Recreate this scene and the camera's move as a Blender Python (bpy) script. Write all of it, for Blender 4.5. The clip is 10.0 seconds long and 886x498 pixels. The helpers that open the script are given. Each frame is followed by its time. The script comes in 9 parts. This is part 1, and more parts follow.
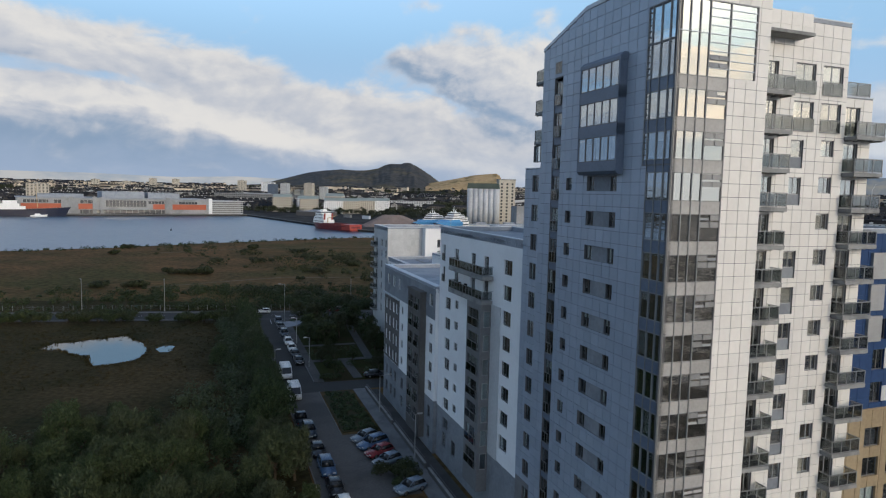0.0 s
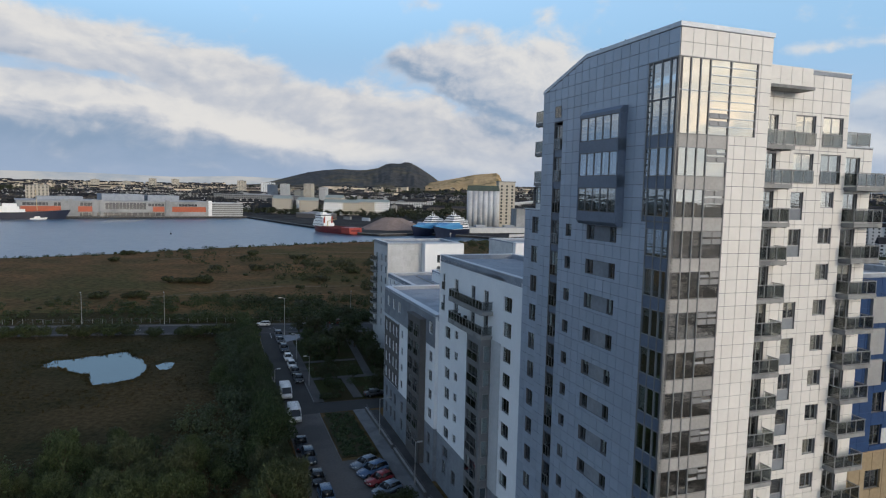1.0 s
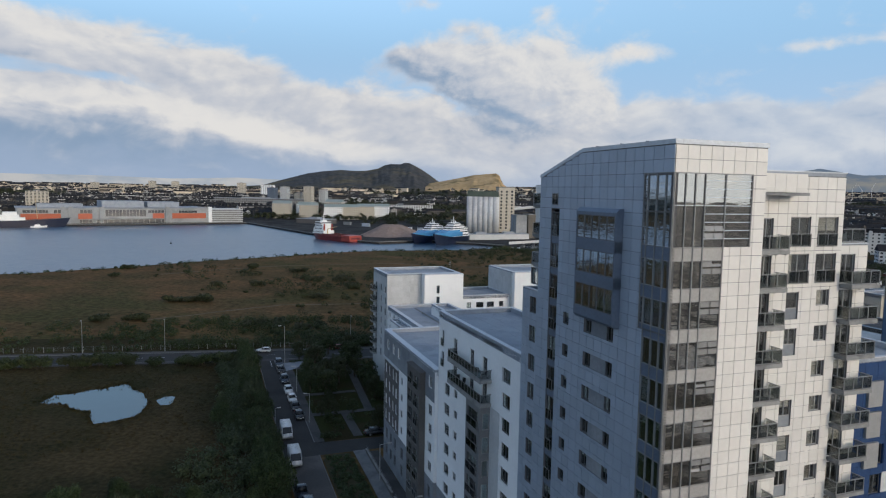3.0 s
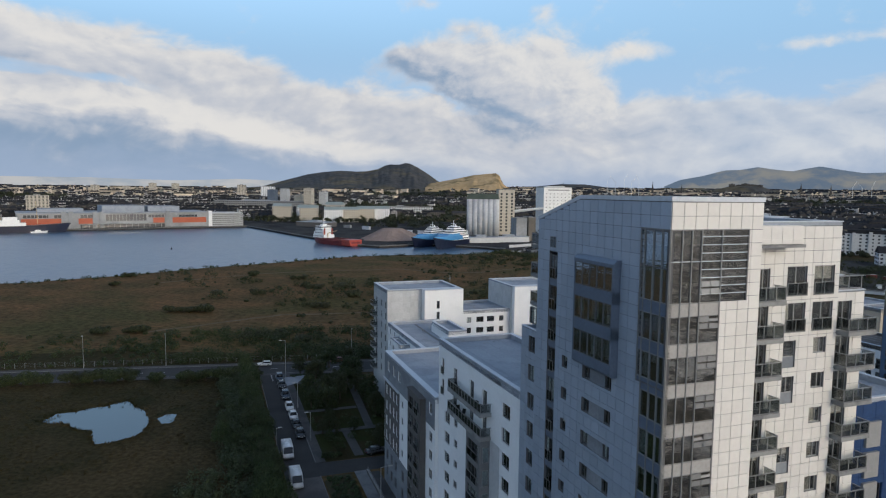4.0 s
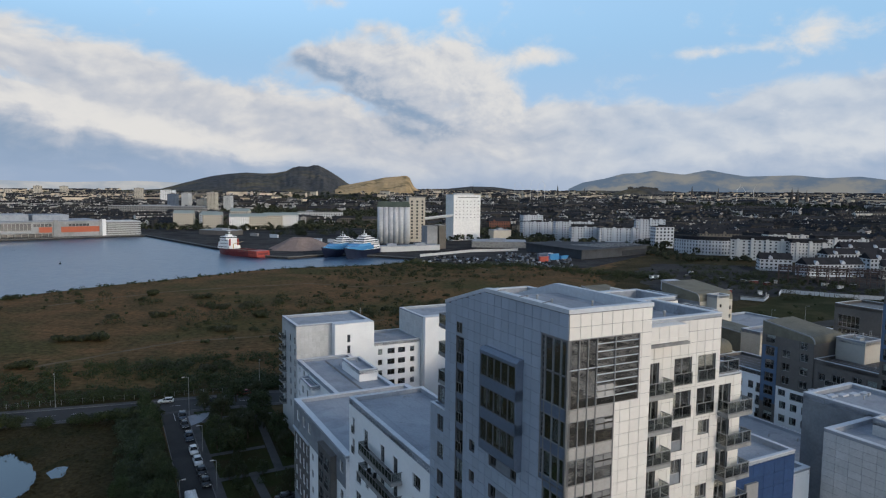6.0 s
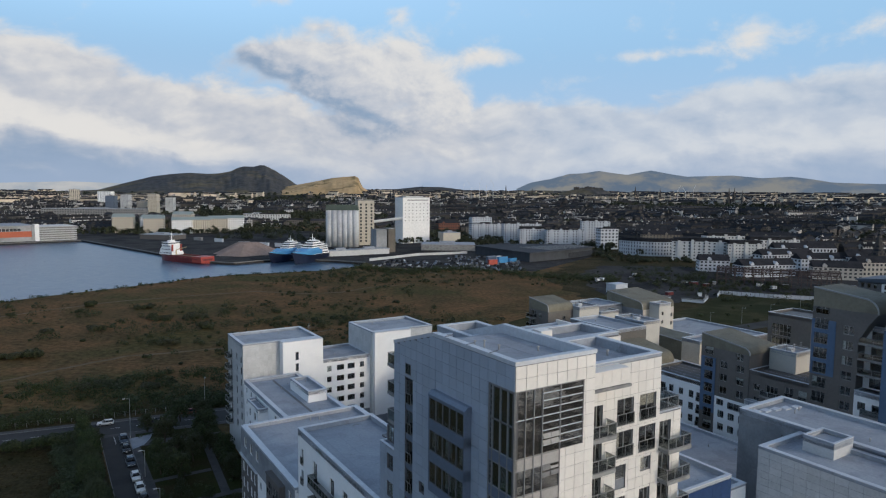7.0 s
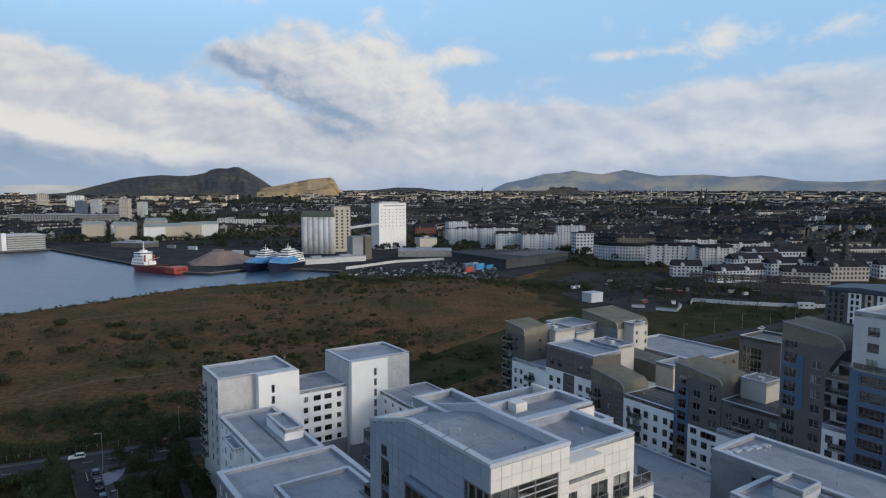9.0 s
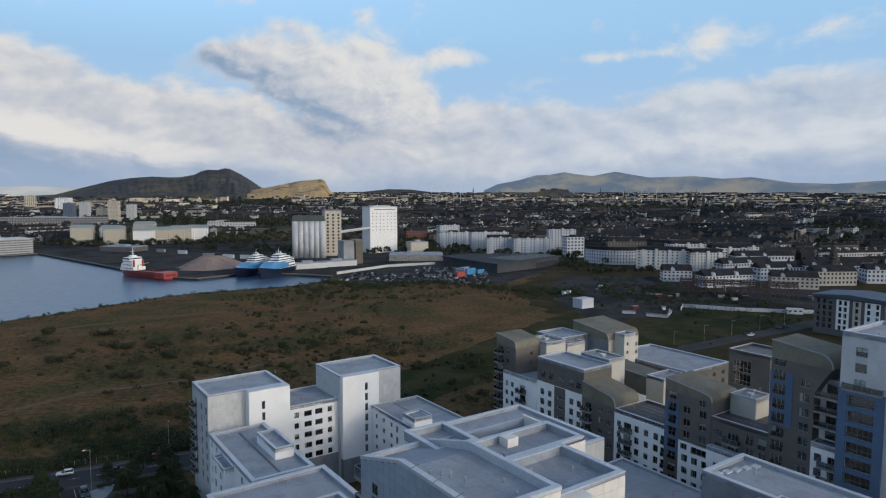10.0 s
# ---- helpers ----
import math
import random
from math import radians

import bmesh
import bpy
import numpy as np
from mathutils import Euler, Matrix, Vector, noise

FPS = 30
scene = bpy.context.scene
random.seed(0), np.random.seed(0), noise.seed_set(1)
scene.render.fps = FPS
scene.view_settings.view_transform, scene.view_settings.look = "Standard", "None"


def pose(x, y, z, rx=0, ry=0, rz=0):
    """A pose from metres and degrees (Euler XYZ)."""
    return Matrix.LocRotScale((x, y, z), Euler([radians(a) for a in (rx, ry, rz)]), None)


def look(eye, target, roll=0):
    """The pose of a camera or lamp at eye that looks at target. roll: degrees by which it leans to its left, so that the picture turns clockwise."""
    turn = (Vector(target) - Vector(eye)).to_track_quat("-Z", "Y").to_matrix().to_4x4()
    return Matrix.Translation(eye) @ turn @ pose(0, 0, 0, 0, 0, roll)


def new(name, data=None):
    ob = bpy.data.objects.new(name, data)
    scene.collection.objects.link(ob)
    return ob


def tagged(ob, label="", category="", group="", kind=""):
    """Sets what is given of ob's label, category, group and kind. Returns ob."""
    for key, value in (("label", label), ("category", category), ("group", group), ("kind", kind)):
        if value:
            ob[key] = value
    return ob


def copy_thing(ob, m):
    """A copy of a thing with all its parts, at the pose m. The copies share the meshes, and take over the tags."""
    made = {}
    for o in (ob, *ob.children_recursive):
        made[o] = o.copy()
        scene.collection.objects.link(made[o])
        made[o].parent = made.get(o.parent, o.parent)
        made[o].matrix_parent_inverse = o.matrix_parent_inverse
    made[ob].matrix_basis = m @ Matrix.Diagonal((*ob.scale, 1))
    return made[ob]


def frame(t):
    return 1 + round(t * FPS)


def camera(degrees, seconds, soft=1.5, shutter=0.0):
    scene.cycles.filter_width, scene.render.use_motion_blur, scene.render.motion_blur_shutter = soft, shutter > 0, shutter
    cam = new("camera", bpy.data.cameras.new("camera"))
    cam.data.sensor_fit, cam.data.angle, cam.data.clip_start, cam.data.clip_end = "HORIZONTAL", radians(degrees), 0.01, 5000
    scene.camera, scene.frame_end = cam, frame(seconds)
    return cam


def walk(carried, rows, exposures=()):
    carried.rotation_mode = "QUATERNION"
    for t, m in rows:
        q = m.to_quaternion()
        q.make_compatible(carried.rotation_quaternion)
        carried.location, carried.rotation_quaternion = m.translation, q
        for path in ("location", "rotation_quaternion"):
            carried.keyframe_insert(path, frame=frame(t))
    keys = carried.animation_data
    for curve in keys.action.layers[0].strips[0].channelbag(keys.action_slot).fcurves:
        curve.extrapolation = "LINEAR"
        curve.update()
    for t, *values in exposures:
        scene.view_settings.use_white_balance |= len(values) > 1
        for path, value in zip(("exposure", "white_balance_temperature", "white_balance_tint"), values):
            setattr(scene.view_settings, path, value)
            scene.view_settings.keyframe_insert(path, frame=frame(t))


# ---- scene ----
cam = camera(69.0, 10.0, soft=1.2)
# t, x, y, z, tilt, lean, turn
PATH = [
    (0, 2.611, -1.517, 36.353, 85.063, -1.417, 1.4),
    (0.5, 2.559, -1.31, 38.366, 85.062, -1.479, 1.378),
    (1, 2.527, -1.14, 40.345, 84.968, -1.345, 1.381),
    (1.5, 2.513, -1.002, 42.301, 84.947, -1.299, 1.382),
    (2, 2.516, -0.892, 44.24, 84.933, -1.242, 1.386),
    (2.5, 2.534, -0.806, 46.17, 84.92, -1.19, 1.384),
    (3.25, 2.586, -0.715, 49.057, 84.891, -0.938, 1.384),
    (4, 2.663, -0.655, 51.943, 84.862, -0.687, 1.383),
    (4.5, 2.726, -0.625, 53.871, 84.925, -0.707, 0.863),
    (5, 2.796, -0.6, 55.8, 84.983, -0.778, -0.206),
    (5.5, 2.871, -0.574, 57.73, 85.004, -0.826, -1.882),
    (6, 2.95, -0.544, 59.657, 85.06, -0.647, -6.508),
    (6.2, 2.983, -0.53, 60.426, 85.064, -0.619, -8.228),
    (7.3, 3.162, -0.417, 64.619, 85.084, -0.47, -11.13),
    (7.5, 3.194, -0.387, 65.371, 85.088, -0.443, -11.205),
    (8, 3.272, -0.299, 67.229, 85.068, -0.3, -11.691),
    (8.5, 3.346, -0.187, 69.05, 85.037, -0.197, -12.318),
    (9, 3.413, -0.045, 70.821, 85.048, -0.11, -13.09),
    (9.5, 3.474, 0.129, 72.53, 85.088, -0.171, -13.795),
    (10, 3.525, 0.34, 74.163, 85.149, -0.112, -13.872),
]
walk(cam, [(t, pose(x, y, z, rx, ry, rz)) for t, x, y, z, rx, ry, rz in PATH])

# ---- sky and sun ----
SUN_AZ, SUN_EL = 138.0, 12.0      # degrees clockwise from +y, and above the horizon
world = bpy.data.worlds.new("evening_sky")
scene.world = world
world.use_nodes = True


class Nodes:
    """Short hand for building a node tree."""

    def __init__(self, tree, keep=False):
        self.tree = tree
        if not keep:
            tree.nodes.clear()

    def add(self, kind, **sets):
        n = self.tree.nodes.new(kind)
        for k, v in sets.items():
            if k == "op":
                n.operation = v
            elif k == "blend":
                n.blend_type = v
        return n

    def put(self, socket, value):
        if isinstance(value, bpy.types.NodeSocket):
            self.tree.links.new(value, socket)
        else:
            socket.default_value = value

    def math(self, op, a, b=0.0, c=0.0, clamp=False):
        n = self.add("ShaderNodeMath", op=op)
        n.use_clamp = clamp
        for s, v in zip(n.inputs, (a, b, c)):
            self.put(s, v)
        return n.outputs[0]

    def vec(self, op, a, b=(0, 0, 0)):
        n = self.add("ShaderNodeVectorMath", op=op)
        self.put(n.inputs[0], a)
        self.put(n.inputs[1], b)
        return n.outputs[0]

    def xyz(self, x, y, z):
        n = self.add("ShaderNodeCombineXYZ")
        for s, v in zip(n.inputs, (x, y, z)):
            self.put(s, v)
        return n.outputs[0]

    def split(self, v):
        n = self.add("ShaderNodeSeparateXYZ")
        self.put(n.inputs[0], v)
        return n.outputs

    def noise(self, vector, scale, detail=4.0, rough=0.55, distortion=0.0):
        n = self.add("ShaderNodeTexNoise")
        self.put(n.inputs["Vector"], vector)
        self.put(n.inputs["Scale"], scale)
        self.put(n.inputs["Detail"], detail)
        self.put(n.inputs["Roughness"], rough)
        self.put(n.inputs["Distortion"], distortion)
        return n.outputs[0]

    def smooth(self, v, lo, hi):
        n = self.add("ShaderNodeMapRange")
        n.interpolation_type = "SMOOTHSTEP"
        for s, x in zip(n.inputs, (v, lo, hi, 0.0, 1.0)):
            self.put(s, x)
        return n.outputs[0]

    def mix(self, f, a, b, blend="MIX"):
        n = self.add("ShaderNodeMixRGB", blend=blend)
        self.put(n.inputs[0], f)
        self.put(n.inputs[1], a if isinstance(a, bpy.types.NodeSocket) else (*a, 1))
        self.put(n.inputs[2], b if isinstance(b, bpy.types.NodeSocket) else (*b, 1))
        return n.outputs[0]

    def curve(self, v, lo, hi, points):
        """A piecewise-linear function of v: points are (x, y) with x from lo to hi."""
        x = self.add("ShaderNodeMapRange")
        for s, k in zip(x.inputs, (v, lo, hi, 0.0, 1.0)):
            self.put(s, k)
        r = self.add("ShaderNodeValToRGB")
        e = r.color_ramp.elements
        top = max(abs(p[1]) for p in points)
        while len(e) < len(points):
            e.new(0.5)
        for i, (px, py) in enumerate(points):
            e[i].position = (px - lo) / (hi - lo)
            e[i].color = (py / top, py / top, py / top, 1)
        self.put(r.inputs[0], x.outputs[0])
        return self.math("MULTIPLY", r.outputs[0], top)


def build_sky():
    w = Nodes(world.node_tree)
    d = w.split(w.add("ShaderNodeTexCoord").outputs["Generated"])
    az = w.math("MULTIPLY", w.math("ARCTAN2", d[0], d[1]), 57.2958)
    el = w.math("MULTIPLY", w.math("ARCSINE", d[2]), 57.2958)
    # cloud texture, flattened towards the horizon
    p = w.xyz(w.math("MULTIPLY", az, 0.05), w.math("MULTIPLY", el, 0.088), 0.0)
    warp = w.noise(p, 1.6, 3.0, 0.5)
    p2 = w.vec("ADD", p, w.xyz(w.math("MULTIPLY", warp, 0.40), w.math("MULTIPLY", warp, 0.30), 0.0))

    def texture(at):
        return w.math("ADD", w.math("MULTIPLY", w.noise(at, 1.7, 5.0, 0.5), 0.66), w.math("MULTIPLY", w.noise(at, 6.0, 6.0, 0.52), 0.34))
    n1 = texture(p2)
    n2 = texture(w.vec("ADD", p2, (0.045, 0.065, 0.0)))
    # the long bank dips to the south: height above its bright shelf, with a billowing edge
    billow = w.noise(w.vec("ADD", p2, (3.0, 1.0, 0.0)), 3.4, 6.0, 0.58)
    lanes = w.noise(w.xyz(w.math("MULTIPLY", az, 0.022), w.math("ADD", w.math("MULTIPLY", el, 0.16), w.math("MULTIPLY", az, 0.026)), 3.0), 2.4, 5.0, 0.55, 0.4)
    lift = w.curve(az, -180, 180, [(-180, 9.0), (-60, 7.6), (-29, 6.4), (-12, 3.6), (0, 1.7), (8, 1.2), (20, 2.2), (35, 3.6), (60, 5.0), (180, 8.0)])
    s = w.math("SUBTRACT", el, lift)
    sw = w.math("ADD", s, w.math("ADD", w.math("MULTIPLY", w.math("SUBTRACT", billow, 0.5), 3.4), w.math("MULTIPLY", w.math("SUBTRACT", lanes, 0.5), 1.8)))
    top = w.curve(az, -180, 180, [(-180, 6), (-60, 6.4), (-33, 6.3), (-20, 6.7), (-13, 6.4), (-6, 6.2), (0, 5.8), (5, 5.6), (11, 6.4), (18, 6.2), (30, 5.0), (60, 6), (180, 6)])
    bank = w.smooth(w.math("ADD", w.math("SUBTRACT", top, s), w.math("MULTIPLY", w.math("SUBTRACT", billow, 0.5), 5.0)), -1.5, 2.2)
    # a slot of clear sky inside the bank
    slot = w.math("MULTIPLY", w.smooth(w.math("ABSOLUTE", w.math("SUBTRACT", w.math("ADD", sw, w.math("MULTIPLY", s, 0.6)), 3.1)), 1.5, 0.2), w.smooth(az, -21.0, -29.0))
    bank = w.math("MULTIPLY", bank, w.math("SUBTRACT", 1.0, w.math("MULTIPLY", slot, 0.62)))
    # the heap cloud
    heap = None
    for a, e, ra, re, k in HEAPS:
        x = w.math("DIVIDE", w.math("SUBTRACT", az, a), ra)
        y = w.math("DIVIDE", w.math("SUBTRACT", el, e), re)
        g = w.math("ADD", w.math("MULTIPLY", x, x), w.math("MULTIPLY", y, y))
        g = w.math("MULTIPLY", w.math("EXPONENT", w.math("MULTIPLY", g, -1.0)), k)
        heap = g if heap is None else w.math("ADD", heap, g)
    dens = w.math("ADD", w.math("MULTIPLY", bank, 0.80), w.math("MULTIPLY", w.math("SUBTRACT", n1, 0.5), 1.30))
    amount = w.smooth(dens, 0.14, 0.62)
    ph = w.xyz(w.math("MULTIPLY", az, 0.075), w.math("MULTIPLY", el, 0.105), 7.0)
    puff = w.noise(ph, 3.2, 8.0, 0.58, 0.2)
    puff2 = w.noise(w.vec("ADD", ph, (0.045, 0.05, 0.0)), 3.2, 8.0, 0.58, 0.2)
    lump = w.math("ADD", w.math("MULTIPLY", w.math("MINIMUM", heap, 1.15), 0.72), w.math("MULTIPLY", w.math("SUBTRACT", puff, 0.5), 1.5))
    lumps = w.smooth(lump, 0.13, 0.68)
    amount = w.math("MULTIPLY", amount, w.math("SUBTRACT", 1.0, w.math("MULTIPLY", w.smooth(az, 8.0, 26.0), 0.30)))
    amount = w.math("MAXIMUM", amount, w.math("MULTIPLY", w.math("MULTIPLY", w.smooth(s, 0.8, -1.6), w.smooth(az, 8.0, -6.0)), w.smooth(el, 0.3, 1.2)))
    amount = w.math("MAXIMUM", amount, w.math("MULTIPLY", lumps, 0.96))
    # tops turned to the light are bright, undersides grey-blue
    relief = w.math("MULTIPLY", w.math("SUBTRACT", n1, n2), 1.7)
    heapy = lumps
    puffs = w.math("MULTIPLY", w.math("SUBTRACT", puff, puff2), 1.25)
    side = w.math("ADD", w.math("MULTIPLY", w.math("SUBTRACT", az, 4.0), 0.030), w.math("MULTIPLY", w.math("SUBTRACT", el, 10.0), 0.055))
    east = w.curve(sw, -10, 10, [(-10, 0.36), (-7.2, 0.20), (-5.0, 0.10), (-2.6, 0.16), (-1.0, 0.42), (-0.1, 0.92), (0.8, 0.78), (1.8, 0.56), (3.4, 0.58), (5.0, 0.74), (7.0, 0.88), (10, 0.9)])
    south = w.curve(sw, -10, 10, [(-10, 0.26), (-4.0, 0.26), (-2.4, 0.34), (-1.2, 0.44), (0.4, 0.84), (1.6, 0.64), (3.0, 0.52), (4.6, 0.66), (6.0, 0.82), (10, 0.85)])
    k = w.smooth(az, -8.0, 8.0)
    lit = w.math("ADD", w.math("MULTIPLY", east, w.math("SUBTRACT", 1.0, k)), w.math("MULTIPLY", south, k))
    lit = w.math("ADD", lit, w.math("MULTIPLY", w.math("SUBTRACT", w.math("ADD", 0.62, side), lit), w.math("MULTIPLY", heapy, 0.8)))
    lit = w.math("ADD", lit, w.math("ADD", w.math("MULTIPLY", w.math("ADD", relief, w.math("MULTIPLY", puffs, 0.3)), w.math("SUBTRACT", 1.0, heapy)), w.math("MULTIPLY", puffs, heapy)))
    # the heap's underside, towards the east, is in its own shade
    under = w.math("SUBTRACT", el, w.math("SUBTRACT", 8.4, w.math("MULTIPLY", az, 0.42)))
    under = w.smooth(w.math("ADD", under, w.math("MULTIPLY", w.math("SUBTRACT", puff, 0.5), 3.5)), 2.8, -0.4)
    lit = w.math("SUBTRACT", lit, w.math("MULTIPLY", w.math("MULTIPLY", under, heapy), w.math("MULTIPLY", w.smooth(az, 9.0, 3.0), 0.24)))
    lit = w.smooth(lit, -0.05, 1.05)
    cloud = w.mix(w.smooth(lit, 0.0, 0.6), (0.250, 0.348, 0.490), (0.530, 0.560, 0.622))
    cloud = w.mix(w.smooth(lit, 0.5, 1.05), cloud, (0.760, 0.745, 0.725))
    # the western sky round the low sun is far brighter than the eastern one
    toward = w.add("ShaderNodeVectorMath", op="DOT_PRODUCT")
    w.put(toward.inputs[0], w.xyz(*d))
    w.put(toward.inputs[1], (math.sin(radians(SUN_AZ)) * math.cos(radians(SUN_EL)), math.cos(radians(SUN_AZ)) * math.cos(radians(SUN_EL)), math.sin(radians(SUN_EL))))
    near = w.math("MULTIPLY", w.smooth(toward.outputs["Value"], 0.55, 0.98), w.smooth(el, 34.0, 14.0))
    bright = w.math("ADD", 1.0, w.math("ADD", w.math("MULTIPLY", near, GLOW), w.math("MULTIPLY", w.smooth(el, 20.0, 50.0), 0.12)))
    sky = w.add("ShaderNodeTexSky")
    sky.sky_type, sky.sun_disc = "NISHITA", False
    sky.sun_elevation, sky.sun_rotation = radians(SUN_EL), radians(SUN_AZ)
    clear = w.mix(1.0, sky.outputs[0], (SKY * 0.95, SKY * 0.98, SKY * 1.05), "MULTIPLY")
    # an unseen even tone overhead, added to set the light from above
    clear = w.mix(w.math("MULTIPLY", w.smooth(el, 24.0, 42.0), 0.72), clear, (0.160, 0.212, 0.312))
    # thin haze over the clear sky, paler towards the horizon
    clear = w.mix(w.smooth(el, 26.0, 10.0), clear, (0.32, 0.555, 0.82))
    clear = w.mix(w.math("MULTIPLY", w.smooth(el, 15.0, 1.0), 0.9), clear, (0.44, 0.57, 0.755))
    col = w.mix(amount, clear, cloud)
    # blue-grey murk low over the land, broken by paler puffs
    murk = w.math("MULTIPLY", w.smooth(w.math("ADD", el, w.math("MULTIPLY", w.math("SUBTRACT", billow, 0.5), 5.0)), 4.4, 0.9), w.smooth(el, -2.0, 0.2))
    col = w.mix(w.math("MULTIPLY", murk, 0.72), col, (0.345, 0.435, 0.590))
    warm = w.mix(near, (1.0, 1.0, 1.0), (1.14, 0.98, 0.78))
    col = w.mix(1.0, w.mix(1.0, col, warm, "MULTIPLY"), w.xyz(bright, bright, bright), "MULTIPLY")
    bg = w.add("ShaderNodeBackground")
    w.put(bg.inputs[0], col)
    w.put(bg.inputs[1], 1.0)
    w.put(w.add("ShaderNodeOutputWorld").inputs[0], bg.outputs[0])


SKY, GLOW = 0.30, 2.3
# bearing, height, half widths, weight of the lumps of the heap cloud
HEAPS = [(-5.0, 11.3, 2.2, 1.1, 0.62), (-1.6, 11.6, 3.0, 2.2, 0.9), (2.2, 10.6, 3.4, 2.6, 1.0), (0.2, 9.6, 2.8, 1.4, 0.9), (-3.6, 10.6, 2.2, 1.0, 0.55), (4.6, 8.0, 3.2, 2.0, 0.95), (7.0, 11.6, 2.6, 2.4, 0.9),
         (9.6, 9.0, 3.2, 2.6, 1.0), (12.2, 7.2, 2.2, 1.8, 1.0), (6.4, 6.2, 3.6, 2.0, 1.0), (14.6, 11.6, 3.4, 0.9, 0.8), (-3.6, 15.6, 2.4, 0.7, 0.6), (6.8, 15.0, 2.0, 1.0, 0.6), (0.5, 13.8, 2.5, 0.8, 0.5),
         (28.0, 11.4, 3.0, 0.5, 0.36), (37.0, 13.2, 7.0, 1.1, 0.36), (45.0, 12.2, 6.0, 1.3, 0.40), (30.0, 16.6, 6.0, 0.6, 0.32), (34.0, 11.6, 6.0, 0.9, 0.36), (24.0, 9.6, 3.0, 0.6, 0.5)]
build_sky()
sun = new("sun", bpy.data.lights.new("sun", "SUN"))
sun.data.energy, sun.data.angle, sun.data.color = 0.82, radians(7), (1.0, 0.85, 0.68)
sx, sy, sz = math.sin(radians(SUN_AZ)) * math.cos(radians(SUN_EL)), math.cos(radians(SUN_AZ)) * math.cos(radians(SUN_EL)), math.sin(radians(SUN_EL))
sun.matrix_world = look((sx * 900, sy * 900, sz * 900), (0, 0, 0))

# ---- materials ----
def surface(name, a, b, scale=1.0, rough=0.8, bump=0.15, fine=None, metal=0.0, c=None, cscale=0.05, spread=0.12, per_object=0.0, stretch=(1, 1, 1), distance=0.02, island=0.0, grain=0.1, d=None, dscale=0.2):
    """A worn surface: two colours by a coarse noise, a third in large stains, a fine grain, relief, and a tint for each piece."""
    m = bpy.data.materials.new(name)
    m.use_nodes = True
    w = Nodes(m.node_tree)
    at = w.vec("MULTIPLY", w.add("ShaderNodeNewGeometry").outputs["Position"], stretch)
    n = w.noise(at, scale, 6.0, 0.6)
    col = w.mix(w.smooth(n, 0.5 - spread * 2, 0.5 + spread * 2), a, b)
    if c is not None:
        col = w.mix(w.smooth(w.noise(at, cscale, 5.0, 0.6, 0.4), 0.46, 0.64), col, c)
    if d is not None:
        col = w.mix(w.smooth(w.noise(at, dscale, 5.0, 0.7, 0.6), 0.60, 0.74), col, d)
    g = w.noise(at, fine or scale * 9, 4.0, 0.65)
    col = w.mix(1.0, col, w.mix(w.smooth(g, 0.25, 0.75), (1 - grain,) * 3, (1 + grain,) * 3), "MULTIPLY")
    if per_object:
        r = w.add("ShaderNodeObjectInfo").outputs["Random"]
        k = w.math("ADD", 1.0 - per_object, w.math("MULTIPLY", r, 2 * per_object))
        col = w.mix(1.0, col, w.xyz(k, k, k), "MULTIPLY")
    if island:
        r = w.add("ShaderNodeNewGeometry").outputs["Random Per Island"]
        k = w.math("ADD", 1.0 - island, w.math("MULTIPLY", r, 2 * island))
        col = w.mix(1.0, col, w.xyz(k, k, k), "MULTIPLY")
    s = w.add("ShaderNodeBsdfPrincipled")
    w.put(s.inputs["Base Color"], col)
    w.put(s.inputs["Metallic"], metal)
    w.put(s.inputs["Specular IOR Level"], 0.04 if rough > 0.9 else 0.2 if rough > 0.7 else 0.5)
    w.put(s.inputs["Roughness"], w.math("ADD", rough - 0.06, w.math("MULTIPLY", g, 0.12)))
    if bump:
        k = w.add("ShaderNodeBump")
        w.put(k.inputs["Strength"], bump)
        w.put(k.inputs["Distance"], distance)
        w.put(k.inputs["Height"], g)
        w.put(s.inputs["Normal"], k.outputs[0])
    w.put(w.add("ShaderNodeOutputMaterial").inputs[0], s.outputs[0])
    return m


def glass_material(name, tint=(0.80, 0.84, 0.84), wave=0.02, gloss=(1.0, 1.0, 1.0), base=0.06, streak=(0.5, 0.5, 3.0)):
    """Window glass: sees through, mirrors by Fresnel, and is slightly wavy."""
    m = bpy.data.materials.new(name)
    m.use_nodes = True
    w = Nodes(m.node_tree)
    at = w.vec("MULTIPLY", w.add("ShaderNodeNewGeometry").outputs["Position"], streak)
    k = w.add("ShaderNodeBump")
    w.put(k.inputs["Strength"], 1.0)
    w.put(k.inputs["Distance"], wave)
    w.put(k.inputs["Height"], w.noise(at, 1.0, 3.0, 0.5))
    f = w.add("ShaderNodeLayerWeight")
    w.put(f.inputs[0], 0.5)
    f = w.math("ADD", 0.04, w.math("MULTIPLY", w.math("POWER", f.outputs["Facing"], 4.0), 0.96))
    see, mirror = w.add("ShaderNodeBsdfTransparent"), w.add("ShaderNodeBsdfGlossy")
    w.put(see.inputs[0], (*tint, 1))
    w.put(mirror.inputs["Color"], (*gloss, 1))
    w.put(mirror.inputs["Roughness"], 0.01)
    w.put(mirror.inputs["Normal"], k.outputs[0])
    mix = w.add("ShaderNodeMixShader")
    w.put(mix.inputs[0], w.math("ADD", w.math("MULTIPLY", f, 1.0 - base), base, clamp=True))
    w.put(mix.inputs[1], see.outputs[0])
    w.put(mix.inputs[2], mirror.outputs[0])
    w.put(w.add("ShaderNodeOutputMaterial").inputs[0], mix.outputs[0])
    return m


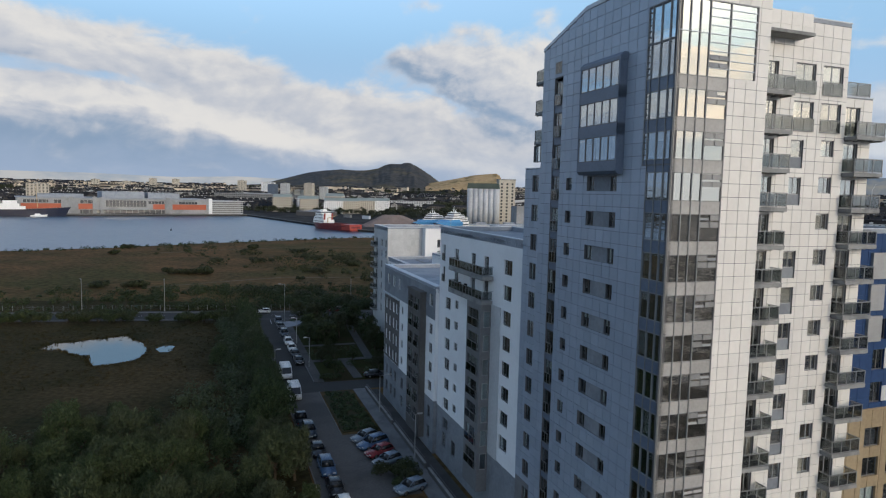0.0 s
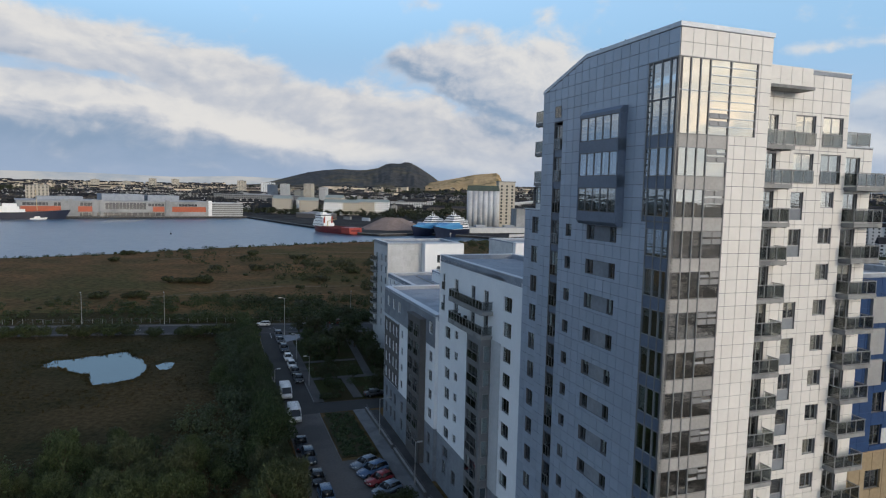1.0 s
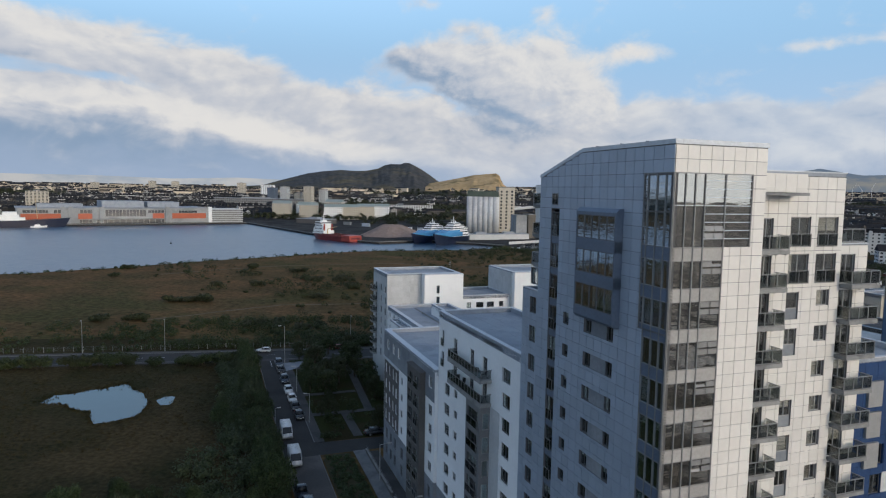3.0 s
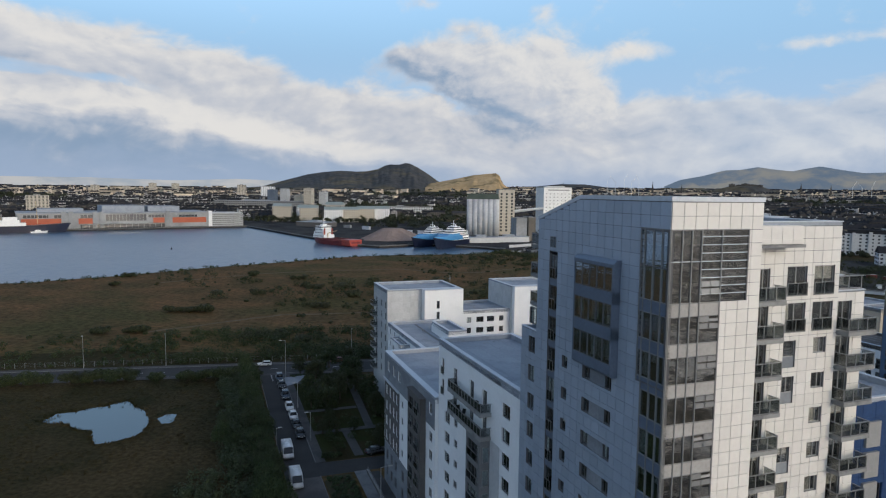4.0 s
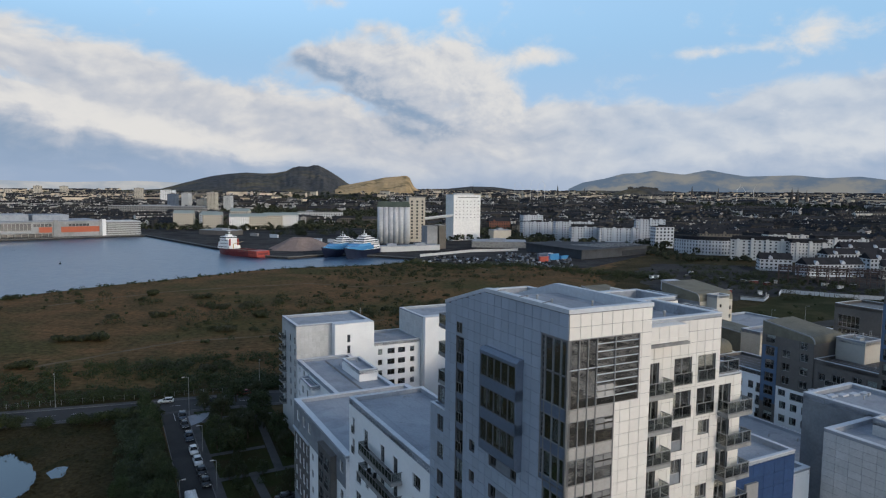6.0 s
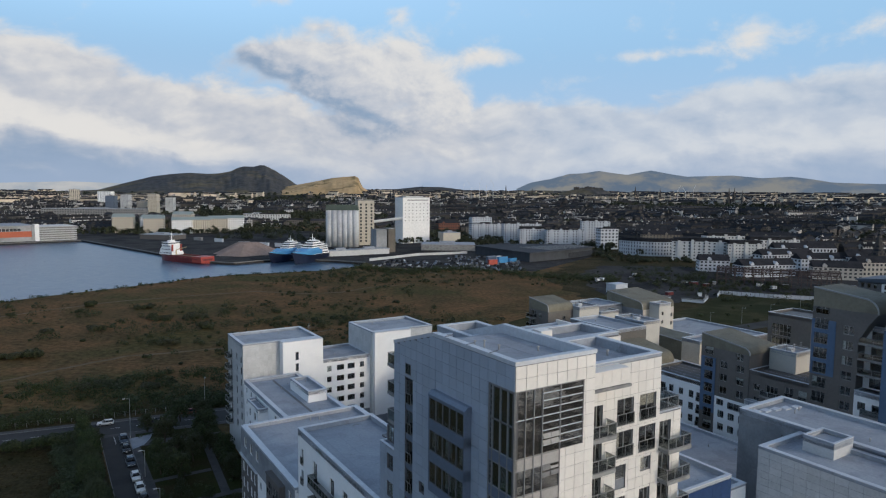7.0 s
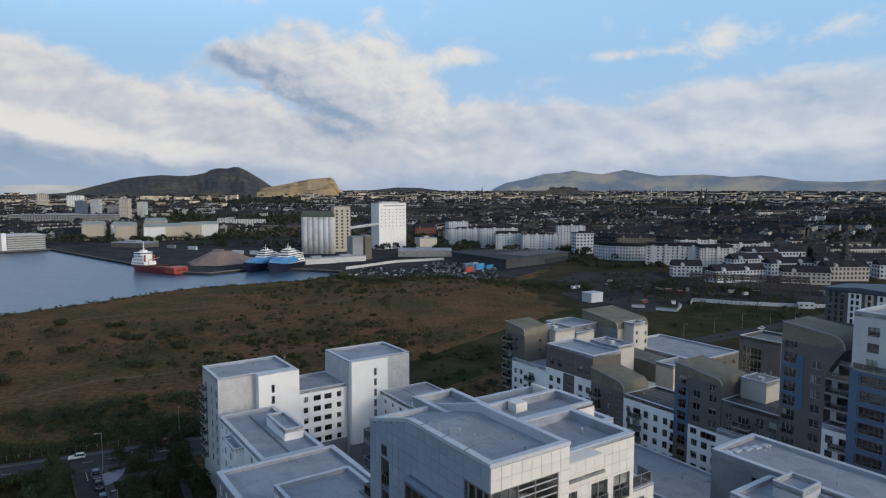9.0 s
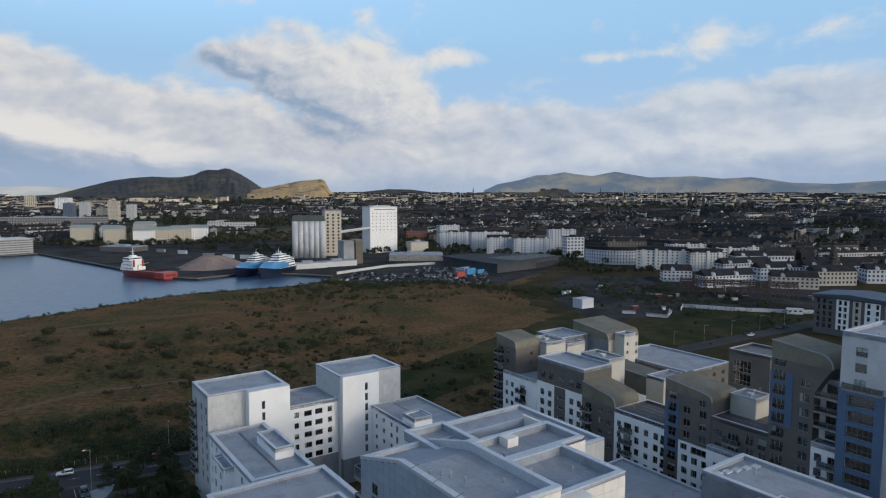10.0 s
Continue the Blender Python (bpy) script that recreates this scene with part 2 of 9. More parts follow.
M_GRASS = surface("rough_grass", (0.140, 0.080, 0.038), (0.072, 0.052, 0.024), 0.038, 0.95, 0.6, fine=0.5, c=(0.062, 0.055, 0.022), cscale=0.014, distance=0.4, grain=0.5, spread=0.09, d=(0.044, 0.041, 0.017), dscale=0.055, stretch=(0.85, 1, 1))
M_WATER = surface("harbour_water", (0.040, 0.085, 0.150), (0.034, 0.074, 0.135), 0.01, 0.30, 0.6, fine=0.22, distance=0.5, stretch=(1, 0.6, 1), grain=0.05)
# Wave glints are painted as pale streaks against near-black water.
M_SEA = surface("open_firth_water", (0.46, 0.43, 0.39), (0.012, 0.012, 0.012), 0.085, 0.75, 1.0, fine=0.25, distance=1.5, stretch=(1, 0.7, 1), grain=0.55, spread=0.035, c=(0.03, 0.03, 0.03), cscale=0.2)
M_ASPHALT = surface("asphalt", (0.088, 0.084, 0.082), (0.120, 0.113, 0.108), 0.15, 0.9, 0.3, fine=3.0, c=(0.070, 0.068, 0.068), cscale=0.08, grain=0.16)
M_ASPHALT_DARK = surface("dark_asphalt", (0.036, 0.035, 0.035), (0.050, 0.048, 0.047), 0.12, 0.9, 0.3, fine=3.0, c=(0.029, 0.029, 0.029), cscale=0.06, grain=0.16)
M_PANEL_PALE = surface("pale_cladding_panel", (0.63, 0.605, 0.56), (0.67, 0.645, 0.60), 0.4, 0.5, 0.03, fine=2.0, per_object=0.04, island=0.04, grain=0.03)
# Blue sky reflected on the shaded side is put into this silver's colour.
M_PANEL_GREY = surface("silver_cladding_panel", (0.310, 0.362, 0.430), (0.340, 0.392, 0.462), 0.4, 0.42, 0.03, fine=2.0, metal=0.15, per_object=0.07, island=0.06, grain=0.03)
M_RENDER = surface("white_render", (0.74, 0.75, 0.75), (0.78, 0.785, 0.78), 0.25, 0.9, 0.05, fine=4.0, c=(0.71, 0.72, 0.72), cscale=0.12, grain=0.03)
M_ROOF = surface("grey_roof_felt", (0.275, 0.300, 0.336), (0.320, 0.347, 0.380), 0.2, 0.85, 0.1, fine=3.0, c=(0.240, 0.262, 0.296), cscale=0.22, grain=0.10, d=(0.200, 0.210, 0.226), dscale=0.5)
M_BROWN = surface("bronze_grey_cladding", (0.102, 0.096, 0.090), (0.126, 0.118, 0.110), 0.3, 0.55, 0.08, fine=2.0, metal=0.2)
M_GREYBAY = surface("grey_bay_cladding", (0.130, 0.132, 0.136), (0.155, 0.157, 0.160), 0.3, 0.7, 0.05)
M_BRONZE_ROOF = surface("olive_bronze_roof", (0.170, 0.158, 0.120), (0.200, 0.186, 0.142), 0.25, 0.75, 0.08, fine=2.0, metal=0.1, c=(0.145, 0.134, 0.104), cscale=0.15)
M_CREAMBOX = surface("cream_sheet_cladding", (0.46, 0.445, 0.40), (0.51, 0.495, 0.45), 0.3, 0.7, 0.04, grain=0.05)
# Haze is lifted into this grass colour, sunlit patches into its gold stains.
M_HILL = surface("hill_grass", (0.060, 0.062, 0.066), (0.084, 0.080, 0.072), 0.004, 0.95, 0.5, fine=0.03, c=(0.122, 0.104, 0.068), cscale=0.0038, d=(0.145, 0.118, 0.074), dscale=0.0022, distance=6, grain=0.3)
M_JOINT = surface("shadow_gap_backing", (0.15, 0.15, 0.155), (0.18, 0.18, 0.185), 1.0, 0.8, 0.0)
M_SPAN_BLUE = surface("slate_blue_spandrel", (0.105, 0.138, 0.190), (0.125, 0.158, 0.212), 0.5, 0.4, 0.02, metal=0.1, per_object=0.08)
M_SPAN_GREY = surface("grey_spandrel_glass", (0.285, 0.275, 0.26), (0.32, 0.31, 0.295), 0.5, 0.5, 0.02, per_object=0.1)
M_FRAME = surface("dark_grey_frame", (0.10, 0.10, 0.105), (0.125, 0.125, 0.13), 1.0, 0.5, 0.03, metal=0.3)
M_FRAME_PALE = surface("grey_metal_frame", (0.30, 0.30, 0.295), (0.34, 0.34, 0.335), 1.0, 0.45, 0.03, metal=0.4)
M_SLAB = surface("weathered_concrete", (0.23, 0.23, 0.225), (0.28, 0.28, 0.27), 0.8, 0.85, 0.15, c=(0.17, 0.17, 0.17), cscale=0.5)
M_STEEL = surface("grey_painted_steel", (0.20, 0.20, 0.20), (0.24, 0.24, 0.24), 1.0, 0.5, 0.03, metal=0.3)
# The dimness of the rooms is put into this near-black finish.
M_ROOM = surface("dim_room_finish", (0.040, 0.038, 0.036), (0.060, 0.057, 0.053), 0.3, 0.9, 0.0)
M_BLIND = surface("pale_window_blind", (0.62, 0.61, 0.57), (0.68, 0.67, 0.64), 0.5, 0.9, 0.05, per_object=0.25)
M_COPING = surface("pale_metal_coping", (0.46, 0.49, 0.53), (0.52, 0.55, 0.58), 0.3, 0.5, 0.03, metal=0.2)
M_GLASS = glass_material("window_glass", base=0.06)
M_GLASS_SKY = glass_material("blue_tinted_glass", (0.72, 0.77, 0.80), 0.006, (0.86, 0.94, 1.0), 0.36)
M_GLASS_WALL = glass_material("mirrored_curtain_glass", (0.50, 0.47, 0.43), 0.0022, (0.95, 0.90, 0.82), 0.36, (0.7, 0.7, 2.2))
M_GLASS_DOOR = glass_material("patio_door_glass", (0.86, 0.86, 0.84), 0.005, (0.95, 0.92, 0.86), 0.22)
M_GLASS_RAIL = glass_material("tinted_balustrade_glass", (0.56, 0.58, 0.57), 0.004, (0.8, 0.8, 0.8), 0.05)
M_BLUE = surface("royal_blue_cladding", (0.016, 0.042, 0.110), (0.022, 0.052, 0.130), 0.3, 0.72, 0.04, per_object=0.1, island=0.06)
M_TAN = surface("tan_cladding", (0.26, 0.20, 0.125), (0.30, 0.235, 0.15), 0.3, 0.8, 0.06, island=0.05)
M_GREYWALL = surface("mid_grey_render", (0.20, 0.215, 0.235), (0.235, 0.25, 0.265), 0.3, 0.85, 0.05, c=(0.17, 0.185, 0.205), cscale=0.2)
M_BROWNWALL = surface("dark_brown_render", (0.098, 0.093, 0.090), (0.120, 0.114, 0.110), 0.3, 0.85, 0.05)
M_TILEWALL = surface("pale_grey_tile", (0.42, 0.435, 0.44), (0.48, 0.49, 0.49), 0.4, 0.6, 0.03, per_object=0.06, island=0.07)


def leaf_material(name, a, b, c):
    """Leaves: each its own shade, with a little light through them."""
    m = bpy.data.materials.new(name)
    m.use_nodes = True
    w = Nodes(m.node_tree)
    r = w.add("ShaderNodeNewGeometry").outputs["Random Per Island"]
    o = w.add("ShaderNodeObjectInfo").outputs["Random"]
    col = w.mix(w.smooth(r, 0.0, 1.0), a, b)
    col = w.mix(w.math("MULTIPLY", w.smooth(o, 0.35, 1.0), 0.75), col, c)
    s = w.add("ShaderNodeBsdfPrincipled")
    w.put(s.inputs["Base Color"], col)
    w.put(s.inputs["Roughness"], 0.6)
    w.put(s.inputs["Specular IOR Level"], 0.25)
    tr = w.add("ShaderNodeBsdfTranslucent")
    w.put(tr.inputs[0], col)
    mix = w.add("ShaderNodeMixShader")
    w.put(mix.inputs[0], 0.18)
    w.put(mix.inputs[1], s.outputs[0])
    w.put(mix.inputs[2], tr.outputs[0])
    w.put(w.add("ShaderNodeOutputMaterial").inputs[0], mix.outputs[0])
    return m


M_LEAF = leaf_material("willow_leaves", (0.020, 0.036, 0.013), (0.068, 0.094, 0.040), (0.056, 0.066, 0.038))
M_LEAF_DARK = leaf_material("dark_leaves", (0.016, 0.026, 0.008), (0.048, 0.062, 0.020), (0.036, 0.038, 0.016))
M_SCRUB = leaf_material("scrub_leaves", (0.018, 0.024, 0.009), (0.048, 0.055, 0.022), (0.050, 0.046, 0.028))
M_BARK = surface("bark", (0.06, 0.048, 0.036), (0.09, 0.072, 0.054), 2.0, 0.95, 0.5)
M_MARSH = surface("marsh_grass", (0.043, 0.035, 0.017), (0.028, 0.027, 0.012), 0.07, 0.95, 0.7, fine=1.0, c=(0.060, 0.045, 0.022), cscale=0.03, distance=0.4, grain=0.45, spread=0.08, d=(0.021, 0.024, 0.010), dscale=0.09)
M_TRACK = surface("trodden_earth", (0.115, 0.088, 0.060), (0.155, 0.122, 0.085), 0.2, 0.95, 0.3, fine=1.5, c=(0.085, 0.068, 0.035), cscale=0.06)
M_VERGE = surface("green_verge_grass", (0.025, 0.028, 0.011), (0.033, 0.036, 0.014), 0.08, 0.95, 0.5, fine=1.5, c=(0.052, 0.047, 0.022), cscale=0.05, grain=0.35)
M_LAWN = surface("mown_grass", (0.022, 0.027, 0.009), (0.031, 0.036, 0.012), 0.15, 0.95, 0.4, fine=2.5, distance=0.1, c=(0.036, 0.030, 0.014), cscale=0.08, grain=0.3)
M_PAVING = surface("pale_paving", (0.14, 0.145, 0.15), (0.18, 0.185, 0.19), 0.4, 0.9, 0.15, fine=3.0, c=(0.11, 0.115, 0.12), cscale=0.15)
M_KERB = surface("kerb_stone", (0.13, 0.13, 0.13), (0.17, 0.17, 0.165), 0.8, 0.9, 0.1)
M_PALESLAB = surface("pale_slab_paving", (0.22, 0.24, 0.27), (0.27, 0.29, 0.32), 0.4, 0.9, 0.1, fine=3.0)
M_SOIL = surface("planted_bed", (0.045, 0.042, 0.026), (0.065, 0.060, 0.034), 0.8, 0.95, 0.4, fine=4.0)
M_PAVE_DARK = surface("dark_paving", (0.060, 0.058, 0.058), (0.080, 0.077, 0.075), 0.5, 0.9, 0.2, fine=4.0, c=(0.05, 0.05, 0.05), cscale=0.2)
M_TYRE = surface("tyre_rubber", (0.018, 0.018, 0.018), (0.026, 0.026, 0.026), 3.0, 0.85, 0.1)
M_CHROME = surface("alloy", (0.42, 0.42, 0.43), (0.5, 0.5, 0.5), 2.0, 0.3, 0.0, metal=0.9)
M_CARGLASS = surface("car_glass", (0.012, 0.014, 0.016), (0.016, 0.018, 0.02), 1.0, 0.06, 0.0)
M_LAMP = surface("lamp_lens", (0.55, 0.55, 0.52), (0.6, 0.6, 0.57), 2.0, 0.15, 0.0)
M_RED_LENS = surface("red_lens", (0.25, 0.01, 0.01), (0.3, 0.015, 0.012), 2.0, 0.2, 0.0)
M_WHITE = surface("white_marking", (0.55, 0.55, 0.54), (0.65, 0.65, 0.63), 1.5, 0.8, 0.05)
M_DOCK = surface("dock_hardstanding", (0.036, 0.035, 0.035), (0.058, 0.055, 0.053), 0.05, 0.92, 0.2, fine=0.4, c=(0.021, 0.021, 0.022), cscale=0.03, grain=0.35, d=(0.075, 0.070, 0.064), dscale=0.09)
M_STILL = surface("still_pond_water", (0.012, 0.016, 0.018), (0.015, 0.02, 0.022), 0.1, 0.03, 0.03, fine=0.6, distance=0.02)


def paint(name, c):
    return surface(name, c, tuple(min(1, v * 1.06) for v in c), 1.0, 0.28, 0.0)

M_SEAM = surface("felt_seam", (0.265, 0.288, 0.322), (0.31, 0.332, 0.365), 0.5, 0.85, 0.05)

# ---- building helpers ----
LOC = pose(16.68, 42.03, 0, 0, 0, 21.0)      # the estate's grid: u along the tower's front, w away along the street


class Acc:
    """Collects faces for one mesh."""

    def __init__(self):
        self.v, self.f = [], []

    def quad(self, *p):
        i = len(self.v)
        self.v += [tuple(q) for q in p]
        self.f.append(tuple(range(i, i + len(p))))

    def box(self, x0, x1, y0, y1, z0, z1):
        i = len(self.v)
        self.v += [(x, y, z) for z in (z0, z1) for x, y in ((x0, y0), (x1, y0), (x1, y1), (x0, y1))]
        self.f += [tuple(i + k for k in f) for f in ((3, 2, 1, 0), (4, 5, 6, 7), (0, 1, 5, 4), (1, 2, 6, 5), (2, 3, 7, 6), (3, 0, 4, 7))]

    def prism(self, pts, z0, z1):
        """A column over a counter-clockwise outline."""
        n, i = len(pts), len(self.v)
        self.v += [(x, y, z0) for x, y in pts] + [(x, y, z1) for x, y in pts]
        self.f.append(tuple(range(i + n - 1, i - 1, -1)))
        self.f.append(tuple(range(i + n, i + 2 * n)))
        self.f += [(i + k, i + (k + 1) % n, i + n + (k + 1) % n, i + n + k) for k in range(n)]

    def extrude(self, profile, axis, a, b):
        """A profile of (p, z) points drawn along x ('x') or y ('y') from a to b."""
        n, i = len(profile), len(self.v)
        for s in (a, b):
            self.v += [(s, p, z) if axis == "x" else (p, s, z) for p, z in profile]
        self.f.append(tuple(range(i, i + n)))
        self.f.append(tuple(range(i + 2 * n - 1, i + n - 1, -1)))
        self.f += [(i + k, i + n + k, i + n + (k + 1) % n, i + (k + 1) % n) for k in range(n)]

    def tube(self, p, q, r, n=6, r2=None):
        p, q = Vector(p), Vector(q)
        r2 = r if r2 is None else r2
        d = (q - p).normalized()
        a = d.orthogonal().normalized()
        b = d.cross(a)
        i = len(self.v)
        for c, k in ((p, r), (q, r2)):
            self.v += [tuple(c + (a * math.cos(6.28318 * j / n) + b * math.sin(6.28318 * j / n)) * k) for j in range(n)]
        self.f += [(i + j, i + (j + 1) % n, i + n + (j + 1) % n, i + n + j) for j in range(n)]
        self.f += [tuple(range(i + n - 1, i - 1, -1)), tuple(range(i + n, i + 2 * n))]

    def mesh(self, name, material, smooth=False):
        me = bpy.data.meshes.new(name)
        me.from_pydata(self.v, [], self.f)
        b = bmesh.new()
        b.from_mesh(me)
        bmesh.ops.recalc_face_normals(b, faces=b.faces)
        b.to_mesh(me)
        b.free()
        if smooth:
            me.polygons.foreach_set("use_smooth", [True] * len(me.polygons))
        if material:
            me.materials.append(material)
        return me


def thing(name, label, category, m=None, group="", kind=""):
    ob = new(name)
    ob.empty_display_size = 0.5
    ob.matrix_world = m if m is not None else Matrix()
    return tagged(ob, label, category, group, kind)


def part(name, acc, material, parent, label="", smooth=False, kind=""):
    me = acc if isinstance(acc, bpy.types.Mesh) else acc.mesh(name, material, smooth)
    ob = new(name, me)
    ob.parent = parent
    return tagged(ob, label, kind=kind)


def solid(name, acc, material, label, category, m=None, kind="", group="", smooth=False):
    ob = new(name, acc.mesh(name, material, smooth) if isinstance(acc, Acc) else acc)
    if m is not None:
        ob.matrix_world = m
    return tagged(ob, label, category, group, kind)

# ---- facades, windows, balconies ----
ROT = {"-w": 0, "-u": -90, "+u": 90, "+w": 180}


def at(parent, ob, m):
    ob.parent = parent
    ob.matrix_local = m
    return ob


def subtract(r, holes):
    """The rectangle r without the holes, as rectangles."""
    todo = [r]
    for a0, a1, b0, b1 in holes:
        out = []
        for x0, x1, z0, z1 in todo:
            if a0 >= x1 - 1e-6 or a1 <= x0 + 1e-6 or b0 >= z1 - 1e-6 or b1 <= z0 + 1e-6:
                out.append((x0, x1, z0, z1))
                continue
            if a0 > x0:
                out.append((x0, a0, z0, z1))
            if a1 < x1:
                out.append((a1, x1, z0, z1))
            m0, m1 = max(x0, a0), min(x1, a1)
            if b0 > z0:
                out.append((m0, m1, z0, b0))
            if b1 < z1:
                out.append((m0, m1, b1, z1))
        todo = out
    return todo


class Face:
    """One outside wall of a thing: x runs to the right as seen from outside, y inwards, z up."""

    def __init__(self, parent, u, w, side, length):
        self.parent, self.length = parent, length
        self.m = pose(u, w, 0, 0, 0, ROT[side])
        self.holes, self.wall_ob = [], None

    def wall(self, z0, z1, holes, material, thick=0.3, x0=0.0, x1=None, name="wall", label="", slope=None):
        x1 = self.length if x1 is None else x1
        a = Acc()
        hs = [h for h in holes if h[1] > x0 and h[0] < x1]
        xs = sorted({x0, x1, *[min(max(v, x0), x1) for h in hs for v in h[:2]]})
        zs = sorted({z0, z1, *[min(max(v, z0), z1) for h in hs for v in h[2:]]})
        for i in range(len(xs) - 1):
            for j in range(len(zs) - 1):
                cx, cz = (xs[i] + xs[i + 1]) / 2, (zs[j] + zs[j + 1]) / 2
                if any(h[0] < cx < h[1] and h[2] < cz < h[3] for h in hs):
                    continue
                p = (xs[i], xs[i + 1], zs[j], zs[j + 1])
                a.quad((p[0], 0, p[2]), (p[1], 0, p[2]), (p[1], 0, p[3]), (p[0], 0, p[3]))
                a.quad((p[0], thick, p[3]), (p[1], thick, p[3]), (p[1], thick, p[2]), (p[0], thick, p[2]))
        for h in hs + [(x0, x1, z0, z1)]:
            c = [(h[0], h[2]), (h[1], h[2]), (h[1], h[3]), (h[0], h[3])]
            for (p, q), (r, s) in zip(c, c[1:] + c[:1]):
                a.quad((p, 0, q), (r, 0, s), (r, thick, s), (p, thick, q))
        ob = part(name, a, material, self.parent, label)
        ob.matrix_local = self.m
        self.wall_ob = ob
        return ob

    def panels(self, z0, z1, pw, ph, holes, material, x0=0.0, x1=None, single=0, gap=0.036, proud=0.045, top=None, name="cladding_panel", first_high=True):
        """Cladding panels in courses, each with its own edges; the first 'single' ones (from the top) are objects of their own."""
        x1 = self.length if x1 is None else x1
        n = max(1, round((x1 - x0) / pw))
        pw = (x1 - x0) / n
        rects = []
        z = z1
        while z > z0 + 0.05:
            b = max(z0, z - ph)
            for i in range(n):
                c = (x0 + i * pw, x0 + (i + 1) * pw)
                t = z if top is None else min(z, top((c[0] + c[1]) / 2))
                if t > b + 0.05:
                    rects += subtract((c[0] + gap / 2, c[1] - gap / 2, b + gap / 2, t - gap / 2), holes)
            z = b
        cache, rest = {}, Acc()
        for k, (a0, a1, b0, b1) in enumerate(rects):
            if a1 - a0 < 0.05 or b1 - b0 < 0.05:
                continue
            if k < single:
                key = (round(a1 - a0, 2), round(b1 - b0, 2))
                if key not in cache:
                    q = Acc()
                    q.box(0, key[0], -proud, -0.004, 0, key[1])
                    cache[key] = q.mesh(name, material)
                ob = part(name, cache[key], None, self.parent)
                ob.matrix_local = self.m @ pose(a0, 0, b0)
            else:
                rest.box(a0, a1, -proud, -0.004, b0, b1)
        if rest.v:
            ob = part("cladding_panels", rest, material, self.parent, kind="stuff")
            ob.matrix_local = self.m

    def put(self, ob, x, z, y=0.0, parent=None):
        ob.parent = parent or self.parent
        ob.matrix_local = self.m @ pose(x, y, z)
        return ob


MESHES = {}


def cached(key, build):
    if key not in MESHES:
        MESHES[key] = build()
    return MESHES[key]


def window_mesh(w, h, cols, sill, bar=0.07, material=None, depth=0.08):
    def build():
        a = Acc()
        o = [(0, 0), (w, 0), (w, h), (0, h)]
        n = [(bar, bar), (w - bar, bar), (w - bar, h - bar), (bar, h - bar)]
        a.v += [(x, y, z) for y in (0, depth) for x, z in o + n]
        for k in range(4):
            j = (k + 1) % 4
            a.f += [(k, j, 4 + j, 4 + k), (8 + j, 8 + k, 12 + k, 12 + j), (j, k, 8 + k, 8 + j), (4 + k, 4 + j, 12 + j, 12 + k)]
        for c in cols:
            a.box(c * w - bar / 2, c * w + bar / 2, 0.005, depth - 0.005, bar, h - bar)
        if sill:
            a.box(bar, w - bar, 0.01, depth - 0.01, sill * h - bar / 2, sill * h + bar / 2)
        return a.mesh("window", material or M_FRAME)
    return cached(("win", round(w, 2), round(h, 2), tuple(cols), sill, bar, (material or M_FRAME).name), build)


def pane_mesh(w, h, bar, material):
    def build():
        a = Acc()
        a.box(bar * 0.7, w - bar * 0.7, 0, 0.02, bar * 0.7, h - bar * 0.7)
        return a.mesh("pane", material)
    return cached(("pane", round(w, 2), round(h, 2), bar, material.name), build)


def blind_mesh(w, h):
    def build():
        a = Acc()
        a.box(0, w, 0, 0.03, 0, h)
        return a.mesh("blind", M_BLIND)
    return cached(("blind", round(w, 2), round(h, 2)), build)


RNG = random.Random(11)


def window(face, x, z, w, h, cols=(0.5,), sill=0.0, inset=0.14, bar=0.07, glass=None, frame=None, blind=0.25, label="", name="window", sky_share=0.0):
    """A framed window with its pane, and now and then a blind or curtain behind it, or a pale sheet that stands for
    reflected sky.
    """
    glass = glass or M_GLASS
    ob = new(name, window_mesh(w, h, cols, sill, bar, frame))
    face.put(ob, x, z, inset)
    tagged(ob, label)
    p = new("pane", pane_mesh(w, h, bar, glass))
    at(ob, p, pose(0, 0.03, 0))
    if RNG.random() < blind:
        k = RNG.choice((0.35, 0.5, 1.0))
        full = RNG.random() < 0.5
        bw, bh = (w * 0.92, h * k * 0.9) if full else (w * 0.24, h * 0.92)
        # a pale sheet over part of the pane paints reflected sky
        if sky_share:
            bw, bh = w * sky_share, h * 0.94
        at(ob, new("blind", blind_mesh(bw, bh)), pose(w * 0.04, 0.10, h * 0.96 - bh))
    return ob


